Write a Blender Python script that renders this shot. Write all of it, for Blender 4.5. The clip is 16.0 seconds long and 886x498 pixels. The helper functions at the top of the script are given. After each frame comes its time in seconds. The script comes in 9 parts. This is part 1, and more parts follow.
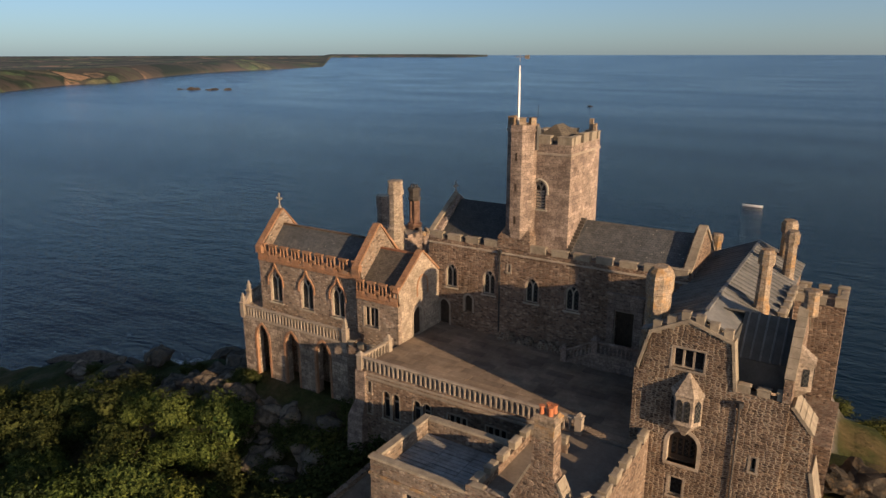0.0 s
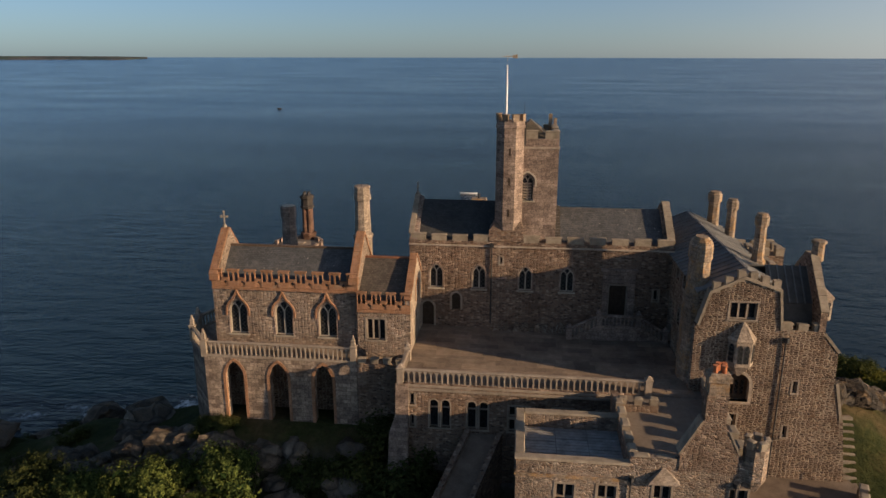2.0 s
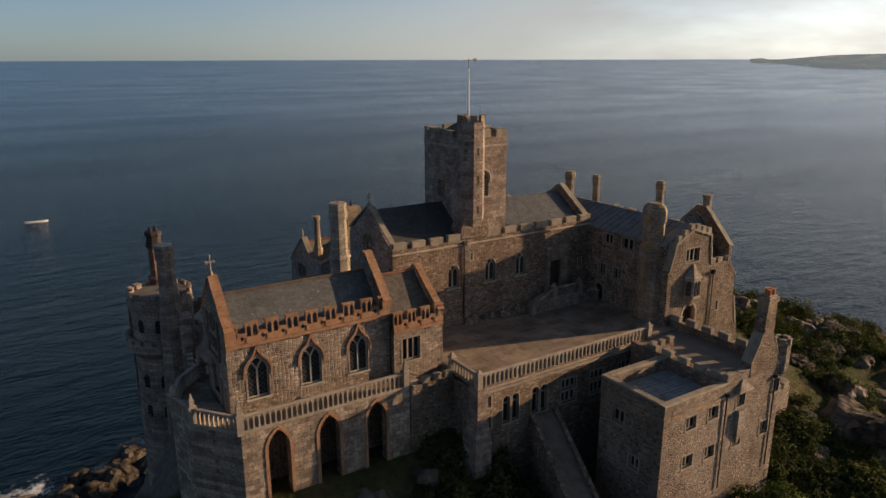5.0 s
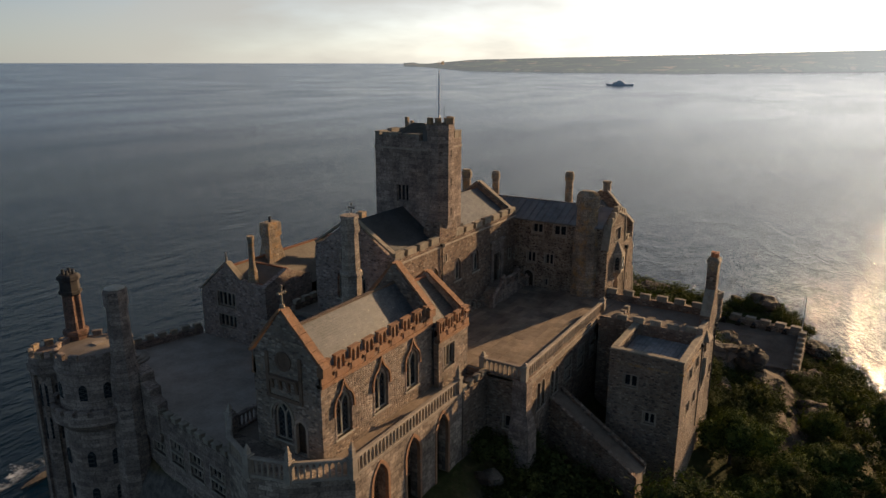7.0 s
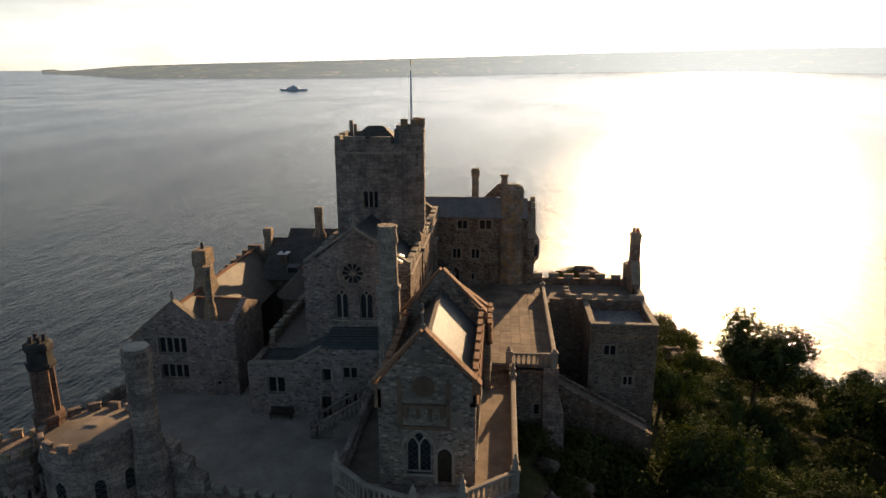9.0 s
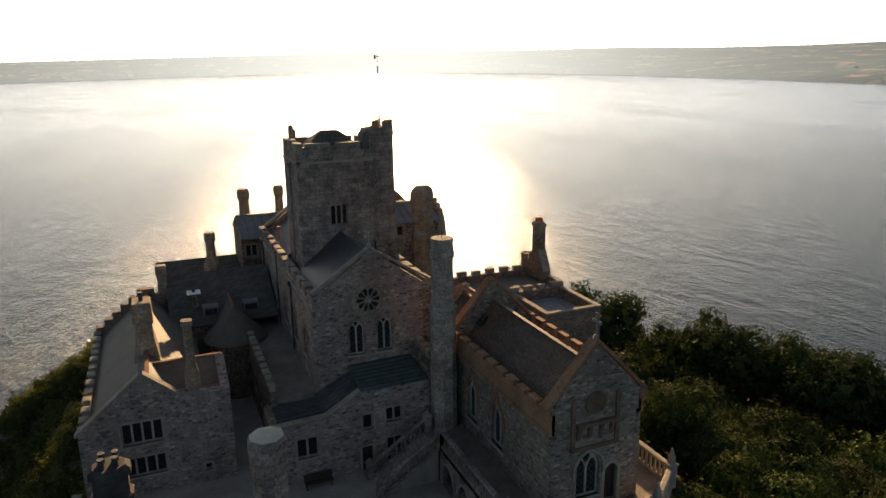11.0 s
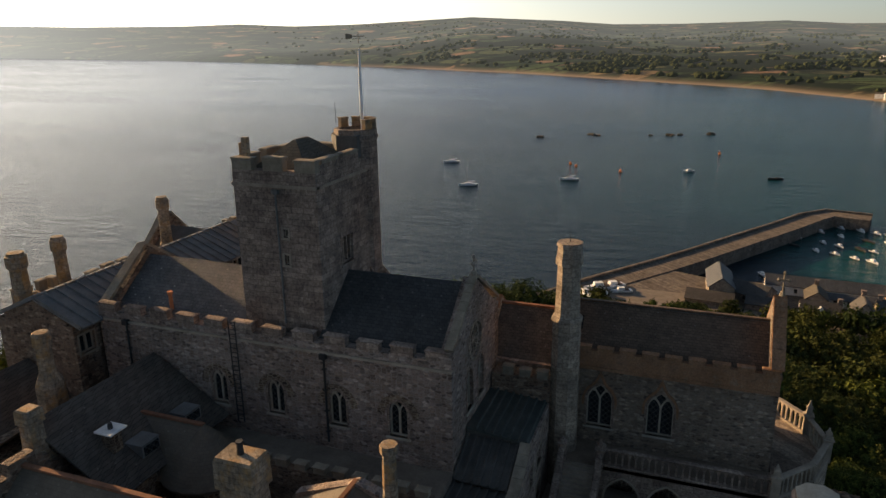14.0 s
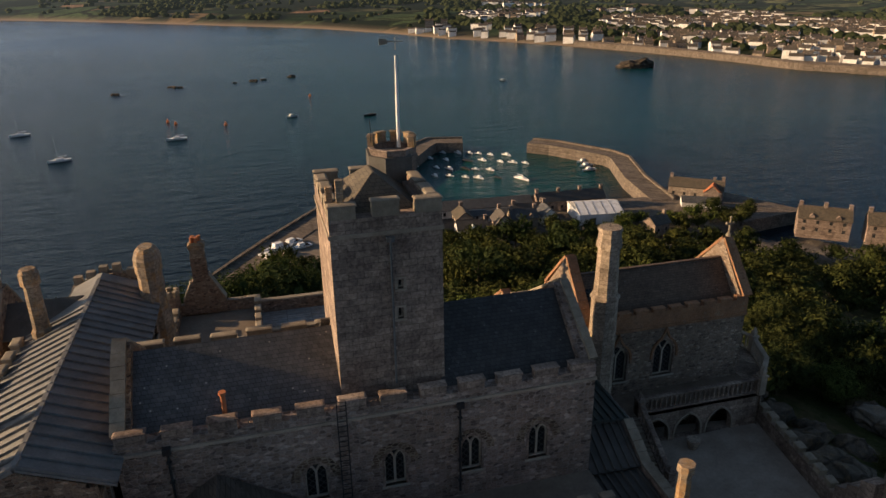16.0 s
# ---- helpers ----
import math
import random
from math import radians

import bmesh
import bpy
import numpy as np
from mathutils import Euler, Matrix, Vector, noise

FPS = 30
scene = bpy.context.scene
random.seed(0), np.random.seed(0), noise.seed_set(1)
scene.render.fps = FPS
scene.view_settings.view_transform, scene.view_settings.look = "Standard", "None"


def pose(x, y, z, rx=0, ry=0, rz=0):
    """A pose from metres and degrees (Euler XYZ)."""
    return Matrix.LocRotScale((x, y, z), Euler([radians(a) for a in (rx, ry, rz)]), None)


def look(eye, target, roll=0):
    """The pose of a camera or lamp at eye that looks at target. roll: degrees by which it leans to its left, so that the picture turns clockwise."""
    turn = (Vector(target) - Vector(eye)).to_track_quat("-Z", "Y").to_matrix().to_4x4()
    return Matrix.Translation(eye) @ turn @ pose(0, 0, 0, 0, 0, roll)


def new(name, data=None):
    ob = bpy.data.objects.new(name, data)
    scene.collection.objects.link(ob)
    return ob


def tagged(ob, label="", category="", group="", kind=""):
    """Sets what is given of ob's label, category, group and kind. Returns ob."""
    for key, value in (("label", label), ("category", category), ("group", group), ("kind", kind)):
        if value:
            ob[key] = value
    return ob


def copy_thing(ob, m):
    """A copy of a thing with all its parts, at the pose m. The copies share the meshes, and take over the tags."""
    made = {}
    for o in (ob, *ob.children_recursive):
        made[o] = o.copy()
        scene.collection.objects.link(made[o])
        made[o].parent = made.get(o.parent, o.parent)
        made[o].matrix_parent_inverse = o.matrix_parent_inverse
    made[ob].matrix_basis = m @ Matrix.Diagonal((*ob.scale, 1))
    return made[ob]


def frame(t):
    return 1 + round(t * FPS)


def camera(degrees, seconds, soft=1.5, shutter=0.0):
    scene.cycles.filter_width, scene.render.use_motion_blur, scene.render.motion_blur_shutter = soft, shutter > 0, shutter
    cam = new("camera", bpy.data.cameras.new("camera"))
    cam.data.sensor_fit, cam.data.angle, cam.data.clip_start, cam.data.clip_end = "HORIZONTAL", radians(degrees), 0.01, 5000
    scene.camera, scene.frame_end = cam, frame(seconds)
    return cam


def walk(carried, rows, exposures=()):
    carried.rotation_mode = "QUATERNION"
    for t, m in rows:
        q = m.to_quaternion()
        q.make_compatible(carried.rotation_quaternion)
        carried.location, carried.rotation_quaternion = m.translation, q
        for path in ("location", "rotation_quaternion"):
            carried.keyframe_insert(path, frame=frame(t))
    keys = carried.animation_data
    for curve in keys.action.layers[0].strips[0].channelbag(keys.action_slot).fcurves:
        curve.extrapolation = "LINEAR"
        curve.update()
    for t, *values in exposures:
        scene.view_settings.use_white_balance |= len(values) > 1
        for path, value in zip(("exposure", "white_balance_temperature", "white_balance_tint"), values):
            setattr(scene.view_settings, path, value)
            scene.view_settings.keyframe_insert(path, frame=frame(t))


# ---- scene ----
cam = camera(64.8, 16.0)
METRES, EYE, TILT, LEAN, TURN = 230.0, 80.0, 0.0, 0.0, 32.0
ROWS = [
    (0.0, 0.00242, 0.00072, 0.00040, 0.492, -15.690, 0.084),
    (0.5, -0.02900, 0.00262, -0.00020, -6.088, -15.615, 0.034),
    (1.0, -0.05942, 0.00809, -0.00067, -12.566, -15.540, -0.007),
    (1.5, -0.08914, 0.01673, -0.00066, -19.113, -15.516, -0.068),
    (2.0, -0.11800, 0.02844, -0.00075, -25.585, -15.504, -0.079),
    (2.5, -0.14489, 0.04327, -0.00159, -32.105, -15.273, -0.110),
    (3.0, -0.16966, 0.06120, -0.00187, -38.494, -15.174, -0.084),
    (3.5, -0.19227, 0.08176, -0.00167, -44.845, -15.178, -0.010),
    (4.0, -0.21251, 0.10451, -0.00118, -51.257, -15.232, 0.075),
    (4.5, -0.23010, 0.12946, -0.00058, -57.736, -15.296, 0.134),
    (5.0, -0.24477, 0.15665, -0.00007, -64.291, -15.333, 0.125),
    (5.5, -0.25626, 0.18610, 0.00019, -70.928, -15.306, 0.011),
    (6.0, -0.26441, 0.21688, 0.00018, -77.586, -15.236, -0.107),
    (6.5, -0.26925, 0.24804, 0.00002, -84.198, -15.171, -0.100),
    (7.0, -0.27035, 0.27924, -0.00052, -90.763, -15.049, -0.103),
    (7.5, -0.26678, 0.31220, -0.00066, -97.640, -15.060, -0.135),
    (8.0, -0.25997, 0.34233, -0.00104, -104.210, -15.021, -0.040),
    (8.5, -0.24953, 0.37067, -0.00178, -110.542, -14.884, 0.114),
    (9.0, -0.23514, 0.39767, -0.00281, -117.105, -14.663, 0.260),
    (9.5, -0.21690, 0.42243, -0.00385, -123.789, -14.452, 0.395),
    (10.0, -0.19490, 0.44405, -0.00464, -130.584, -14.344, 0.520),
    (10.5, -0.16924, 0.46163, -0.00489, -137.478, -14.432, 0.633),
    (11.0, -0.14034, 0.47549, -0.00463, -144.657, -14.696, 0.714),
    (11.5, -0.10855, 0.48654, -0.00407, -152.314, -15.054, 0.743),
    (12.0, -0.07739, 0.49290, -0.00366, -159.875, -15.368, 0.802),
    (12.5, -0.04592, 0.49545, -0.00359, -167.439, -15.682, 0.840),
    (13.0, -0.01423, 0.49386, -0.00315, -175.334, -16.057, 0.830),
    (13.5, 0.01699, 0.48836, -0.00271, -183.432, -16.386, 0.849),
    (14.0, 0.04714, 0.47878, -0.00200, -191.636, -16.792, 0.768),
    (14.5, 0.07544, 0.46481, -0.00094, -200.043, -17.253, 0.764),
    (15.0, 0.10234, 0.44739, 0.00243, -208.751, -18.237, 0.777),
    (15.5, 0.12783, 0.42583, 0.00839, -218.147, -19.933, 0.787),
    (16.0, 0.14876, 0.40322, 0.01458, -227.222, -21.790, 0.755),
]
walk(cam, [(t, pose(0, 0, EYE, TILT, LEAN, TURN) @ pose(METRES * x, METRES * y, METRES * z, 90 + pitch, roll, yaw)) for t, x, y, z, yaw, pitch, roll in ROWS],
     [(0.0, 0.38, 6500, 10), (1.5, 0.22, 6400, 10), (3.0, 0.22, 6400, 10), (5.5, 0.20, 6800, 10), (8.0, 0.40, 7300, 10), (10.5, 0.73, 7800, 10), (12.5, 0.68, 7900, 10), (14.0, 0.48, 7700, 10), (16.0, 0.34, 7050, 10)])

# ---------------------------------------------------------------- light
SUN_AZ, SUN_EL = 106.7, 13.8          # clockwise from +y, and height, in degrees
world = bpy.data.worlds.new("sky")
scene.world = world
world.use_nodes = True
wn = world.node_tree
sky = wn.nodes.new("ShaderNodeTexSky")
sky.sky_type, sky.sun_disc = "NISHITA", False
sky.sun_elevation, sky.sun_rotation = radians(SUN_EL), radians(SUN_AZ)
sky.altitude, sky.air_density, sky.dust_density, sky.ozone_density = 80, 1.0, 0.4, 2.0
soften = wn.nodes.new("ShaderNodeHueSaturation")
soften.inputs["Saturation"].default_value = 0.95
wn.links.new(sky.outputs[0], soften.inputs["Color"])
wn.nodes["Background"].inputs[1].default_value = 0.078
# low bright sea haze, thickest at the horizon and towards the sun
way = wn.nodes.new("ShaderNodeTexCoord")
split = wn.nodes.new("ShaderNodeSeparateXYZ")
wn.links.new(way.outputs["Generated"], split.inputs[0])


def sky_maths(how, a, b):
    n = wn.nodes.new("ShaderNodeMath")
    n.operation = how
    for sock, v in zip(n.inputs, (a, b)):
        if isinstance(v, bpy.types.NodeSocket):
            wn.links.new(v, sock)
        else:
            sock.default_value = v
    return n.outputs[0]


up = sky_maths("SUBTRACT", 1.0, sky_maths("MAXIMUM", split.outputs[2], 0.0))
low, veil = sky_maths("POWER", up, 7.0), sky_maths("POWER", up, 2.6)
cool = wn.nodes.new("ShaderNodeMix")          # the clear sky keeps its blue down to the horizon
cool.data_type, cool.blend_type = "RGBA", "MULTIPLY"
cool.inputs[7].default_value = (0.48, 0.70, 1.15, 1)
wn.links.new(sky_maths("POWER", up, 2.6), cool.inputs[0])
wn.links.new(soften.outputs[0], cool.inputs[6])
wn.links.new(cool.outputs[2], wn.nodes["Background"].inputs[0])
along = sky_maths("ADD", sky_maths("MULTIPLY", split.outputs[0], 0.5 * math.sin(radians(SUN_AZ))), sky_maths("MULTIPLY", split.outputs[1], 0.5 * math.cos(radians(SUN_AZ))))
facing_sun = sky_maths("MAXIMUM", sky_maths("ADD", along, 0.5), 0.0)
glow = sky_maths("ADD", sky_maths("MULTIPLY", sky_maths("MULTIPLY", sky_maths("POWER", facing_sun, 8.0), 2.2), veil),
                 sky_maths("MULTIPLY", low, sky_maths("ADD", sky_maths("MULTIPLY", sky_maths("POWER", facing_sun, 2.5), 0.5), 0.04)))
haze = wn.nodes.new("ShaderNodeBackground")
haze.inputs[0].default_value = (1.0, 0.930, 0.845, 1)
wn.links.new(glow, haze.inputs[1])
both = wn.nodes.new("ShaderNodeAddShader")
wn.links.new(wn.nodes["Background"].outputs[0], both.inputs[0])
wn.links.new(haze.outputs[0], both.inputs[1])
# a torn grey cloud over the southern sea
drift = wn.nodes.new("ShaderNodeMapping")
drift.inputs["Scale"].default_value = (2.2, 2.2, 9.0)
wn.links.new(way.outputs["Generated"], drift.inputs[0])
puff = wn.nodes.new("ShaderNodeTexNoise")
puff.inputs["Scale"].default_value, puff.inputs["Detail"].default_value = 1.6, 5.0
wn.links.new(drift.outputs[0], puff.inputs["Vector"])
side = sky_maths("ADD", sky_maths("MULTIPLY", split.outputs[0], 0.80), sky_maths("MULTIPLY", split.outputs[1], 0.60))
side = sky_maths("POWER", sky_maths("MAXIMUM", side, 0.0), 9.0)
torn = sky_maths("MINIMUM", sky_maths("MAXIMUM", sky_maths("MULTIPLY", sky_maths("SUBTRACT", puff.outputs[0], 0.24), 3.0), 0.0), 1.0)
band = sky_maths("MINIMUM", sky_maths("MAXIMUM", sky_maths("SUBTRACT", 1.6, sky_maths("MULTIPLY", split.outputs[2], 5.0)), 0.0), 1.0)
grey = wn.nodes.new("ShaderNodeBackground")
grey.inputs[0].default_value, grey.inputs[1].default_value = (1.0, 0.985, 0.95, 1), 0.42
sky_mix = wn.nodes.new("ShaderNodeMixShader")
wn.links.new(sky_maths("MULTIPLY", sky_maths("MULTIPLY", side, torn), sky_maths("MULTIPLY", band, 0.85)), sky_mix.inputs[0])
wn.links.new(both.outputs[0], sky_mix.inputs[1])
wn.links.new(grey.outputs[0], sky_mix.inputs[2])
wn.links.new(sky_mix.outputs[0], wn.nodes["World Output"].inputs[0])
SUN_DIR = Vector((math.sin(radians(SUN_AZ)) * math.cos(radians(SUN_EL)), math.cos(radians(SUN_AZ)) * math.cos(radians(SUN_EL)), math.sin(radians(SUN_EL))))
sun = new("sun", bpy.data.lights.new("sun", "SUN"))
sun.data.energy, sun.data.angle, sun.data.color = 6.5, radians(0.6), (1.0, 0.70, 0.43)
sun.matrix_world = look(SUN_DIR * 900, (0, 0, 0))

# ---------------------------------------------------------------- materials


def material(name, rough=0.85, metal=0.0):
    m = bpy.data.materials.new(name)
    m.use_nodes = True
    t = m.node_tree
    b = t.nodes["Principled BSDF"]
    b.inputs["Roughness"].default_value, b.inputs["Metallic"].default_value = rough, metal
    b.inputs["Specular IOR Level"].default_value = 0.16
    return m, t, b


def node(t, kind, **inputs):
    n = t.nodes.new(kind)
    for k, v in inputs.items():
        key = k.replace("_", " ")
        if isinstance(v, bpy.types.NodeSocket):
            t.links.new(v, n.inputs[key])
        else:
            n.inputs[key].default_value = v
    return n


def place(t, scale=(1, 1, 1), warp=0.0):
    """World position, scaled, and shaken by a noise."""
    g = t.nodes.new("ShaderNodeNewGeometry")
    m = node(t, "ShaderNodeMapping", Vector=g.outputs["Position"], Scale=scale)
    if not warp:
        return m.outputs[0]
    n = node(t, "ShaderNodeTexNoise", Vector=m.outputs[0], Scale=2.0, Detail=2.0)
    a = t.nodes.new("ShaderNodeVectorMath")
    a.operation = "MULTIPLY_ADD"
    t.links.new(n.outputs["Color"], a.inputs[0])
    a.inputs[1].default_value = (warp, warp, warp)
    t.links.new(m.outputs[0], a.inputs[2])
    return a.outputs[0]


def ramp(t, fac, stops):
    r = t.nodes.new("ShaderNodeValToRGB")
    while len(r.color_ramp.elements) < len(stops):
        r.color_ramp.elements.new(0.5)
    for e, (p, c) in zip(r.color_ramp.elements, stops):
        e.position, e.color = p, (*c, 1) if len(c) == 3 else c
    t.links.new(fac, r.inputs[0])
    return r.outputs[0]


def mix(t, fac, a, b, how="MIX"):
    n = t.nodes.new("ShaderNodeMix")
    n.data_type, n.blend_type = "RGBA", how
    for sock, v in ((n.inputs[0], fac), (n.inputs[6], a), (n.inputs[7], b)):
        if isinstance(v, bpy.types.NodeSocket):
            t.links.new(v, sock)
        elif isinstance(v, tuple):
            sock.default_value = (*v, 1)
        else:
            sock.default_value = v
    return n.outputs[2]


def maths(t, how, a, b=0.0, clamp=False):
    n = t.nodes.new("ShaderNodeMath")
    n.operation, n.use_clamp = how, clamp
    for sock, v in zip(n.inputs, (a, b)):
        if isinstance(v, bpy.types.NodeSocket):
            t.links.new(v, sock)
        else:
            sock.default_value = v
    return n.outputs[0]


def relief(t, b, height, strength, distance):
    n = node(t, "ShaderNodeBump", Strength=strength, Distance=distance, Height=height)
    t.links.new(n.outputs[0], b.inputs["Normal"])


def stained(t, col, amount=0.5, scale=0.25, dark=(0.35, 0.33, 0.30)):
    """Large weather stains over a colour."""
    n = node(t, "ShaderNodeTexNoise", Vector=place(t, (1, 1, 0.45)), Scale=scale, Detail=5.0, Roughness=0.65)
    return mix(t, maths(t, "MULTIPLY", ramp(t, n.outputs[0], [(0.42, (0, 0, 0)), (0.68, (1, 1, 1))]), amount), col, mix(t, 1.0, col, dark, "MULTIPLY"))


def rubble(name, dark, mid, light, joint, size=0.5, flat=1.9, lichen=0.0, joint_at=0.02):
    """Roughly coursed rubble masonry: stones of several tones in lime mortar."""
    m, t, b = material(name, 0.92)
    p = place(t, (1 / size, 1 / size, flat / size), 0.16)
    v = node(t, "ShaderNodeTexVoronoi", Vector=p, Scale=1.0, Randomness=0.72)
    e = t.nodes.new("ShaderNodeTexVoronoi")
    e.feature = "DISTANCE_TO_EDGE"
    e.inputs["Scale"].default_value, e.inputs["Randomness"].default_value = 1.0, 0.72
    t.links.new(p, e.inputs["Vector"])
    tone = t.nodes.new("ShaderNodeSeparateColor")
    t.links.new(v.outputs["Color"], tone.inputs[0])
    stone = ramp(t, tone.outputs[0], [(0.0, tuple(c * 0.8 for c in dark)), (0.3, mid), (0.75, mid), (0.92, light), (1.0, tuple(c * 1.15 for c in light))])
    stone = mix(t, 0.5, stone, ramp(t, tone.outputs[1], [(0.0, (1.12, 0.98, 0.86)), (0.5, (1.0, 1.0, 1.0)), (1.0, (0.86, 0.96, 1.04))]), "MULTIPLY")
    fine = node(t, "ShaderNodeTexNoise", Vector=place(t), Scale=9.0, Detail=6.0, Roughness=0.72)
    wash = node(t, "ShaderNodeTexNoise", Vector=place(t), Scale=0.9, Detail=5.0, Roughness=0.62)
    stone = mix(t, 0.6, stone, ramp(t, fine.outputs[0], [(0.32, (0.42, 0.41, 0.40)), (0.66, (1.45, 1.43, 1.41))]), "MULTIPLY")
    stone = mix(t, 0.55, stone, ramp(t, wash.outputs[0], [(0.35, (0.62, 0.61, 0.60)), (0.65, (1.28, 1.26, 1.23))]), "MULTIPLY")
    gap = maths(t, "MULTIPLY", ramp(t, e.outputs[0], [(joint_at, (1, 1, 1)), (joint_at + 0.09, (0, 0, 0))]), ramp(t, wash.outputs[0], [(0.36, (0.35, 0.35, 0.35)), (0.55, (1, 1, 1))]))
    col = stained(t, mix(t, gap, stone, joint), 0.5)
    if lichen:
        n = node(t, "ShaderNodeTexNoise", Vector=place(t), Scale=0.9, Detail=6.0, Roughness=0.7)
        col = mix(t, maths(t, "MULTIPLY", ramp(t, n.outputs[0], [(0.52, (0, 0, 0)), (0.66, (1, 1, 1))]), lichen), col, (0.38, 0.22, 0.07))
    t.links.new(col, b.inputs["Base Color"])
    height = maths(t, "ADD", ramp(t, e.outputs[0], [(0.0, (0, 0, 0)), (0.2, (1, 1, 1))]), maths(t, "MULTIPLY", fine.outputs[0], 0.8))
    relief(t, b, height, 0.9, 0.05 * min(1.0, size / 0.35) if size < 1 else 0.25)
    return m


def ashlar(name, one, two, joint, w=0.75, h=0.36, stain=0.5, lichen=0.0):
    """Squared granite blocks in courses."""
    m, t, b = material(name, 0.9)
    g = t.nodes.new("ShaderNodeNewGeometry")
    s = node(t, "ShaderNodeSeparateXYZ", Vector=g.outputs["Position"])
    c = t.nodes.new("ShaderNodeCombineXYZ")
    t.links.new(maths(t, "ADD", s.outputs[0], s.outputs[1]), c.inputs[0])
    t.links.new(s.outputs[2], c.inputs[1])
    wob = node(t, "ShaderNodeTexNoise", Vector=g.outputs["Position"], Scale=1.3, Detail=2.0)
    off = t.nodes.new("ShaderNodeVectorMath")
    off.operation = "MULTIPLY_ADD"
    t.links.new(wob.outputs["Color"], off.inputs[0])
    off.inputs[1].default_value = (0.26, 0.16, 0)
    t.links.new(c.outputs[0], off.inputs[2])
    k = t.nodes.new("ShaderNodeTexBrick")
    t.links.new(off.outputs[0], k.inputs["Vector"])
    for key, v in (("Scale", 1.0), ("Mortar Size", 0.018), ("Mortar Smooth", 0.3), ("Brick Width", w), ("Row Height", h), ("Bias", 0.0)):
        k.inputs[key].default_value = v
    k.inputs["Color1"].default_value, k.inputs["Color2"].default_value, k.inputs["Mortar"].default_value = (*one, 1), (*two, 1), (*joint, 1)
    fine = node(t, "ShaderNodeTexNoise", Vector=place(t), Scale=6.0, Detail=6.0, Roughness=0.7)
    big = node(t, "ShaderNodeTexNoise", Vector=place(t), Scale=0.8, Detail=4.0, Roughness=0.6)
    col = mix(t, 0.75, k.outputs[0], ramp(t, fine.outputs[0], [(0.32, (0.36, 0.35, 0.34)), (0.66, (1.45, 1.42, 1.40))]), "MULTIPLY")
    col = mix(t, 0.6, col, ramp(t, big.outputs[0], [(0.35, (0.50, 0.48, 0.47)), (0.65, (1.3, 1.26, 1.2))]), "MULTIPLY")
    col = stained(t, col, stain)
    if lichen:
        n = node(t, "ShaderNodeTexNoise", Vector=place(t), Scale=1.1, Detail=6.0, Roughness=0.7)
        col = mix(t, maths(t, "MULTIPLY", ramp(t, n.outputs[0], [(0.48, (0, 0, 0)), (0.62, (1, 1, 1))]), lichen), col, (0.40, 0.21, 0.06))
    t.links.new(col, b.inputs["Base Color"])
    height = maths(t, "ADD", maths(t, "MULTIPLY", k.outputs["Fac"], -1.0), maths(t, "MULTIPLY", fine.outputs[0], 0.7))
    relief(t, b, height, 0.6, 0.035)
    return m


def mottled(name, one, two, rough=0.85, scale=1.5, metal=0.0, bump=0.3, depth=0.02, stretch=(1, 1, 1), stain=0.35):
    """A plain surface of two tones with grain and stains."""
    m, t, b = material(name, rough, metal)
    n = node(t, "ShaderNodeTexNoise", Vector=place(t, stretch), Scale=scale, Detail=7.0, Roughness=0.65)
    f = node(t, "ShaderNodeTexNoise", Vector=place(t, stretch), Scale=scale * 9, Detail=4.0, Roughness=0.6)
    col = ramp(t, n.outputs[0], [(0.3, one), (0.7, two)])
    col = mix(t, 0.35, col, ramp(t, f.outputs[0], [(0.3, (0.6, 0.6, 0.6)), (0.7, (1.2, 1.2, 1.2))]), "MULTIPLY")
    rnd = t.nodes.new("ShaderNodeObjectInfo")
    col = mix(t, 0.22, col, ramp(t, rnd.outputs["Random"], [(0.0, (0.55, 0.55, 0.55)), (1.0, (1.3, 1.28, 1.25))]), "MULTIPLY")
    if stain:
        col = stained(t, col, stain, 0.5)
    t.links.new(col, b.inputs["Base Color"])
    relief(t, b, maths(t, "ADD", n.outputs[0], maths(t, "MULTIPLY", f.outputs[0], 0.5)), bump, depth)
    return m


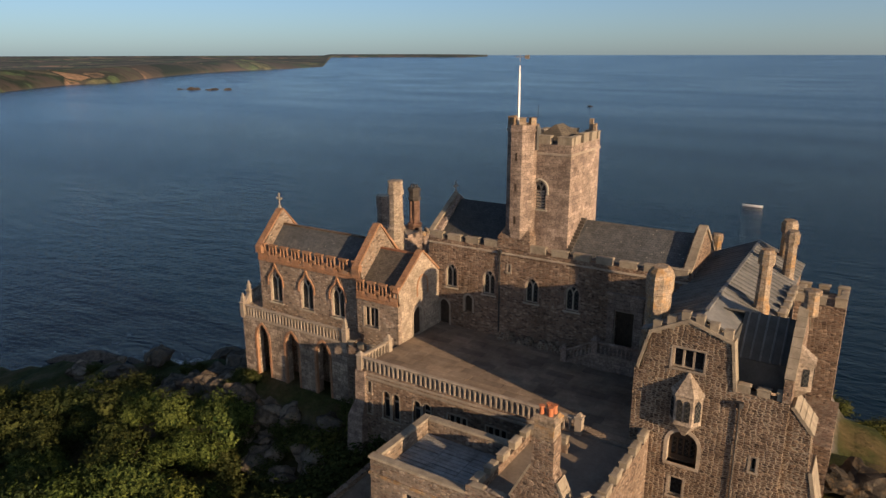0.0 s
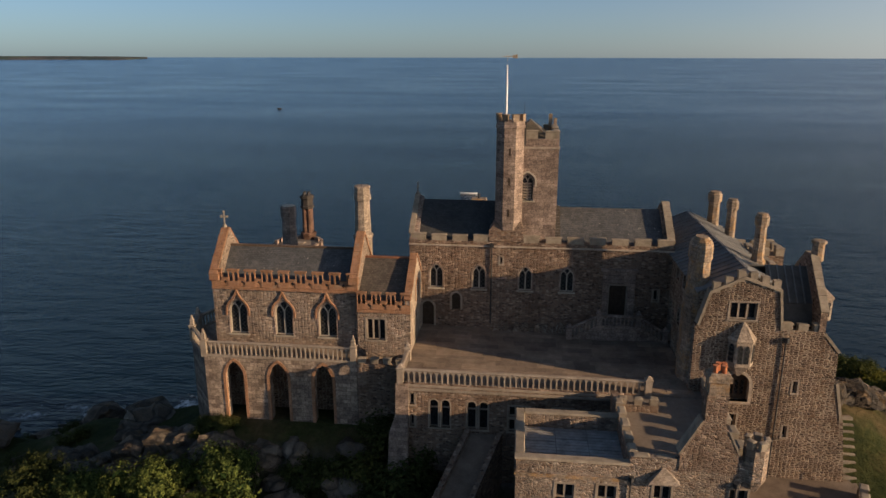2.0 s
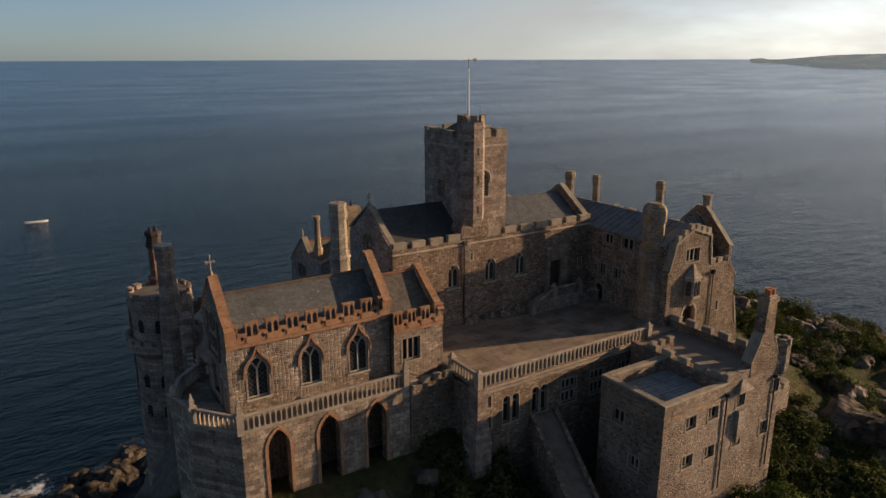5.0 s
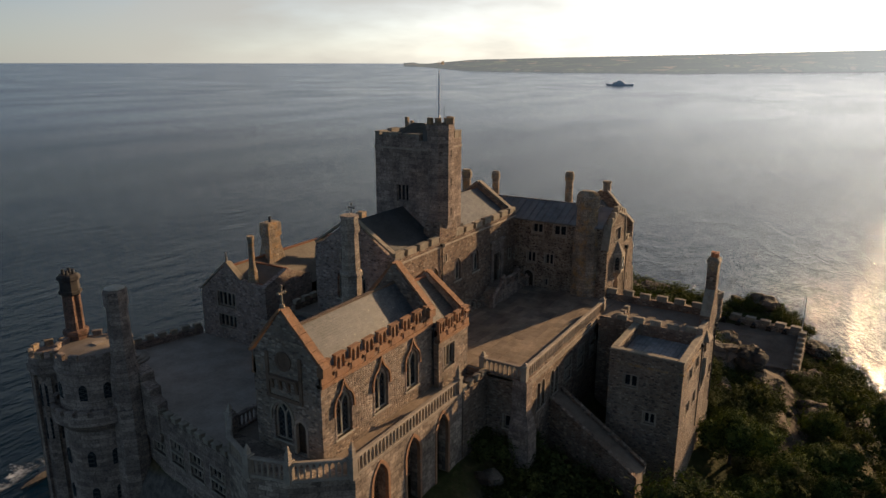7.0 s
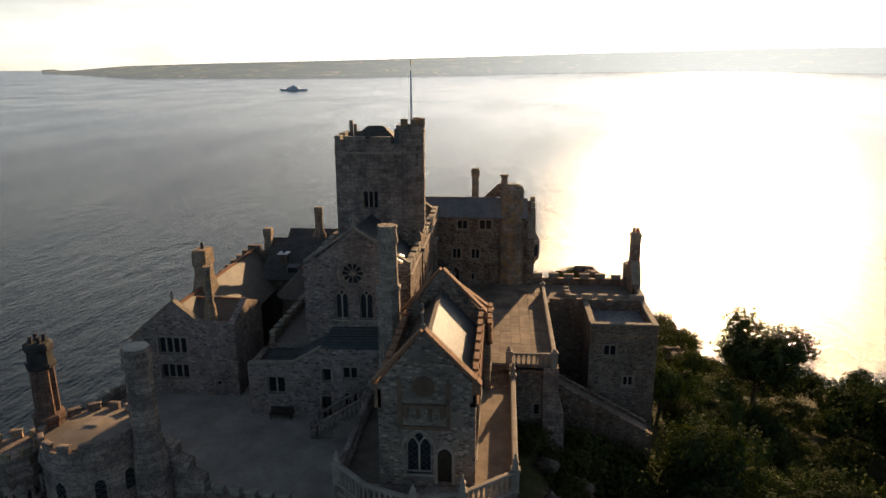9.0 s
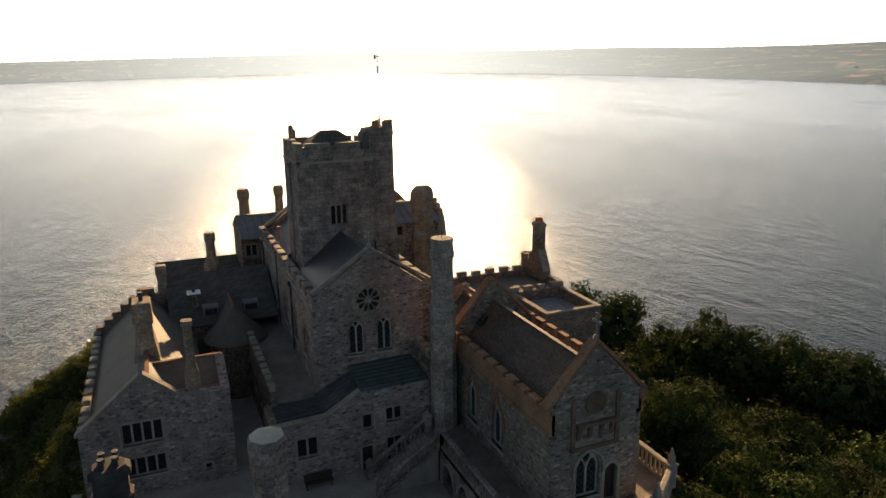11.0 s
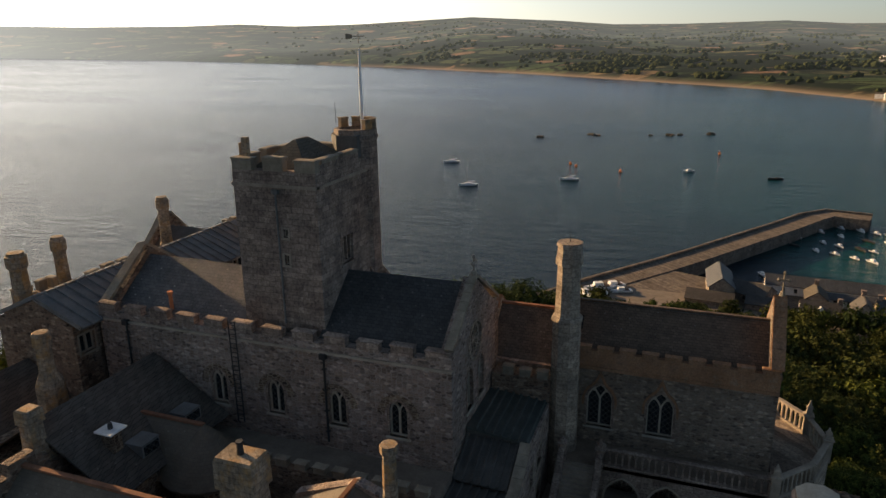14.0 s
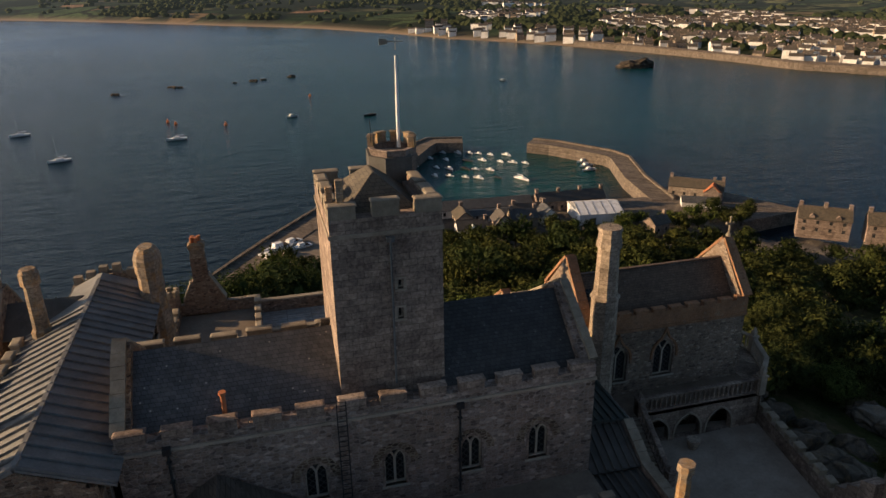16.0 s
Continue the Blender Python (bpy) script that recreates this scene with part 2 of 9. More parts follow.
def slates(name, one, two, w=0.3, h=0.22, lichen=(0.15, 0.145, 0.115), amount=0.5, gloss=0.55, joint=0.4, spot=0.2):
    """Slate roof: thin courses along the slope, patched with lichen."""
    m, t, b = material(name, gloss)
    b.inputs["Specular IOR Level"].default_value = 0.3
    g = t.nodes.new("ShaderNodeNewGeometry")
    s = node(t, "ShaderNodeSeparateXYZ", Vector=g.outputs["Position"])
    c = t.nodes.new("ShaderNodeCombineXYZ")
    t.links.new(maths(t, "ADD", s.outputs[0], maths(t, "MULTIPLY", s.outputs[1], 0.37)), c.inputs[0])
    t.links.new(maths(t, "MULTIPLY", s.outputs[2], 1.5), c.inputs[1])
    k = t.nodes.new("ShaderNodeTexBrick")
    t.links.new(c.outputs[0], k.inputs["Vector"])
    for key, v in (("Scale", 1.0), ("Mortar Size", 0.014), ("Mortar Smooth", 0.2), ("Brick Width", w), ("Row Height", h), ("Bias", 0.0)):
        k.inputs[key].default_value = v
    k.inputs["Color1"].default_value, k.inputs["Color2"].default_value, k.inputs["Mortar"].default_value = (*one, 1), (*two, 1), (one[0] * joint, one[1] * joint, one[2] * joint, 1)
    n = node(t, "ShaderNodeTexNoise", Vector=place(t), Scale=1.6, Detail=7.0, Roughness=0.75)
    col = mix(t, maths(t, "MULTIPLY", ramp(t, n.outputs[0], [(0.48, (0, 0, 0)), (0.72, (1, 1, 1))]), amount), k.outputs[0], lichen)
    col = stained(t, col, 0.4, 0.4)
    dots = node(t, "ShaderNodeTexVoronoi", Vector=place(t), Scale=1.7, Randomness=1.0)
    col = mix(t, ramp(t, dots.outputs["Distance"], [(0.03, (1, 1, 1)), (0.11, (0, 0, 0))]), col, (spot, spot * 0.93, spot * 0.8))
    t.links.new(col, b.inputs["Base Color"])
    relief(t, b, maths(t, "MULTIPLY", k.outputs["Fac"], -1.0), 0.5, 0.02)
    return m


RUBBLE = rubble("granite_rubble", (0.108, 0.075, 0.060), (0.198, 0.139, 0.103), (0.323, 0.244, 0.186), (0.228, 0.182, 0.140), 0.32, 2.1, joint_at=0.02)
RUBBLE_DARK = rubble("dark_granite_rubble", (0.075, 0.052, 0.042), (0.140, 0.097, 0.071), (0.225, 0.165, 0.120), (0.315, 0.26, 0.195), 0.34, 2.1, joint_at=0.05)
RUBBLE_PALE = rubble("pale_granite_rubble", (0.153, 0.118, 0.095), (0.252, 0.194, 0.151), (0.378, 0.304, 0.238), (0.250, 0.208, 0.166), 0.32, 2.1, joint_at=0.02)
ASHLAR = ashlar("granite_ashlar", (0.208, 0.162, 0.136), (0.334, 0.268, 0.224), (0.162, 0.129, 0.110), 0.78, 0.37)
COURSED = rubble("coursed_granite_rubble", (0.165, 0.126, 0.107), (0.268, 0.209, 0.178), (0.400, 0.322, 0.276), (0.320, 0.262, 0.226), 0.34, 2.0, joint_at=0.03)
ASHLAR_PALE = ashlar("pale_granite_ashlar", (0.269, 0.223, 0.179), (0.387, 0.329, 0.265), (0.234, 0.194, 0.155), 0.6, 0.3, 0.4)
ASHLAR_LICHEN = ashlar("lichened_granite_ashlar", (0.242, 0.199, 0.151), (0.341, 0.279, 0.215), (0.180, 0.143, 0.112), 0.5, 0.3, 0.5, 0.5)
DRESSED = mottled("dressed_granite", (0.242, 0.199, 0.155), (0.378, 0.316, 0.250), 0.88, 1.2)


def lichened_stone():
    """Dressed granite under a broken coat of orange lichen."""
    m, t, b = material("orange_lichened_granite", 0.9)
    n = node(t, "ShaderNodeTexNoise", Vector=place(t), Scale=1.1, Detail=7.0, Roughness=0.7)
    f = node(t, "ShaderNodeTexNoise", Vector=place(t), Scale=8.0, Detail=5.0, Roughness=0.65)
    col = ramp(t, n.outputs[0], [(0.30, (0.150, 0.095, 0.062)), (0.42, (0.300, 0.172, 0.106)), (0.56, (0.305, 0.163, 0.090)), (0.70, (0.290, 0.215, 0.155))])
    col = mix(t, 0.6, col, ramp(t, f.outputs[0], [(0.32, (0.5, 0.47, 0.45)), (0.68, (1.35, 1.35, 1.35))]), "MULTIPLY")
    col = stained(t, col, 0.55, 0.6)
    t.links.new(col, b.inputs["Base Color"])
    relief(t, b, maths(t, "ADD", n.outputs[0], f.outputs[0]), 0.5, 0.03)
    return m


ORANGE = lichened_stone()
BROWNSTONE = mottled("brown_weathered_granite", (0.115, 0.075, 0.052), (0.215, 0.140, 0.095), 0.9, 1.3)
COPING = mottled("lichened_coping", (0.20, 0.165, 0.125), (0.34, 0.29, 0.22), 0.9, 1.6)
TRACERY = mottled("pale_tracery_stone", (0.32, 0.285, 0.23), (0.44, 0.395, 0.32), 0.88, 1.4)
SLATE = slates("slate_roof", (0.066, 0.055, 0.046), (0.105, 0.088, 0.073), gloss=0.65)
SLATE_GREY = slates("grey_spotted_slate_roof", (0.062, 0.064, 0.066), (0.096, 0.098, 0.100), lichen=(0.185, 0.172, 0.150), amount=0.45, gloss=0.56, spot=0.42)
SLATE_RUST = slates("rusty_lichened_slate_roof", (0.090, 0.061, 0.043), (0.140, 0.097, 0.068), lichen=(0.16, 0.115, 0.075), amount=0.55, gloss=0.7)
SLATE_BLUE = slates("dark_blue_slate_roof", (0.040, 0.041, 0.041), (0.064, 0.065, 0.064), lichen=(0.105, 0.095, 0.08), amount=0.35, gloss=0.5)
SLATE_BROWN = slates("brown_lichened_slate_roof", (0.074, 0.062, 0.047), (0.108, 0.090, 0.067), lichen=(0.150, 0.118, 0.075), amount=0.6, gloss=0.8)
SLATE_WASHED = slates("cement_washed_slate_roof", (0.118, 0.096, 0.073), (0.140, 0.114, 0.087), lichen=(0.165, 0.128, 0.088), amount=0.55, gloss=0.7, joint=0.85)
LEAD_DARK = mottled("weathered_lead_sheet", (0.075, 0.072, 0.066), (0.125, 0.12, 0.11), 0.7, 0.8, 0.1, 0.15, 0.01)
LEAD_GREEN = mottled("blue_green_lead_sheet", (0.056, 0.066, 0.061), (0.098, 0.114, 0.104), 0.6, 0.8, 0.1, 0.15, 0.01)
LEAD = mottled("lead_sheet", (0.135, 0.135, 0.132), (0.215, 0.214, 0.208), 0.65, 0.8, 0.1, 0.15, 0.01)


def flag_material():
    """Worn granite flags, no two of quite the same tone."""
    m, t, b = material("granite_flagstone", 0.9)
    n = node(t, "ShaderNodeTexNoise", Vector=place(t), Scale=0.7, Detail=6.0, Roughness=0.65)
    f = node(t, "ShaderNodeTexNoise", Vector=place(t), Scale=9.0, Detail=5.0, Roughness=0.7)
    o = t.nodes.new("ShaderNodeObjectInfo")
    col = ramp(t, n.outputs[0], [(0.32, (0.165, 0.126, 0.094)), (0.68, (0.268, 0.210, 0.158))])
    col = mix(t, 0.8, col, ramp(t, o.outputs["Random"], [(0.0, (0.68, 0.68, 0.70)), (0.5, (1.0, 1.0, 1.0)), (1.0, (1.22, 1.20, 1.16))]), "MULTIPLY")
    col = mix(t, 0.5, col, ramp(t, f.outputs[0], [(0.35, (0.7, 0.7, 0.7)), (0.65, (1.2, 1.2, 1.2))]), "MULTIPLY")
    t.links.new(stained(t, col, 0.4, 0.35), b.inputs["Base Color"])
    relief(t, b, f.outputs[0], 0.3, 0.03)
    return m


FLAGS = flag_material()
TRODDEN = mottled("bare_trodden_ground", (0.120, 0.086, 0.064), (0.215, 0.160, 0.122), 0.95, 0.35, bump=0.4)
BLOCKS = ashlar("squared_granite_blocks", (0.180, 0.142, 0.114), (0.372, 0.306, 0.246), (0.140, 0.112, 0.092), 0.72, 0.40)
ASPHALT = mottled("worn_roof_asphalt", (0.180, 0.148, 0.119), (0.242, 0.202, 0.162), 0.92, 0.5, bump=0.15)
BOARDS = mottled("weathered_grey_boards", (0.19, 0.187, 0.183), (0.40, 0.392, 0.38), 0.8, 1.2, stretch=(1, 1, 1))
OAK = mottled("dark_oak", (0.035, 0.025, 0.018), (0.07, 0.05, 0.035), 0.7, 3.0)
IRON = mottled("painted_iron", (0.03, 0.03, 0.032), (0.06, 0.06, 0.06), 0.55, 4.0, 0.3, stain=0)
RIDGE = mottled("weathered_red_ridge_tile", (0.17, 0.085, 0.055), (0.29, 0.135, 0.08), 0.9, 2.0)
CLAY = mottled("red_clay", (0.42, 0.13, 0.055), (0.52, 0.22, 0.11), 0.85, 3.0)
WHITE = mottled("white_paint", (0.70, 0.70, 0.69), (0.82, 0.82, 0.80), 0.6, 2.0, bump=0.05)
RENDER = mottled("pale_render", (0.62, 0.60, 0.56), (0.84, 0.83, 0.80), 0.85, 0.3, bump=0.1)
COURT = mottled("pale_court_paving", (0.31, 0.25, 0.20), (0.41, 0.34, 0.275), 0.7, 0.5, bump=0.12)
CANVAS = mottled("white_canvas", (0.72, 0.73, 0.75), (0.82, 0.83, 0.85), 0.7, 0.5, bump=0.1)
ROCK = rubble("weathered_granite_rock", (0.085, 0.070, 0.055), (0.150, 0.125, 0.098), (0.235, 0.200, 0.160), (0.05, 0.043, 0.035), 2.4, 1.3, 0.2, 0.008)
QUAY = ashlar("granite_quay", (0.125, 0.106, 0.089), (0.195, 0.166, 0.139), (0.085, 0.074, 0.064), 1.2, 0.5)
BARK = mottled("bark", (0.06, 0.045, 0.035), (0.12, 0.095, 0.075), 0.95, 3.0, stretch=(1, 1, 0.3))
WET_ROCK = rubble("wet_shore_rock", (0.030, 0.026, 0.022), (0.060, 0.052, 0.043), (0.105, 0.090, 0.074), (0.02, 0.018, 0.016), 2.4, 1.3, 0.2, 0.008)
PATH = mottled("trodden_earth", (0.060, 0.044, 0.030), (0.135, 0.098, 0.068), 0.95, 0.35, bump=0.4)
STACK_RED = ashlar("sooty_red_granite", (0.125, 0.080, 0.062), (0.205, 0.125, 0.095), (0.10, 0.075, 0.06), 0.5, 0.32, 0.6)
SOOT = mottled("sooty_stone", (0.030, 0.027, 0.025), (0.075, 0.066, 0.058), 0.85, 1.6)
HULL = mottled("white_hull", (0.68, 0.68, 0.68), (0.8, 0.8, 0.8), 0.35, 1.0, bump=0.02, stain=0.1)
BUOY = mottled("orange_buoy_paint", (0.75, 0.16, 0.04), (0.85, 0.24, 0.07), 0.5, 2.0, bump=0.02, stain=0)


def glass_material(name="leaded_glass", lead=(0.07, 0.068, 0.063), shine=0.18):
    m, t, b = material(name, 0.15)
    b.inputs["Specular IOR Level"].default_value = shine
    g = t.nodes.new("ShaderNodeNewGeometry")
    s = node(t, "ShaderNodeSeparateXYZ", Vector=g.outputs["Position"])
    u = maths(t, "ADD", s.outputs[0], s.outputs[1])
    a = maths(t, "PINGPONG", maths(t, "ADD", u, s.outputs[2]), 0.2)
    c = maths(t, "PINGPONG", maths(t, "SUBTRACT", u, s.outputs[2]), 0.2)
    line = maths(t, "LESS_THAN", maths(t, "MINIMUM", a, c), 0.028)
    n = node(t, "ShaderNodeTexNoise", Vector=place(t), Scale=5.0, Detail=2.0)
    t.links.new(mix(t, line, ramp(t, n.outputs[0], [(0.35, (0.008, 0.009, 0.010)), (0.65, (0.026, 0.029, 0.032))]), lead), b.inputs["Base Color"])
    relief(t, b, n.outputs[0], 0.15, 0.02)
    return m


def leaf_material(name, dark, light, haze_glow=False, thinness=0.36):
    m, t, b = material(name, 0.85)
    g = t.nodes.new("ShaderNodeNewGeometry")
    o = t.nodes.new("ShaderNodeObjectInfo")
    col = ramp(t, g.outputs["Random Per Island"], [(0.0, dark), (1.0, light)])
    col = mix(t, 0.5, col, ramp(t, o.outputs["Random"], [(0.0, (0.55, 0.65, 0.5)), (0.6, (1.0, 1.0, 1.0)), (1.0, (1.3, 1.1, 0.8))]), "MULTIPLY")
    t.links.new(col, b.inputs["Base Color"])
    thin = node(t, "ShaderNodeBsdfTranslucent", Color=mix(t, 1.0, col, (1.2, 1.3, 0.5), "MULTIPLY"))
    s = t.nodes.new("ShaderNodeMixShader")
    s.inputs[0].default_value = thinness
    b.inputs["Specular IOR Level"].default_value = 0.03
    t.links.new(b.outputs[0], s.inputs[1])
    t.links.new(thin.outputs[0], s.inputs[2])
    t.links.new(s.outputs[0], t.nodes["Material Output"].inputs[0])
    # Distant haze painted as emission, its strength read from the green channel.
    if haze_glow:
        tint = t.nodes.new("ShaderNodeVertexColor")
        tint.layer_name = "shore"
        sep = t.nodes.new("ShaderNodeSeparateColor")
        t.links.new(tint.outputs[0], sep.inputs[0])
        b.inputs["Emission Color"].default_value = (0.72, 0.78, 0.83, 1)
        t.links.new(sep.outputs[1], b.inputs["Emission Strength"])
    return m


def sea_material():
    m, t, b = material("sea_water", 0.16)
    b.inputs["IOR"].default_value = 1.33
    b.inputs["Specular IOR Level"].default_value = 0.17
    big = node(t, "ShaderNodeTexNoise", Vector=place(t, (0.003, 0.006, 1)), Scale=1.0, Detail=3.0)
    col = ramp(t, big.outputs[0], [(0.3, (0.0002, 0.0050, 0.0115)), (0.7, (0.0004, 0.0080, 0.0170))])
    foam = t.nodes.new("ShaderNodeVertexColor")
    foam.layer_name = "shoal"
    shoal = t.nodes.new("ShaderNodeSeparateColor")
    t.links.new(foam.outputs[0], shoal.inputs[0])
    # Blue channel: base colour turns bluer and brighter with distance from the island.
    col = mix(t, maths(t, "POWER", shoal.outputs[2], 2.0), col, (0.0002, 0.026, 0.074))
    col = mix(t, shoal.outputs[1], col, (0.0015, 0.046, 0.046))
    fn = node(t, "ShaderNodeTexNoise", Vector=place(t), Scale=0.22, Detail=8.0, Roughness=0.75)
    patch = node(t, "ShaderNodeTexNoise", Vector=place(t), Scale=0.06, Detail=3.0)
    white = maths(t, "MULTIPLY", ramp(t, maths(t, "ADD", fn.outputs[0], maths(t, "MULTIPLY", shoal.outputs[0], 0.33)), [(0.74, (0, 0, 0)), (0.86, (1, 1, 1))]), ramp(t, patch.outputs[0], [(0.47, (0, 0, 0)), (0.62, (1, 1, 1))]))
    t.links.new(mix(t, white, col, (0.62, 0.64, 0.65)), b.inputs["Base Color"])
    slick = node(t, "ShaderNodeTexNoise", Vector=place(t, (0.0022, 0.008, 1), 0.4), Scale=1.0, Detail=4.0, Roughness=0.5)
    t.links.new(maths(t, "ADD", maths(t, "MULTIPLY", white, 0.5), ramp(t, slick.outputs[0], [(0.35, (0.14, 0.14, 0.14)), (0.65, (0.22, 0.22, 0.22))])), b.inputs["Roughness"])
    swell = node(t, "ShaderNodeTexNoise", Vector=place(t, (0.06, 0.17, 1), 0.2), Scale=1.0, Detail=2.0, Roughness=0.45)
    chop = node(t, "ShaderNodeTexNoise", Vector=place(t, (0.30, 0.75, 1), 0.15), Scale=1.0, Detail=3.0, Roughness=0.55)
    ripple = node(t, "ShaderNodeTexNoise", Vector=place(t, (1.1, 2.2, 1)), Scale=1.0, Detail=3.0, Roughness=0.6)
    height = maths(t, "ADD", maths(t, "MULTIPLY", swell.outputs[0], 0.75), maths(t, "MULTIPLY", chop.outputs[0], 0.42))
    height = maths(t, "ADD", height, maths(t, "MULTIPLY", ripple.outputs[0], 0.12))
    relief(t, b, height, maths(t, "SUBTRACT", 1.0, maths(t, "MULTIPLY", shoal.outputs[2], 0.42)), 1.5)          # calmer far out
    return m


def land_material():
    """Island ground: turf, scrub and bare granite on the steep parts."""
    m, t, b = material("island_ground", 0.95)
    b.inputs["Specular IOR Level"].default_value = 0.1
    n = node(t, "ShaderNodeTexNoise", Vector=place(t), Scale=0.12, Detail=7.0, Roughness=0.7)
    f = node(t, "ShaderNodeTexNoise", Vector=place(t), Scale=1.6, Detail=6.0, Roughness=0.7)
    turf = ramp(t, n.outputs[0], [(0.32, (0.018, 0.026, 0.009)), (0.46, (0.042, 0.048, 0.016)), (0.56, (0.075, 0.060, 0.028)), (0.70, (0.125, 0.088, 0.050))])
    turf = mix(t, 0.6, turf, ramp(t, f.outputs[0], [(0.3, (0.4, 0.45, 0.35)), (0.7, (1.4, 1.35, 1.2))]), "MULTIPLY")
    stone = ramp(t, f.outputs[0], [(0.3, (0.06, 0.053, 0.046)), (0.7, (0.19, 0.165, 0.14))])
    g = t.nodes.new("ShaderNodeNewGeometry")
    s = node(t, "ShaderNodeSeparateXYZ", Vector=g.outputs["Normal"])
    steep = ramp(t, maths(t, "ADD", s.outputs[2], maths(t, "MULTIPLY", n.outputs[0], 0.35)), [(0.86, (1, 1, 1)), (0.98, (0, 0, 0))])
    p = node(t, "ShaderNodeSeparateXYZ", Vector=g.outputs["Position"])
    low = ramp(t, maths(t, "ADD", maths(t, "MULTIPLY", p.outputs[2], 0.1), maths(t, "MULTIPLY", n.outputs[0], 0.4)), [(0.5, (1, 1, 1)), (0.95, (0, 0, 0))])
    t.links.new(mix(t, maths(t, "MAXIMUM", steep, low), turf, stone), b.inputs["Base Color"])
    relief(t, b, maths(t, "ADD", f.outputs[0], n.outputs[0]), 0.9, 0.35)
    return m


def fields_material(name="far_farmland", sun_brown=0.0):
    """Farmland far off: fields, hedges, woods, a strip of beach, and haze painted as glow."""
    m, t, b = material(name, 1.0)
    b.inputs["Specular IOR Level"].default_value = 0.0
    p = place(t, (1 / 95, 1 / 70, 0.0), 0.25)
    v = node(t, "ShaderNodeTexVoronoi", Vector=p, Scale=1.0, Randomness=0.9)
    e = t.nodes.new("ShaderNodeTexVoronoi")
    e.feature = "DISTANCE_TO_EDGE"
    e.inputs["Scale"].default_value, e.inputs["Randomness"].default_value = 1.0, 0.9
    t.links.new(p, e.inputs["Vector"])
    tone = t.nodes.new("ShaderNodeSeparateColor")
    t.links.new(v.outputs["Color"], tone.inputs[0])
    field = ramp(t, tone.outputs[0], [(0.0, (0.020, 0.035, 0.016)), (0.35, (0.037, 0.057, 0.027)), (0.6, (0.069, 0.098, 0.041)), (0.78, (0.104, 0.098, 0.051)), (0.90, (0.310, 0.180, 0.114)), (1.0, (0.084, 0.140, 0.045))])
    hedge = ramp(t, e.outputs[0], [(0.04, (1, 1, 1)), (0.09, (0, 0, 0))])
    col = mix(t, hedge, field, (0.022, 0.028, 0.014))
    w = node(t, "ShaderNodeTexNoise", Vector=place(t, (1, 1, 0)), Scale=0.004, Detail=5.0, Roughness=0.65)
    tuft = node(t, "ShaderNodeTexNoise", Vector=place(t, (1, 1, 0)), Scale=0.05, Detail=5.0, Roughness=0.75)
    col = mix(t, 0.7, col, ramp(t, tuft.outputs[0], [(0.38, (0.35, 0.4, 0.35)), (0.62, (1.25, 1.2, 1.1))]), "MULTIPLY")
    col = mix(t, ramp(t, w.outputs[0], [(0.475, (0, 0, 0)), (0.525, (1, 1, 1))]), col, (0.012, 0.017, 0.009))
    # Brown patches painted in for the headland that faces the sun.
    if sun_brown:
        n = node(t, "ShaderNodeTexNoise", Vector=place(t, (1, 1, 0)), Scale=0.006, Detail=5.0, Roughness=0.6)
        col = mix(t, maths(t, "MULTIPLY", ramp(t, n.outputs[0], [(0.46, (0, 0, 0)), (0.56, (1, 1, 1))]), sun_brown), col, (0.052, 0.040, 0.031))
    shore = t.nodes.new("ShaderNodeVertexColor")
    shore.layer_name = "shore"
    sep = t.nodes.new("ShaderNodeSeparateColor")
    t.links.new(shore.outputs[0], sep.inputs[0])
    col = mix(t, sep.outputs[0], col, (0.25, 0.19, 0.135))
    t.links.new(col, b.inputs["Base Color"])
    # Emission paints the distant haze; its strength is the green channel.
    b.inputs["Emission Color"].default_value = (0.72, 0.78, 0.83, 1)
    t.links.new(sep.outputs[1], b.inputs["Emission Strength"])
    return m


GLASS = glass_material()
PLAIN_GLASS = glass_material("dark_casement_glass", (0.014, 0.014, 0.015), 0.1)
LEAF = leaf_material("tree_leaves", (0.013, 0.026, 0.008), (0.112, 0.136, 0.036), thinness=0.06)
LEAF_BUSH = leaf_material("scrub_leaves", (0.022, 0.032, 0.011), (0.086, 0.092, 0.031), thinness=0.14)
LEAF_SWARD = leaf_material("grass_and_bracken", (0.060, 0.066, 0.018), (0.170, 0.165, 0.048), thinness=0.4)
# Far leaves: base colour lightened, and a glow added, for the distant haze.
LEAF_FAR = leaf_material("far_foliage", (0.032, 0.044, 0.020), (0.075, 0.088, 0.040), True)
LEAF_DARK = leaf_material("holm_oak_leaves", (0.011, 0.018, 0.007), (0.072, 0.080, 0.025), thinness=0.06)
LEAF_PINE = leaf_material("pine_needles", (0.016, 0.028, 0.012), (0.055, 0.070, 0.026), thinness=0.15)
# The last is the farmland again, browned by colour for the sunlit headland.
SEA, LAND, FIELDS, FIELDS_BROWNED = sea_material(), land_material(), fields_material(), fields_material("sun_browned_farmland", 0.85)

# ---------------------------------------------------------------- building tools
from mathutils.geometry import tessellate_polygon

ORIGIN = {}


def thing(name, base, label, category, group="", kind=""):
    ob = new(name)
    ob.location = base
    ob.empty_display_size = 0.5
    ORIGIN[ob.name] = Vector(base)
    return tagged(ob, label, category, group, kind)


def mesh_of(name, bm, mat, smooth=False):
    me = bpy.data.meshes.new(name)
    bmesh.ops.recalc_face_normals(bm, faces=bm.faces[:])
    bm.to_mesh(me)
    bm.free()
    me.materials.append(mat)
    if smooth:
        me.polygons.foreach_set("use_smooth", [True] * len(me.polygons))
    return me


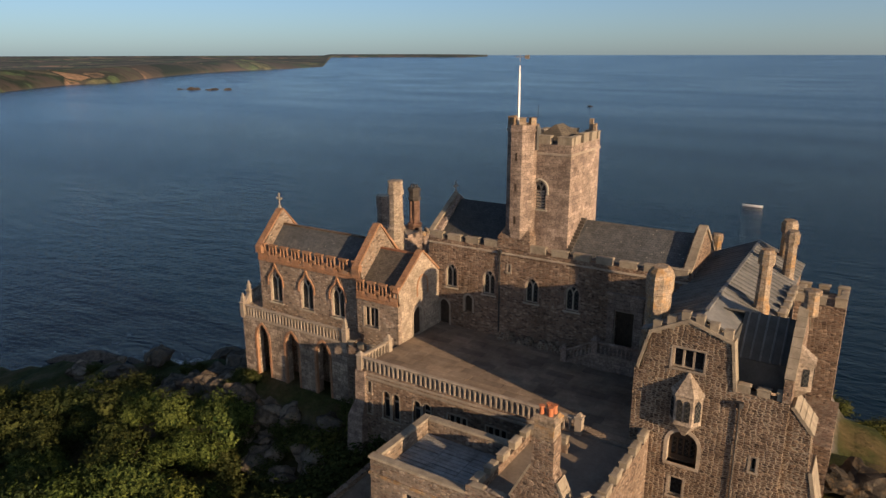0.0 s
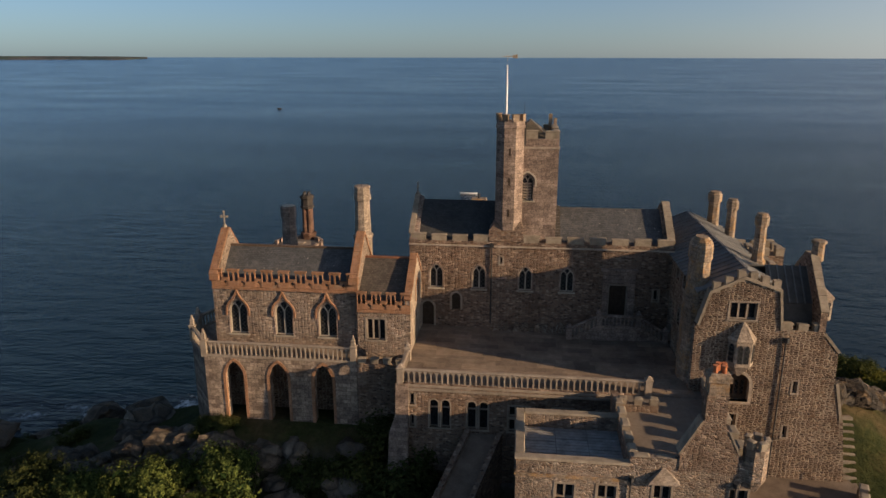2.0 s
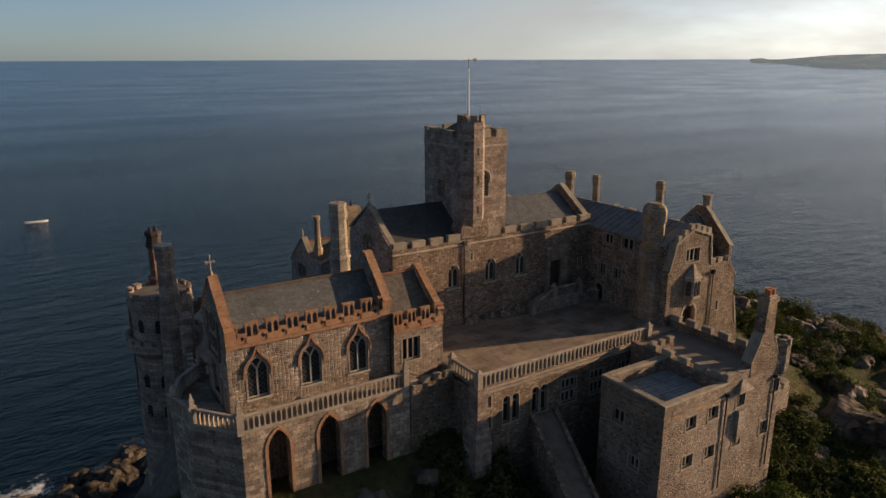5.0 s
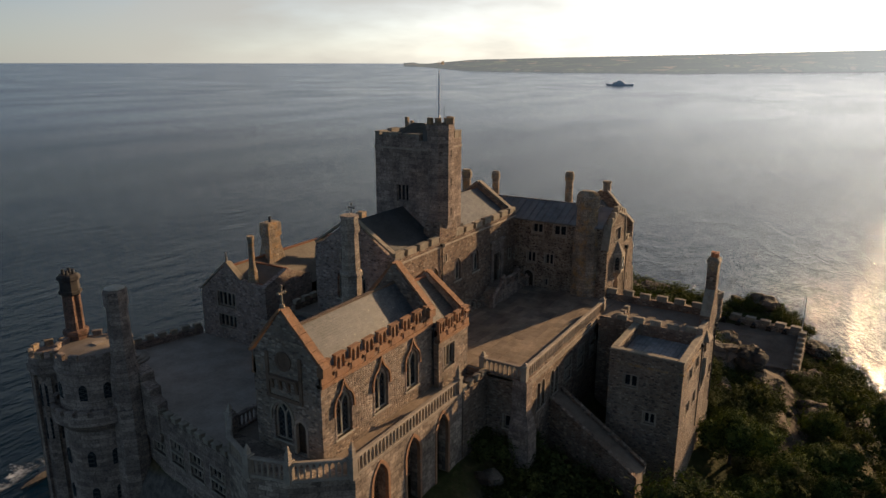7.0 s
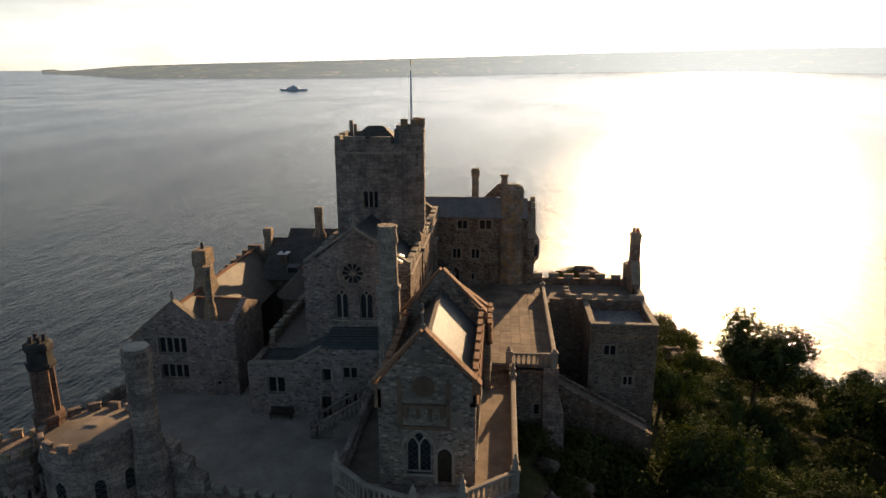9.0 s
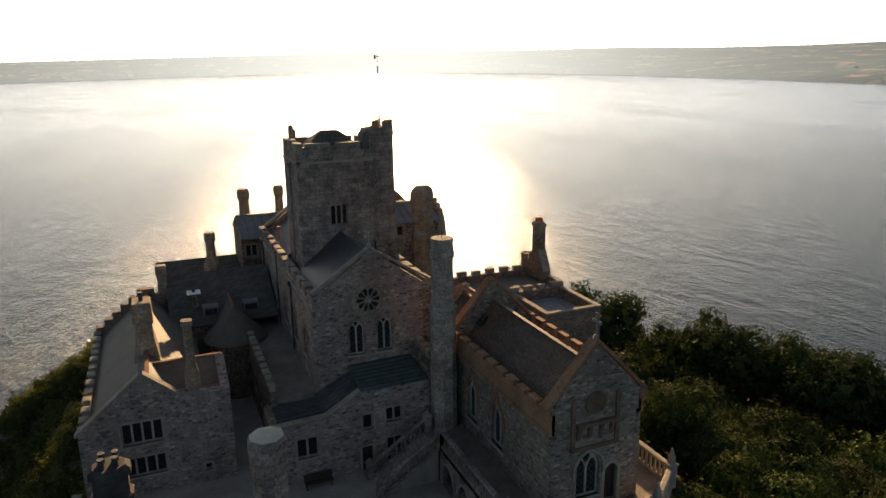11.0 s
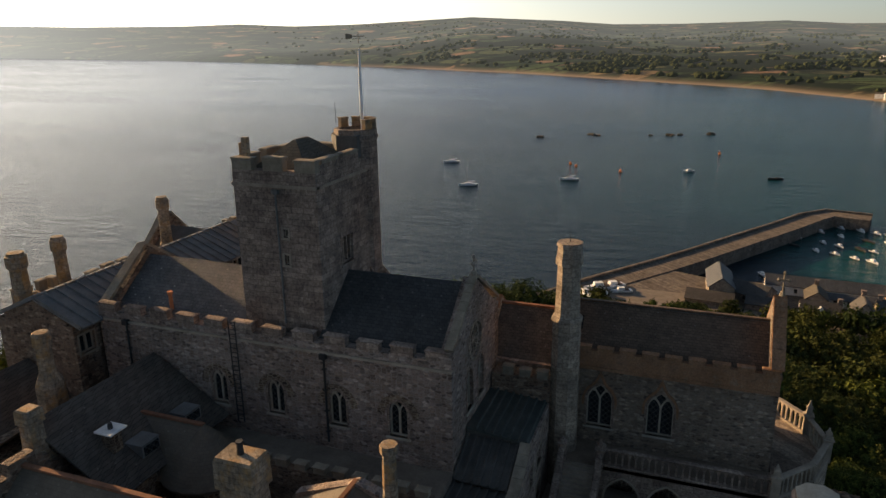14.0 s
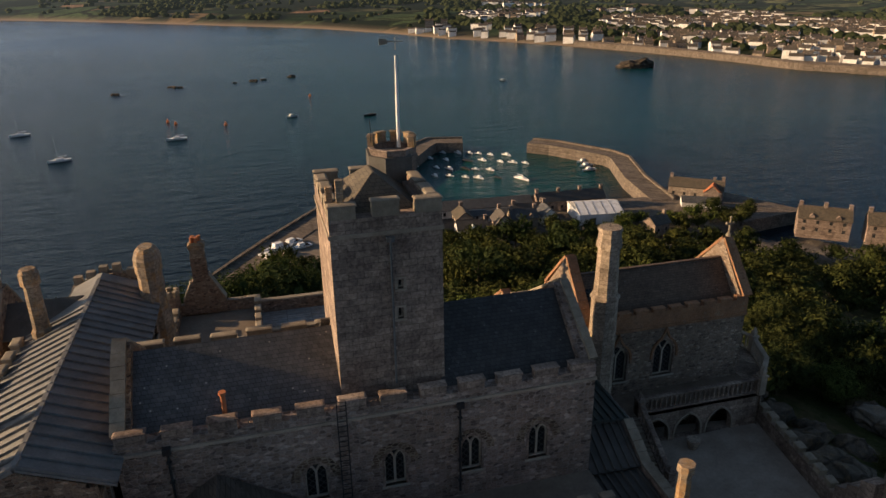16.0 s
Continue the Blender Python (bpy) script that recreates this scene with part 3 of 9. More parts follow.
def part(name, bm, mat, parent=None, label="", smooth=False, kind=""):
    """Links a bmesh, in world metres, as one mesh under a thing or a part."""
    o = ORIGIN[parent.name] if parent else Vector()
    bmesh.ops.translate(bm, verts=bm.verts[:], vec=-o)
    ob = new(name, mesh_of(name, bm, mat, smooth))
    if parent:
        ob.parent = parent
    ORIGIN[ob.name] = o
    return tagged(ob, label, kind=kind)


def parts(name, bm, mat, parent, label=""):
    """Each loose piece of a bmesh as a part of its own."""
    left = set(bm.verts)
    while left:
        grow = [left.pop()]
        group = set(grow)
        while grow:
            for e in grow.pop().link_edges:
                for v in e.verts:
                    if v in left:
                        left.discard(v)
                        group.add(v)
                        grow.append(v)
        one = bmesh.new()
        twin = {v: one.verts.new(v.co) for v in group}
        for f in {f for v in group for f in v.link_faces}:
            one.faces.new([twin[v] for v in f.verts])
        part(name, one, mat, parent, label)
    bm.free()


def piece(name, me, parent, at, turn=0.0, scale=(1, 1, 1)):
    """One of many alike pieces that share a mesh."""
    ob = new(name, me)
    ob.parent = parent
    ob.matrix_basis = Matrix.LocRotScale(Vector(at) - ORIGIN[parent.name], Euler((0, 0, turn)), Vector(scale))
    ORIGIN[ob.name] = ORIGIN[parent.name]
    return ob


def hull(bm, rings, close=True):
    """Skins rings of points of one length; closes both ends."""
    vs = [[bm.verts.new(p) for p in r] for r in rings]
    n = len(vs[0])
    for a, b in zip(vs, vs[1:]):
        for i in range(n):
            bm.faces.new((a[i], a[(i + 1) % n], b[(i + 1) % n], b[i]))
    if close:
        bm.faces.new(vs[0][::-1])
        bm.faces.new(vs[-1])
    return bm


def box(bm, x0, x1, y0, y1, z0, z1):
    return hull(bm, [[(x0, y0, z), (x1, y0, z), (x1, y1, z), (x0, y1, z)] for z in (z0, z1)])


def boxes(*rows):
    bm = bmesh.new()
    for r in rows:
        box(bm, *r)
    return bm


def lathe(bm, cx, cy, profile, n=8, turn=None, sx=1.0, sy=1.0):
    """A stack of n-sided rings: rows of height and radius."""
    turn = math.pi / n if turn is None else turn
    return hull(bm, [[(cx + sx * r * math.cos(turn + 2 * math.pi * i / n), cy + sy * r * math.sin(turn + 2 * math.pi * i / n), z) for i in range(n)] for z, r in profile])


def slab(bm, corners, thick, down=True):
    """A slab on three or more corners, thickened along its normal."""
    c = [Vector(p) for p in corners]
    nrm = (c[1] - c[0]).cross(c[2] - c[0]).normalized()
    if (nrm.z > 0) == down:
        nrm = -nrm
    return hull(bm, [c, [p + nrm * thick for p in c]])


class Face:
    """A wall's plane: u runs along it, v up, w outward."""

    def __init__(self, origin, along, out):
        self.o, self.u, self.w = Vector(origin), Vector(along).normalized(), Vector(out).normalized()

    def at(self, u, v, w=0.0):
        return self.o + self.u * u + Vector((0, 0, v)) + self.w * w


def facing(side, plane):
    """Walls that look along an axis: u is the world's x or y, v its z."""
    return {"-y": Face((0, plane, 0), (1, 0, 0), (0, -1, 0)), "+y": Face((0, plane, 0), (1, 0, 0), (0, 1, 0)),
            "-x": Face((plane, 0, 0), (0, 1, 0), (-1, 0, 0)), "+x": Face((plane, 0, 0), (0, 1, 0), (1, 0, 0))}[side]


def panel(bm, face, outline, holes=(), thick=0.6, out=0.0):
    """A wall with openings right through it; out: how far its face stands before the plane."""
    loops = [list(outline)] + [list(h) for h in holes]
    flat = [p for l in loops for p in l]
    tris = tessellate_polygon([[Vector((u, v, 0)) for u, v in l] for l in loops])
    front = [bm.verts.new(face.at(u, v, out)) for u, v in flat]
    back = [bm.verts.new(face.at(u, v, out - thick)) for u, v in flat]
    for t in tris:
        if len(set(t)) == 3:
            try:
                bm.faces.new([front[i] for i in t])
                bm.faces.new([back[i] for i in reversed(t)])
            except ValueError:
                pass
    k = 0
    for l in loops:
        n = len(l)
        for i in range(n):
            a, b = k + i, k + (i + 1) % n
            bm.faces.new((front[a], front[b], back[b], back[a]))
        k += n
    return bm


def rect(u0, u1, v0, v1):
    return [(u0, v0), (u1, v0), (u1, v1), (u0, v1)]


def pointed(u, half, sill, spring, top, n=6):
    """The outline of a pointed arch."""
    rise = top - spring
    r = (half * half + rise * rise) / (2 * half)
    a = math.asin(min(1, rise / r)) if rise < r else math.pi / 2
    right = [(u + half - r + r * math.cos(a * i / n), spring + r * math.sin(a * i / n)) for i in range(n + 1)]
    right[-1] = (u, top)
    left = [(2 * u - x, y) for x, y in right[-2::-1]]
    return [(u - half, sill), (u + half, sill)] + right + left


def rounded(u, half, sill, spring, n=10):
    return [(u - half, sill), (u + half, sill)] + [(u + half * math.cos(math.pi * i / n), spring + half * math.sin(math.pi * i / n)) for i in range(n + 1)]


def band(bm, face, path, wide, out, thick):
    """A moulding of even width along a path of (u, v), standing out of the wall."""
    p = [Vector((u, v)) for u, v in path]
    rings = []
    for i, q in enumerate(p):
        d = (p[min(i + 1, len(p) - 1)] - p[max(i - 1, 0)]).normalized()
        n = Vector((-d.y, d.x)) * wide / 2
        rings.append([face.at(q.x + s * n.x, q.y + s * n.y, w) for s, w in ((1, out), (-1, out), (-1, out - thick), (1, out - thick))])
    return hull(bm, rings)


def window(parent, face, kind, u, sill, half, high, label="", stone=None, deep=0.22, hood=True, hood_mat=None):
    """A stone window set in its opening. Returns the hole for the wall. Kinds: gothic (two lights under a pointed head), lights (square, mullioned), slit."""
    lights = 2
    stone = stone or (TRACERY if kind == "gothic" else DRESSED)
    if kind == "gothic":
        spring = sill + high - half * 1.35
        hole = pointed(u, half, sill, spring, sill + high)
    elif kind == "transom":
        spring = sill + high - half
        hole = rounded(u, half, sill, spring, 8)
    else:
        spring = sill + high
        hole = rect(u - half, u + half, sill, sill + high)
        lights = max(1, round(2 * half / 0.62)) if kind == "lights" else 3 if kind == "louvred" else 1
    bm = bmesh.new()
    jamb = 0.08
    if kind == "gothic":
        m, top, hi = 0.06, sill + high - 0.1, half - jamb

        def arch(q):
            return hi * (1 - q ** 1.75), spring + (top - spring) * q

        def branch(r, shift=0.0):
            ex, ev = arch(0.6)
            return max(0.0, m + (ex - 0.06 - m) * r ** 1.5 - shift), spring + (ev - spring) * r

        right = [(m, sill + 0.08), (hi, sill + 0.08), (hi, spring)] + [arch(q) for q in (0.2, 0.4, 0.55)] + [branch(r) for r in (0.85, 0.6, 0.3, 0.0)]
        eye = [(0.0, spring + 0.16)] + [branch(r, 0.11) for r in (0.5, 0.75, 0.95)] + [(max(0.03, arch(q)[0] - 0.02), arch(q)[1]) for q in (0.72, 0.85)] + [(0.0, top - 0.05)]
        subs = [[(u + x, v) for x, v in right], [(u - x, v) for x, v in right[::-1]], [(u + x, v) for x, v in eye] + [(u - x, v) for x, v in eye[-2:0:-1]]]
        grow = pointed(u, half + 0.02, sill - 0.02, spring, sill + high + 0.02)
        panel(bm, face, grow, subs, 0.14, -deep)
        rim = band(bmesh.new(), face, pointed(u, half + 0.05, sill, spring, sill + high + 0.07)[1:] + [(u - half - 0.05, sill)], 0.14, 0.03, 0.10)
    elif kind == "transom":
        panel(bm, face, rounded(u, half + 0.02, sill - 0.02, spring, 8), [rounded(u, half - 0.05, spring - 0.35, spring, 8), rect(u - half + 0.05, u + half - 0.05, sill + 0.05, spring - 0.47)], 0.14, -deep)
        band(bm, face, rounded(u, half + 0.06, sill, spring, 8)[1:] + [(u - half - 0.06, sill)], 0.12, 0.02, 0.08)
    else:
        step = 2 * half / lights
        subs = [rect(u - half + step * i + 0.07, u - half + step * (i + 1) - 0.07, sill + 0.09, sill + high - 0.09) for i in range(lights)]
        panel(bm, face, rect(u - half - 0.02, u + half + 0.02, sill - 0.02, sill + high + 0.02), subs, 0.14, -deep * 0.7)
        band(bm, face, [(u - half - 0.09, sill - 0.02), (u - half - 0.09, sill + high + 0.08), (u + half + 0.09, sill + high + 0.08), (u + half + 0.09, sill - 0.02)], 0.16, 0.03, 0.09)
    ob = part("window", bm, stone, parent, label)
    if kind == "gothic":
        part("surround", rim, ASHLAR, ob)
    sub = bmesh.new()
    panel(sub, face, rect(u - half - 0.18, u + half + 0.18, sill - 0.14, sill), (), 0.25, 0.09)
    part("sill", sub, stone, ob)
    pane = bmesh.new()
    panel(pane, face, [(p[0] * 0.98 + u * 0.02, p[1]) for p in hole], (), 0.03, -deep - 0.10)
    part("pane", pane, GLASS if kind == "gothic" else PLAIN_GLASS, ob)
    if hood and kind == "gothic":
        hm = bmesh.new()
        w = half + 0.22
        arc = pointed(u, w, sill, spring, sill + high + 0.2, 8)[2:11]
        if hood == "ogee":
            tip, turn_at = sill + high + 0.95, arc[6]
            arc = arc[:7] + [(u + (turn_at[0] - u) * (1 - q) ** 2 + 0.22 * (1 - q) * q, turn_at[1] + (tip - turn_at[1]) * q) for q in (0.25, 0.5, 0.75, 1.0)]
        ogee = [(u + w, spring - 0.4)] + arc
        ogee += [(2 * u - x, y) for x, y in ogee[-2::-1]]
        band(hm, face, ogee, 0.15, 0.14, 0.2)
        part("hood_mould", hm, hood_mat or stone, ob)
    return hole


def door(parent, face, u, sill, half, high, label="dark oak door", arch=True, mat=None):
    """A boarded door in its stone frame; returns the hole."""
    hole = pointed(u, half, sill, sill + high - half * 1.2, sill + high) if arch else rect(u - half, u + half, sill, sill + high)
    bm = bmesh.new()
    ring = hole[1:] + [hole[0]]
    band(bm, face, [(u + (x - u) * 1.12, v if v == sill else v + 0.06) for x, v in ring], 0.2, 0.05, 0.3)
    ob = part("door", bm, DRESSED, parent, "stone-framed door opening")
    leaf = bmesh.new()
    panel(leaf, face, hole, (), 0.06, -0.32)
    n = max(3, round(2 * half / 0.2))
    for i in range(n - 1):
        x = u - half + 2 * half * (i + 1) / n
        panel(leaf, face, rect(x - 0.012, x + 0.012, sill, sill + high * 0.72), (), 0.02, -0.30)
    part("leaf", leaf, mat or OAK, ob, label)
    return hole


def merlon_mesh(wide, deep, high, mat, cap=0.12):
    bm = bmesh.new()
    hull(bm, [[(s * wide / 2 * k, d * deep / 2 * k, z) for s, d in ((-1, -1), (1, -1), (1, 1), (-1, 1))] for z, k in ((0, 1), (high - cap, 0.985))])
    hull(bm, [[(s * (wide / 2 + g), d * (deep / 2 + g), z) for s, d in ((-1, -1), (1, -1), (1, 1), (-1, 1))] for z, g in ((high - cap, 0.05), (high - cap * 0.4, 0.05), (high, -0.06))])
    return mesh_of("merlon", bm, mat)


def merlons(parent, a, b, wide=1.1, gap=0.75, high=0.75, deep=0.45, mat=None, slope=True, ends=True):
    """Merlons along a wall's top from a to b, with a low coping between them."""
    a, b = Vector(a), Vector(b)
    run = b - a
    length = run.length
    n = max(2, round((length + gap) / (wide + gap)))
    pitch = (length + gap) / n
    me = merlon_mesh(pitch - gap, deep, high, mat or COPING)
    turn = math.atan2(run.y, run.x)
    for i in range(n):
        at = a + run * ((i * pitch + (pitch - gap) / 2) / length)
        piece("merlon", me, parent, at, turn, (1, 1, 1 + 0.08 * math.sin(i * 2.3 + length)))
    return pitch


def coping_line(bm, a, b, wide=0.55, high=0.12):
    a, b = Vector(a), Vector(b)
    d = (b - a)
    n = Vector((-d.y, d.x, 0)).normalized() * wide / 2
    up = Vector((0, 0, high))
    return hull(bm, [[p + n, p - n, p - n * 0.8 + up, p + n * 0.8 + up] for p in (a, b)])


def raked(bm, face, path, wide=0.5, high=0.18, out=0.08):
    """Coping stones up a gable: path of (u, v) in the wall's plane."""
    p = [Vector((u, v)) for u, v in path]
    for a, b in zip(p, p[1:]):
        d = (b - a).normalized()
        n = Vector((-d.y, d.x)) * high
        if n.y < 0:
            n = -n
        count = max(1, round((b - a).length / 0.7))
        for i in range(count):
            s, e = a + (b - a) * (i / count), a + (b - a) * ((i + 0.97) / count)
            g = 0.012 * ((i * 7) % 3)
            hull(bm, [[face.at(q.x, q.y, out + g), face.at(q.x + n.x, q.y + n.y, out + g), face.at(q.x + n.x, q.y + n.y, out - wide), face.at(q.x, q.y, out - wide)] for q in (s, e)])
    return bm


def baluster_mesh(high, wide, mat):
    """A tapered gothic bar whose head spreads to meet its neighbours."""
    bm = bmesh.new()
    rows = [(0, 0.62, 0.62), (0.1, 0.62, 0.62), (0.16, 0.5, 0.6), (high - 0.40, 0.46, 0.6), (high - 0.26, 0.62, 0.62), (high - 0.1, 1.2, 0.66), (high, 1.9, 0.7)]
    hull(bm, [[(s * k * wide / 2, d * j * wide / 2, z) for s, d in ((-1, -1), (1, -1), (1, 1), (-1, 1))] for z, k, j in rows])
    return mesh_of("baluster", bm, mat)


def balustrade(parent, a, b, high=1.25, pitch=0.42, mat=DRESSED, post=(True, True), post_high=0.25):
    """Foot, top rail, bars and end posts between two points at floor level."""
    a, b = Vector(a), Vector(b)
    run = b - a
    n = max(1, round(run.xy.length / pitch))
    me = baluster_mesh(high - 0.25, 0.24 * pitch / 0.42, mat)
    turn = math.atan2(run.y, run.x)
    for i in range(n):
        piece("baluster", me, parent, a + run * ((i + 0.5) / n) + Vector((0, 0, 0.11)), turn)
    side = Vector((-run.y, run.x, 0)).normalized()
    foot, rail = bmesh.new(), bmesh.new()
    hull(foot, [[p + side * s * 0.2 + Vector((0, 0, z)) for s, z in ((-1, -0.1), (1, -0.1), (1, 0.08), (0.8, 0.11), (-0.8, 0.11), (-1, 0.08))] for p in (a, b)])
    hull(rail, [[p + side * s * 0.2 + Vector((0, 0, high - 0.15 + 0.75 * z)) for s, z in ((-0.7, 0), (0.7, 0), (1, 0.07), (1, 0.14), (0.6, 0.2), (-0.6, 0.2), (-1, 0.14), (-1, 0.07))] for p in (a, b)])
    part("plinth_rail", foot, mat, parent)
    part("top_rail", rail, mat, parent)
    for p, want in zip((a, b), post):
        if want:
            bm = bmesh.new()
            hull(bm, [[(p.x + s * w, p.y + d * w, p.z + z) for s, d in ((-1, -1), (1, -1), (1, 1), (-1, 1))] for z, w in ((-0.15, 0.26), (high, 0.26), (high + 0.04, 0.32), (high + 0.14, 0.32), (high + 0.18, 0.19), (high + 0.18 + post_high * 0.45, 0.15), (high + 0.2 + post_high * 0.5, 0.2), (high + 0.25 + post_high * 0.55, 0.12), (high + 0.28 + post_high, 0.04))])
            part("post", bm, mat, parent)


def chimney(parent, x, y, profile, n=8, mat=None, label="", turn=None, sx=1.0, sy=1.0, pots=0, pot_mat=None):
    bm = lathe(bmesh.new(), x, y, profile, n, turn, sx, sy)
    ob = part("chimney", bm, mat or ASHLAR_LICHEN, parent, label)
    top, r = profile[-1]
    for i in range(pots):
        a = 2 * math.pi * i / pots + 0.5
        d = r * 0.55 if pots > 1 else 0
        pm = lathe(bmesh.new(), x + sx * d * math.cos(a), y + sy * d * math.sin(a), [(top - 0.05, 0.17), (top + 0.5, 0.13), (top + 0.52, 0.17), (top + 0.62, 0.17)], 10)
        part("pot", pm, pot_mat or CLAY, ob)
    return ob


def gable_roof(bm, axis, a0, a1, e0, e1, eave, ridge_at, ridge, thick=0.14):
    """Two slopes; axis is that of the ridge, a its ends, e the eaves across it."""
    def pt(a, e, z):
        return (a, e, z) if axis == "x" else (e, a, z)
    for e in (e0, e1):
        slab(bm, [pt(a0, e, eave), pt(a1, e, eave), pt(a1, ridge_at, ridge), pt(a0, ridge_at, ridge)], thick)
    return bm


def seams(bm, axis, a0, a1, e, eave, r, ridge, pitch=0.85, wide=0.13, high=0.11):
    """Standing rolls down one slope of a metal roof."""
    n = max(2, round(abs(a1 - a0) / pitch))
    for i in range(n + 1):
        a = a0 + (a1 - a0) * i / n
        rows = []
        for c, z in ((e, eave), (r, ridge)):
            rows.append([((a + s * wide / 2, c, z + h) if axis == "x" else (c, a + s * wide / 2, z + h)) for s, h in ((-1, -0.01), (1, -0.01), (0.7, high), (-0.7, high))])
        hull(bm, rows)
    return bm


# ---------------------------------------------------------------- sea, island, mainland
CENTRE = Vector((-28.0, 57.0))


def lift(d):
    """The sheet's slight rise far out, which stands in for the sea past the last distance drawn."""
    return 0.0 if d < 1200 else 52.0 * ((d - 1200) / 3300) ** 2


COAST = [(-180, 215), (-145, 250), (-126, 240), (-118, 227), (-106, 223), (-87, 180), (-76, 158), (-45, 140), (-20, 128), (0, 118), (20, 116), (28, 112), (60, 100), (90, 94), (107, 84), (130, 100), (157, 128), (165, 145), (180, 215)]


def shore(theta):
    a = math.degrees(theta)
    for (a0, r0), (a1, r1) in zip(COAST, COAST[1:]):
        if a0 <= a <= a1:
            k = (a - a0) / (a1 - a0)
            k = k * k * (3 - 2 * k)
            return r0 + (r1 - r0) * k
    return 215.0


def ground(x, y):
    """Height of the island."""
    dx, dy = x - CENTRE.x, y - CENTRE.y
    r, th = math.hypot(dx, dy), math.atan2(dy, dx)
    far = shore(th) * (1 + 0.05 * noise.noise((math.cos(th) * 6, math.sin(th) * 6, 3.0)))
    north = max(0.0, min(1.0, 0.5 - math.sin(th) * 1.1))
    west = max(0.0, min(1.0, math.cos(th) * 1.3))
    out = math.hypot(max(0, -54 - x, x - 3), max(0, 46.6 - y, y - 81))
    east = max(0.0, min(1.0, (math.cos(th - radians(112)) - 0.4) * 2.0))          # sheer east and south-east side
    s = out / (out + max(1.0, far - r)) if r < far else 1 + (r - far) / far
    south = max(0.0, math.sin(th)) ** 2
    west *= (1 - south) * (1 - 0.45 * max(0.0, min(1.0, -math.sin(th) * 2.2)))
    top = 47.0
    if s <= 0:
        h = top
    elif s < 1:
        k = min(1, out / 4.5)
        h = top * (1 - s) ** (0.85 + 0.75 * north * (1 - west) - 0.5 * west + 0.9 * south + 1.2 * east) - (2.6 + 7 * east + 3 * south) * k * k * (3 - 2 * k) * (1 - west)
    else:
        h = -26 * (s - 1) - 0.3
    if y < -84:
        h = min(h, 4.1)
    edge = max(0.0, min(1.0, s * 6)) * max(0.0, min(1.0, (1.25 - s) * 4))
    rough = noise.fractal((x * 0.045, y * 0.045, 1.7), 0.9, 2.1, 5) * 2.4 + abs(noise.fractal((x * 0.13, y * 0.13, 4.2), 0.8, 2.0, 4)) * 1.6
    if y < -84:
        rough = min(rough, 0.0)
    h += 2.0 * math.exp(-((x - 4) ** 2 + (y - 54) ** 2) / 70)
    def ease(v):
        v = max(0.0, min(1.0, v))
        return v * v * (3 - 2 * v)

    if s < 1 and h > 0:          # steep falls past the battery and on the north-western shoulder
        h = max(min(h, 2.0), h + 8 * math.exp(-((x - 37) ** 2 / 60 + (y - 31.5) ** 2 / 130)) - 4 * ease((22 - y) / 12) * ease((x - 0) / 9) * ease((y + 20) / 20) - 5.2 * ease((x + 3.2) / 4.5) * ease((y - 61) / 9) * ease((22 - x) / 8))
    if -10 < x < 1.6 and 37.5 < y < 46.5:
        return min(h, 45.6)
    if -2 < x < 5 and 44 < y < 52:
        return min(h, 45.9 + 0.46 * (y - 45))
    return h + edge * rough * (1.15 - 0.6 * north)


def grid_sheet(name, mat, xs, ys, height, label, category, kind="structure"):
    verts = [(x, y, height(x, y)) for y in ys for x in xs]
    nx = len(xs)
    faces = [(j * nx + i, j * nx + i + 1, (j + 1) * nx + i + 1, (j + 1) * nx + i) for j in range(len(ys) - 1) for i in range(nx - 1)]
    me = bpy.data.meshes.new(name)
    me.from_pydata(verts, [], faces)
    me.materials.append(mat)
    me.polygons.foreach_set("use_smooth", [True] * len(me.polygons))
    return tagged(new(name, me), label, category, kind=kind)


def steps(a, b, n):
    return [a + (b - a) * i / (n - 1) for i in range(n)]


island = grid_sheet("ground", LAND, steps(-320, 130, 300), steps(-260, 190, 300), ground, "rocky island ground with turf and scrub", "ground")


def build_sea():
    radii = [0, 40] + [70 + 3 * i for i in range(70)] + [285 * 1.09 ** i for i in range(34)]
    radii = [r for r in radii if r < 4880] + [4880]
    seg = 160
    bm = bmesh.new()
    layer = bm.loops.layers.color.new("shoal")
    shade, rings = {}, []
    for r in radii:
        ring = []
        for i in range(seg):
            th = 2 * math.pi * i / seg - math.pi
            x, y = CENTRE.x + r * math.cos(th), CENTRE.y + r * math.sin(th)
            v = bm.verts.new((x, y, lift(r)))
            far = shore(th)
            south = max(0.0, min(1.0, 0.6 + math.sin(th) * 1.4))
            foam = max(0.0, 1 - abs(r - far - 5) / 20) * south
            for fx, fy, fr in ((-173, 106, 22), (-104, 127, 9), (-50, 148, 14), (-20, 154, 14)):
                foam = max(foam, 1.5 * max(0.0, 1 - math.hypot(x - fx, y - fy) / fr))
            harbour = max(0.0, 1 - math.hypot(x + 125, y + 190) / 75)
            shallow = 0.8 * max(0.0, min(1.0, (-y - 90) / 160)) * max(0.0, min(1.0, (220 - x) / 300))          # green shallows of the bay
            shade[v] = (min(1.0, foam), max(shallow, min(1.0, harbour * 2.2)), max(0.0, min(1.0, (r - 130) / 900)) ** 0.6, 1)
            ring.append(v)
        rings.append(ring)
    for a, b in zip(rings, rings[1:]):
        for i in range(seg):
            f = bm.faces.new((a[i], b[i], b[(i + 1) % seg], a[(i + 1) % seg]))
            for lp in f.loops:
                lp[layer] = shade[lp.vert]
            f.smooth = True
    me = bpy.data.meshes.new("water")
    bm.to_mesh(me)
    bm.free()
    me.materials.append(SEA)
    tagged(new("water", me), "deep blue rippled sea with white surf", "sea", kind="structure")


build_sea()

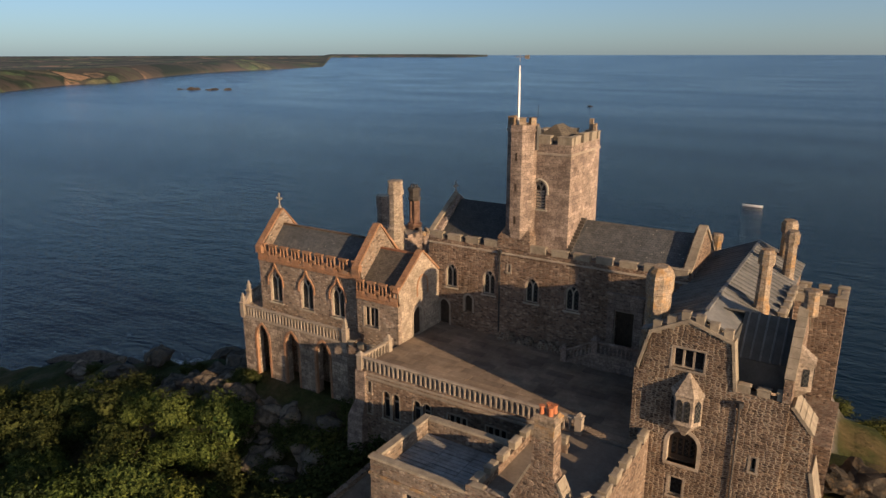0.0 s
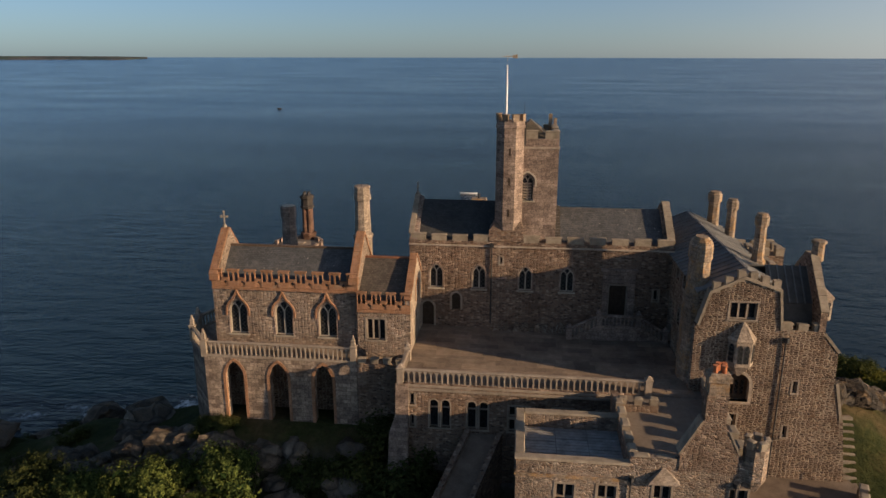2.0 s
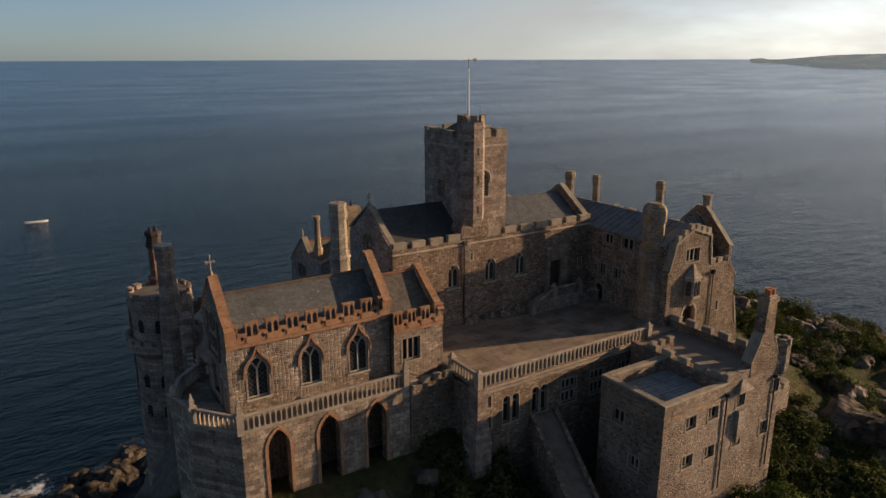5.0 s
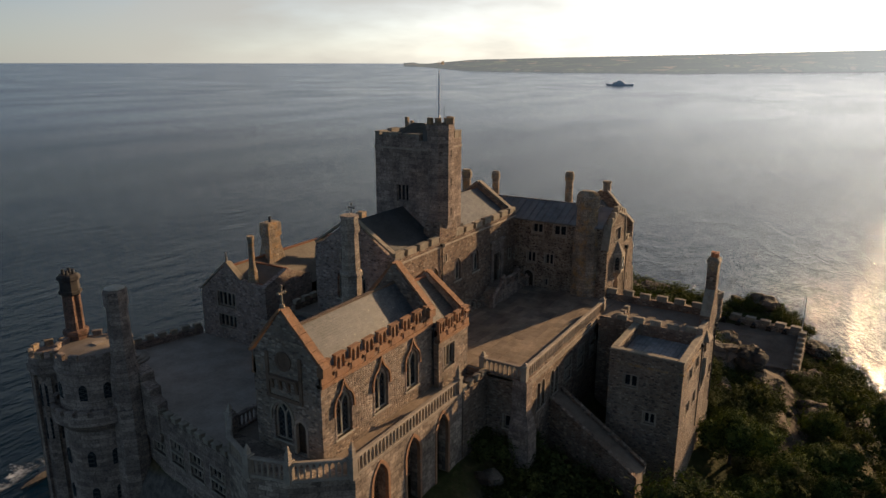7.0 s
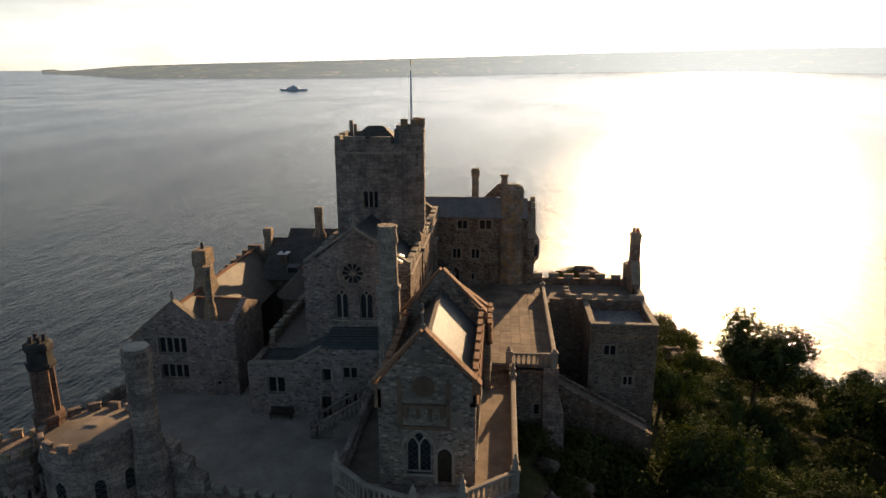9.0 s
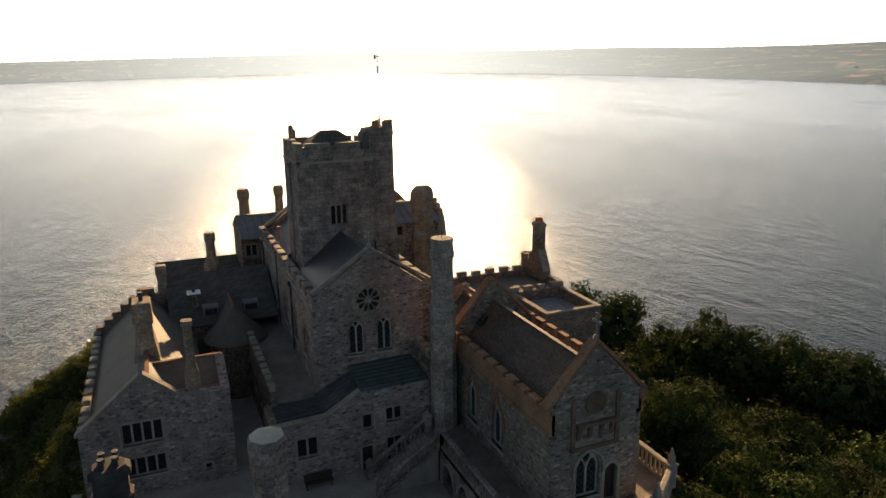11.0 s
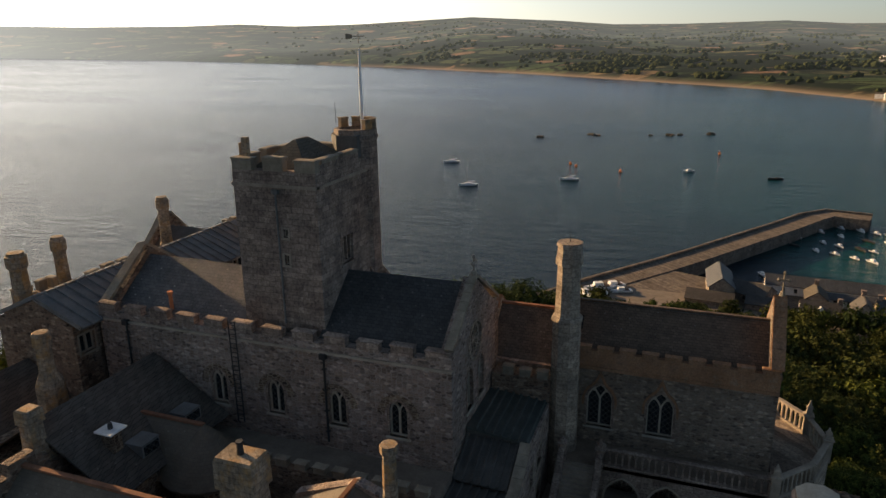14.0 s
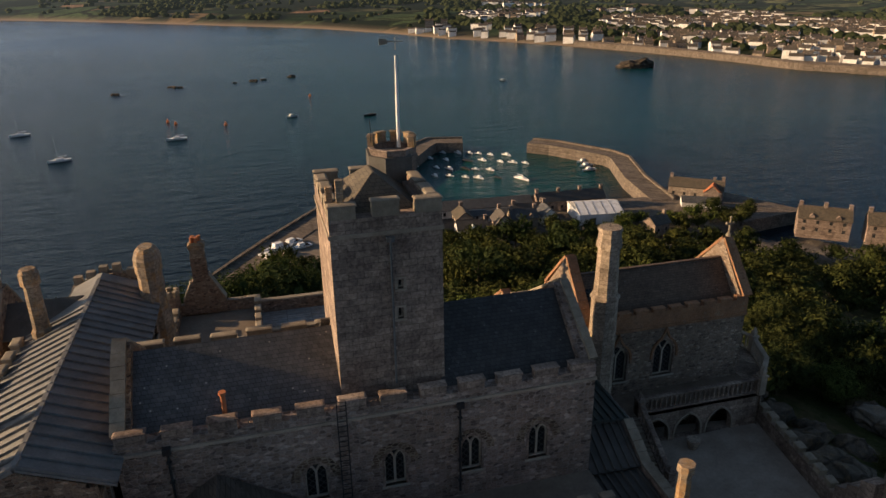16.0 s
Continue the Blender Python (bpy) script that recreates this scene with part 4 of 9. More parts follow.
# Mainland: by bearing (degrees from +x, counter-clockwise), distance of the shore and height of the skyline.
BAY = [(-148, 700, 90), (-139, 640, 90), (-133, 650, 95), (-125, 720, 100), (-115, 810, 104), (-106, 900, 124), (-99, 1040, 132), (-95, 1130, 156), (-88, 1260, 148), (-83, 1380, 152), (-79, 1500, 180), (-75, 1630, 198), (-72, 1720, 212), (-68, 1880, 196), (-63, 2080, 176), (-58, 2330, 168), (-54, 2550, 184), (-50, 2760, 174), (-43, 3150, 172),
       (-37, 3500, 182), (-30, 3850, 176), (-20, 4100, 178), (-8, 4200, 162), (4, 3800, 140), (12, 3500, 124), (22, 3550, 106), (29, 3700, 90), (32.5, 4250, 64), (34.6, 4500, 54)]
CAPE = [(119, 4650, 54), (121, 4500, 57), (124, 4550, 59), (128, 4550, 59), (131.5, 4550, 59), (132.2, 3250, 54), (134.5, 3100, 66), (137, 2950, 88), (139, 2880, 94), (141.5, 2700, 84), (144, 2475, 82), (148, 2050, 84), (151, 2000, 85), (156, 1700, 85), (166, 1600, 85)]


def between(rows, a, k):
    for p, q in zip(rows, rows[1:]):
        if p[0] <= a <= q[0]:
            f = (a - p[0]) / (q[0] - p[0])
            return p[k] + (q[k] - p[k]) * f
    return rows[-1][k]


def land_height(rows, a, d):
    near, top = between(rows, a, 1), between(rows, a, 2)
    x, y = d * math.cos(radians(a)), d * math.sin(radians(a))
    k = max(0.0, min(1.0, (d - near) / max(60, 4850 - near)))
    swell = noise.fractal((x * 0.0009, y * 0.0009, 7.0), 1.2, 2.0, 3)
    swell *= 1 - k ** 4
    rise = 7 * min(1, (d - near) / 60) * (1 - k) + (top - lift(4850)) * (k ** 0.75) * (1 + 0.22 * swell) + 16 * swell * min(1, k * 5)
    base = lift(d)
    if rows is CAPE and near < 4000 and d > near:          # the near headland: a low cliff-edged hill that falls away behind
        return base + max(1.0, (top - 50) * min(1.0, (d - near) / 220) ** 0.6 * (1 - k) ** 2 * (1 + 0.5 * swell))
    return base - 2 if d <= near else base + max(1.0, rise) if top > 60 else base + max(1.0, (top - 50) * min(1, (d - near) / 60))


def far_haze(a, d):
    """Sea haze painted as glow on the far shore, thickest towards the sun."""
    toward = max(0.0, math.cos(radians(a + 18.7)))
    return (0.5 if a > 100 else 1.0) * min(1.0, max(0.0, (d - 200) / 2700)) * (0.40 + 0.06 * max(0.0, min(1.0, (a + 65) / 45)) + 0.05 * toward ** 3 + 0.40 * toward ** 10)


def build_land(name, rows, step, label, mat=None):
    bm = bmesh.new()
    layer = bm.loops.layers.color.new("shore")
    shade, lines = {}, []
    a = rows[0][0]
    while a <= rows[-1][0] + 1e-6:
        near = between(rows, a, 1)
        line = []
        for i in range(46):
            k = i / 45
            d = near - 15 + (4865 - near) * k ** 1.7 if i else near - 15
            z = land_height(rows, a, d)
            v = bm.verts.new((CENTRE.x + d * math.cos(radians(a)), CENTRE.y + d * math.sin(radians(a)), z))
            beach = max(0.0, 1 - (d - near) / 42) if -118 < a < -60 else 0.35 * max(0.0, 1 - (d - near) / 20)
            # Red: beach. Green: strength of the painted haze glow.
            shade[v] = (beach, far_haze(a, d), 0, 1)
            line.append(v)
        lines.append(line)
        a += step
    for p, q in zip(lines, lines[1:]):
        for i in range(45):
            f = bm.faces.new((p[i], p[i + 1], q[i + 1], q[i]))
            f.smooth = True
            for lp in f.loops:
                lp[layer] = shade[lp.vert]
    me = bpy.data.meshes.new(name)
    bm.to_mesh(me)
    bm.free()
    me.materials.append(mat or FIELDS)
    tagged(new(name, me), label, "coast", kind="structure")


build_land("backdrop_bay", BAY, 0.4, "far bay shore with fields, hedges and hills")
build_land("backdrop_cape", CAPE, 0.25, "far low headland of cliffs and farmland", FIELDS_BROWNED)

# ---------------------------------------------------------------- the church
church = thing("church", (-24.5, 61.4, 50), "grey granite church with battlements and steep slate roofs", "church")
N, S, EAST, WEST = facing("-y", 56.7), facing("+y", 66.1), facing("-x", -37.15), facing("+x", -11.8)
holes = [window(church, N, "gothic", u, 57.55, 0.66, 2.45, hood=False) for u in (-34.5, -30.25, -25.72, -21.7)]
holes.append(door(church, N, -35.33, 53.5, 0.62, 2.65))
holes.append(door(church, N, -32.5, 55.3, 0.48, 1.8))
holes.append(door(church, N, -16.8, 55.0, 0.8, 3.4, "dark panelled oak church door", arch=False))
holes.append(window(church, N, "slit", -13.2, 57.0, 0.22, 1.1, hood=False))
holes.append(window(church, N, "slit", -28.1, 60.2, 0.11, 0.7, hood=False))
part("wall", panel(bmesh.new(), N, rect(-37.15, -11.8, 49, 62.4), holes, 0.8), RUBBLE, church, "rubble granite north wall")
holes = [window(church, S, "gothic", u, 57.0, 0.6, 2.4, hood=False) for u in (-21.2, -25.45, -29.8, -33.8)]
part("wall", panel(bmesh.new(), S, rect(-37.15, -11.8, 49, 62.3), holes, 0.8), COURSED, church, "coursed granite south wall")
holes = [window(church, EAST, "gothic", u, 57.75, 0.58, 2.75, hood=False) for u in (62.85, 60.65)]
rose = [(61.8 + 1.12 * math.cos(2 * math.pi * i / 20), 61.95 + 1.12 * math.sin(2 * math.pi * i / 20)) for i in range(20)]
part("wall", panel(bmesh.new(), EAST, [(57.5, 49), (65.3, 49), (65.3, 62.3), (66.1, 62.3), (66.1, 62.6), (65.4, 62.9), (61.6, 65.85), (57.5, 62.9), (56.7, 62.6), (56.7, 62.4), (57.5, 62.4)], holes + [rose], 0.8), COURSED, church, "granite east gable wall")
part("wall", panel(bmesh.new(), WEST, [(57.5, 49), (65.3, 49), (65.3, 62.7), (61.6, 65.6), (57.5, 62.7)], (), 0.8), RUBBLE, church, "granite west gable wall")
for u in (-21.2, -25.45, -29.8, -33.8):
    arc = [(u + 1.12 * math.cos(a), 58.35 + 1.2 * math.sin(a)) for a in [math.pi * k / 12 for k in range(13)]]
    part("relieving_arch", band(bmesh.new(), S, arc, 0.46, 0.025, 0.1), RUBBLE_DARK, church, "dark rough relieving arch")
wheel = bmesh.new()
petals = [[(61.8 + r * math.cos(a + s * w), 61.95 + r * math.sin(a + s * w)) for r, s, w in ((0.30, -1, 0.16), (0.62, -1, 0.25), (0.86, -1, 0.22), (0.95, 0, 0), (0.86, 1, 0.22), (0.62, 1, 0.25), (0.30, 1, 0.16))] for a in [2 * math.pi * i / 10 for i in range(10)]]
panel(wheel, EAST, [(61.8 + 1.14 * math.cos(2 * math.pi * i / 24), 61.95 + 1.14 * math.sin(2 * math.pi * i / 24)) for i in range(24)], petals, 0.16, -0.12)
band(wheel, EAST, [(61.8 + 1.22 * math.cos(2 * math.pi * i / 24), 61.95 + 1.22 * math.sin(2 * math.pi * i / 24)) for i in range(25)], 0.2, 0.06, 0.16)
rose_window = part("rose_window", wheel, ASHLAR_PALE, church, "round stone rose window with ten petals")
part("pane", panel(bmesh.new(), EAST, [(61.8 + 1.1 * math.cos(2 * math.pi * i / 20), 61.95 + 1.1 * math.sin(2 * math.pi * i / 20)) for i in range(20)], (), 0.03, -0.34), GLASS, rose_window)
bm = raked(bmesh.new(), EAST, [(56.9, 62.95), (61.6, 65.9)])
raked(bm, EAST, [(66.0, 62.95), (61.6, 65.9)])
parts("coping_stone", bm, COPING, church)
bm = raked(bmesh.new(), WEST, [(57.2, 62.6), (61.6, 65.65)], 0.7, 0.22, 0.1)
raked(bm, WEST, [(65.7, 62.6), (61.6, 65.65)], 0.7, 0.22, 0.1)
parts("coping_stone", bm, COPING, church)


def cross(parent, x, y, z, high, along_y=False, mat=None):
    """A foliated stone cross on a small base."""
    bm = lathe(bmesh.new(), x, y, [(z, 0.2), (z + 0.25, 0.17), (z + 0.3, 0.08), (z + high, 0.06)], 6)
    w, t = 0.3, 0.06
    for h in (z + high * 0.72,):
        box(bm, *((x - t, x + t, y - w, y + w) if along_y else (x - w, x + w, y - t, y + t)), h - 0.06, h + 0.06)
    for s in (-1, 1):
        q = (x, y + s * w) if along_y else (x + s * w, y)
        lathe(bm, *q, [(z + high * 0.72 - 0.12, 0.05), (z + high * 0.72, 0.12), (z + high * 0.72 + 0.12, 0.05)], 6)
    lathe(bm, x, y, [(z + high - 0.05, 0.06), (z + high + 0.06, 0.12), (z + high + 0.18, 0.04)], 6)
    part("cross", bm, mat or DRESSED, parent)


cross(church, -37.0, 61.6, 66.0, 1.1, True)
part("roof", gable_roof(bmesh.new(), "x", -36.6, -28.4, 57.4, 65.4, 62.3, 61.6, 65.5), SLATE_BLUE, church, "dark blue-grey slate chancel roof")
part("roof", gable_roof(bmesh.new(), "x", -23.0, -12.3, 57.4, 65.4, 62.2, 61.6, 65.0), SLATE_GREY, church, "grey lichened slate nave roof")
part("gutter", boxes((-36.4, -12.3, 57.45, 57.75, 61.9, 62.2), (-36.4, -12.3, 65.05, 65.35, 61.9, 62.2)), LEAD, church)
bm = bmesh.new()
for i in range(12):
    k = i / 12
    box(bm, -23.0, -22.45, 57.6 + 3.8 * k, 57.75 + 3.8 * k, 62.5 + 2.7 * k, 62.75 + 2.7 * k)
box(bm, -23.02, -22.95, 57.5, 61.6, 62.3, 62.5)
parts("roof_step", bm, SLATE, church)
bm = bmesh.new()
coping_line(bm, (-37.2, 56.72, 61.9), (-11.8, 56.72, 61.9), 0.35, 0.14)
coping_line(bm, (-37.2, 66.08, 61.7), (-11.8, 66.08, 61.7), 0.35, 0.14)
part("string_course", bm, DRESSED, church)
for a, b in (((-37.0, 56.95, 62.4), (-29.4, 56.95, 62.4)), ((-26.0, 56.95, 62.4), (-11.9, 56.95, 62.4))):
    merlons(church, a, b, 1.45, 0.6, 0.64, 0.5)
merlons(church, (-37.0, 65.85, 62.3), (-11.9, 65.85, 62.3), 1.45, 0.75, 0.62, 0.5, ASHLAR)
# portal and its frame
bm = bmesh.new()
panel(bm, N, [(-18.3, 53.6), (-17.7, 53.6), (-17.7, 58.6), (-15.9, 58.6), (-15.9, 53.6), (-15.2, 53.6), (-15.2, 60.0), (-18.3, 60.0)], (), 0.3, 0.22)
box(bm, -18.5, -15.0, 56.3, 56.72, 59.85, 60.1)
part("portal", bm, ASHLAR, church, "heavy square granite portal surround")
# rain pipes and a ladder
for face, u, v0, v1 in ((N, -29.05, 54, 61.9), (S, -29.1, 55.8, 61.4), (S, -14.2, 57, 61.6)):
    bm = bmesh.new()
    p = face.at(u, v0, 0.12)
    lathe(bm, p.x, p.y, [(v0, 0.07), (v1, 0.07)], 6)
    q = face.at(u, v1, 0.16)
    box(bm, q.x - 0.2, q.x + 0.2, q.y - 0.16, q.y + 0.16, v1, v1 + 0.35)
    for k in range(4):
        z = v0 + (v1 - v0) * (k + 0.5) / 4
        box(bm, p.x - 0.12, p.x + 0.12, p.y - 0.1, p.y + 0.1, z, z + 0.07)
    part("rain_pipe", bm, IRON, church, "cast-iron rain pipe with hopper")
bm = bmesh.new()
for s in (-0.24, 0.24):
    box(bm, -22.75 + s - 0.03, -22.75 + s + 0.03, 66.25, 66.3, 56, 63)
for k in range(22):
    box(bm, -22.99, -22.51, 66.26, 66.29, 56.2 + 0.31 * k, 56.24 + 0.31 * k)
part("ladder", bm, IRON, church, "thin iron wall ladder")
part("flue", lathe(bmesh.new(), -17.0, 64.9, [(62.3, 0.14), (63.6, 0.13), (63.65, 0.2), (63.8, 0.2)], 8), CLAY, church, "short clay flue")

for k in range(14):
    x = -28.6 + 0.72 * k
    boulder_bm = lathe(bmesh.new(), x, 56.45 + 0.12 * math.sin(3 * k), [(53.4, 0.62), (53.75 + 0.25 * math.sin(2.2 * k), 0.5), (54.05 + 0.35 * math.sin(2.2 * k), 0.2)], 7, 0.8 * k)
    part("rock_footing", boulder_bm, RUBBLE_DARK, church)

# double stair before the portal
stair = thing("entrance_stair", (-16.8, 55.6, 53.5), "granite double stair with pointed balustrade before the portal", "stairs")
bm = boxes((-18.6, -15.0, 54.7, 56.7, 53.4, 55.0))
part("landing", bm, ASHLAR, stair)
step_me = mesh_of("step", boxes((-0.19, 0.19, -1.0, 1.0, -0.09, 0.09)), DRESSED)
for i in range(8):
    for s, x in ((-1, -18.6), (1, -15.0)):
        piece("step", step_me, stair, (x + s * (0.18 + 0.34 * i), 55.7, 54.82 - 0.185 * i))
for s, x in ((-1, -18.6), (1, -15.0)):
    bm = hull(bmesh.new(), [[(x, y, 53.4), (x + s * 2.8, y, 53.4), (x + s * 2.8, y, 53.5), (x, y, 54.75)] for y in (54.75, 56.65)])
    part("stair_side", bm, ASHLAR, stair)
balustrade(stair, (-18.6, 54.75, 55.0), (-15.0, 54.75, 55.0), 1.1, 0.36, ASHLAR)
balustrade(stair, (-21.4, 54.75, 53.5), (-18.6, 54.75, 55.0), 1.1, 0.36, ASHLAR, (True, False))
balustrade(stair, (-15.0, 54.75, 55.0), (-12.4, 54.75, 53.5), 1.1, 0.36, ASHLAR, (False, True))

# ---------------------------------------------------------------- the tower
tower = thing("church_tower", (-25.7, 61.4, 62), "tall square granite church tower with battlements and a stair turret", "tower")
TX0, TX1, TY0, TY1, TZ = -28.6, -22.95, 57.95, 64.95, 72.25
f = facing("-y", TY0)
h = [window(tower, f, "gothic", -25.8, 66.3, 0.58, 2.6, "louvred belfry window")]
part("wall", panel(bmesh.new(), f, rect(TX0, TX1, 58, TZ), h, 0.8), ASHLAR, tower)
bm = bmesh.new()
for i in range(6):
    hull(bm, [[(u, TY0 + 0.10, 66.5 + 0.27 * i), (u, TY0 + 0.26, 66.62 + 0.27 * i), (u, TY0 + 0.27, 66.67 + 0.27 * i), (u, TY0 + 0.11, 66.55 + 0.27 * i)] for u in (-26.2, -25.4)])
parts("louvre", bm, DRESSED, tower)
f = facing("+y", TY1)
h = [window(tower, f, "slit", -26.35, 68.3, 0.14, 0.5, hood=False), window(tower, f, "slit", -26.3, 66.6, 0.14, 0.6, hood=False)]
part("wall", panel(bmesh.new(), f, rect(TX0, TX1, 58, TZ), h, 0.8), ASHLAR, tower)
f = facing("-x", TX0)
h = [window(tower, f, "louvred", 61.6, 66.0, 0.72, 1.75, "narrow three-light louvred window", ASHLAR, hood=False)]
part("wall", panel(bmesh.new(), f, rect(TY0 + 0.8, TY1 - 0.8, 58, TZ), h, 0.8), ASHLAR, tower)
f = facing("+x", TX1)
h = []
part("wall", panel(bmesh.new(), f, rect(TY0 + 0.8, TY1 - 0.8, 58, TZ), h, 0.8), ASHLAR, tower)
part("string_course", boxes((TX0 - 0.08, TX1 + 0.08, TY0 - 0.08, TY0 + 0.3, 71.3, 71.5), (TX0 - 0.08, TX1 + 0.08, TY1 - 0.3, TY1 + 0.08, 71.3, 71.5), (TX0 - 0.08, TX0 + 0.3, TY0, TY1, 71.302, 71.498), (TX1 - 0.3, TX1 + 0.08, TY0, TY1, 71.302, 71.498)), DRESSED, tower)
merlons(tower, (TX0 + 2.3, TY0 + 0.3, TZ), (TX1, TY0 + 0.3, TZ), 1.2, 0.7, 0.8, 0.55)
merlons(tower, (TX0, TY1 - 0.3, TZ), (TX1, TY1 - 0.3, TZ), 1.3, 0.8, 0.8, 0.55)
part("parapet", boxes((TX0, TX0 + 0.6, TY0 + 1.6, TY1 - 0.6, TZ - 0.02, TZ + 0.42)), ASHLAR, tower, "worn parapet with low merlons")
merlons(tower, (TX0 + 0.3, TY0 + 1.6, TZ + 0.42), (TX0 + 0.3, TY1 - 0.9, TZ + 0.42), 1.5, 0.6, 0.28, 0.55)
merlons(tower, (TX1 - 0.3, TY0 + 0.9, TZ), (TX1 - 0.3, TY1 - 0.9, TZ), 1.2, 0.7, 0.8, 0.55)
part("pinnacle", boxes((TX1 - 0.85, TX1 - 0.5, TY1 - 0.8, TY1 - 0.45, TZ, 74.1), (TX1 - 0.35, TX1 - 0.05, TY1 - 1.1, TY1 - 0.8, TZ, 73.7)), ASHLAR_LICHEN, tower, "broken corner stones on the tower")
mid = ((TX0 + TX1) / 2 + 0.1, (TY0 + TY1) / 2)
bm = bmesh.new()
hull(bm, [[(mid[0] + sx * wx, mid[1] + sy * wy, z) for sx, sy in ((-1, -1), (1, -1), (1, 1), (-1, 1))] for z, wx, wy in ((71.9, 2.15, 2.9), (72.0, 2.15, 2.9), (73.75, 0.06, 0.75))])
part("roof", bm, SLATE_BROWN, tower, "low hipped slate cap inside the battlements")
part("deck", boxes((TX0 + 0.7, TX1 - 0.7, TY0 + 0.7, TY1 - 0.7, 71.7, 71.88)), LEAD, tower)
UX, UY = -27.55, 57.75
turret = part("turret", lathe(bmesh.new(), UX, UY, [(62.6, 1.02), (63.0, 1.02), (64.4, 1.40), (73.3, 1.40), (73.35, 1.5), (73.55, 1.5), (73.6, 1.42), (73.98, 1.42), (73.98, 1.12), (73.1, 1.08)], 8), ASHLAR, tower, "slender octagonal stair turret")
me = merlon_mesh(0.60, 0.34, 0.66, ASHLAR_LICHEN, 0.06)
for i in range(8):
    a = 2 * math.pi * i / 8 + math.pi / 8
    if math.cos(a - radians(70)) > 0.6:          # open towards the tower roof
        continue
    piece("merlon", me, turret, (UX + 1.2 * math.cos(a), UY + 1.2 * math.sin(a), 73.96), a + math.pi / 2)
for k, z in enumerate((65.0, 68.0, 70.8)):
    ff = facing("-y", UY - 1.31)
    # No opening: a dark panel whose colour stands for the slit's inner shade.
    part("slit", panel(bmesh.new(), ff, rect(UX - 0.1, UX + 0.1, z, z + 0.7), (), 0.05, 0.01), OAK, turret)
bm = hull(bmesh.new(), [[(UX + dx, UY + dy, z + (0.25 if dy < 0.3 and z > 73 else 0.0)) for dx, dy in ((1.47, -0.25), (1.47, 0.62), (0.66, 1.47), (-0.85, 1.47), (-0.85, 0.2))] for z in (71.7, 73.62)])
part("stair_head", bm, LEAD_DARK, turret, "dark lead-clad stair head")
# stone base of the turret, where it leaves the wall
bm = hull(bmesh.new(), [[(x0, y0, z), (x1, y0, z), (x1, 58.6, z), (x0, 58.6, z)] for z, x0, x1, y0 in ((62.5, -29.35, -26.05, 56.66), (63.5, -29.35, -26.05, 56.66), (64.1, -29.0, -26.2, 56.9), (65.2, -28.3, -26.8, 57.3))])
part("turret_base", bm, RUBBLE, tower)
part("rain_pipe", lathe(bmesh.new(), -25.9, TY1 + 0.1, [(62.8, 0.06), (70.9, 0.06), (70.95, 0.22), (71.2, 0.25)], 6), LEAD, tower, "lead rain pipe with hopper")
flag = thing("flagpole", (UX, UY, 73.9), "white painted flagpole with a weather vane", "flagpole")
part("pole", lathe(bmesh.new(), UX - 0.45, UY - 0.15, [(73.6, 0.11), (76.5, 0.10), (79.0, 0.06)], 10), WHITE, flag)
bm = lathe(bmesh.new(), UX - 0.45, UY - 0.15, [(79.3, 0.02), (79.95, 0.02)], 6)
box(bm, UX - 0.9, UX + 0.0, UY - 0.17, UY - 0.13, 79.72, 79.77)
hull(bm, [[(UX, UY - 0.15 + s, 79.62), (UX + 0.45, UY - 0.15 + s, 79.56), (UX + 0.45, UY - 0.15 + s, 79.92), (UX, UY - 0.15 + s, 79.86)] for s in (-0.02, 0.02)])
part("vane", bm, COPING, flag)
part("aerial", lathe(bmesh.new(), UX + 1.25, UY + 0.3, [(74.3, 0.025), (75.6, 0.02)], 5), IRON, flag, "thin whip aerial")

# ---------------------------------------------------------------- the chapel
chapel = thing("chapel", (-47.7, 53.4, 53.3), "gothic rubble chapel with orange lichened pierced parapet", "chapel")
CX0, CX1, CY0, CY1 = -54.8, -40.95, 50.35, 56.5
f = facing("-y", CY0)
h = [window(chapel, f, "gothic", u, 54.4, 0.86, 3.4, hood="ogee", hood_mat=ORANGE) for u in (-52.5, -48.1, -43.9)]
part("wall", panel(bmesh.new(), f, rect(CX0, CX1, 46, 59.1), h, 0.7), RUBBLE_PALE, chapel)
f = facing("+y", CY1)
h = [window(chapel, f, "gothic", u, 54.3, 0.85, 3.1, hood="ogee", hood_mat=ORANGE) for u in (-48.05, -44.15)]
part("wall", panel(bmesh.new(), f, rect(CX0, CX1, 46, 59.1), h, 0.7), RUBBLE_PALE, chapel)
AP = (53.62, 63.75)
f = facing("-x", CX0)
h = [window(chapel, f, "gothic", 53.95, 54.0, 0.82, 2.95, hood=True, hood_mat=COPING), door(chapel, f, 52.3, 53.3, 0.5, 2.6)]
part("wall", panel(bmesh.new(), f, [(51.05, 46), (55.8, 46), (55.8, 59.1), (56.5, 59.1), (56.5, 60.2), AP, (50.35, 60.2), (50.35, 59.1), (51.05, 59.1)], h, 0.7), RUBBLE_PALE, chapel)
bm = bmesh.new()
box(bm, CX0 - 0.30, CX0, 52.3, 54.9, 58.75, 58.95)
for k in range(4):          # corbels under the shelf
    y = 52.45 + 0.76 * k
    hull(bm, [[(CX0 - d, y - 0.12, z), (CX0 + 0.02, y - 0.12, z), (CX0 + 0.02, y + 0.12, z), (CX0 - d, y + 0.12, z)] for z, d in ((57.9, 0.06), (58.4, 0.18), (58.76, 0.28))])
for y in (51.95, 54.98):
    box(bm, CX0 - 0.12, CX0 + 0.02, y, y + 0.26, 57.4, 60.6)
box(bm, CX0 - 0.16, CX0 + 0.02, 51.95, 55.24, 57.2, 57.42)
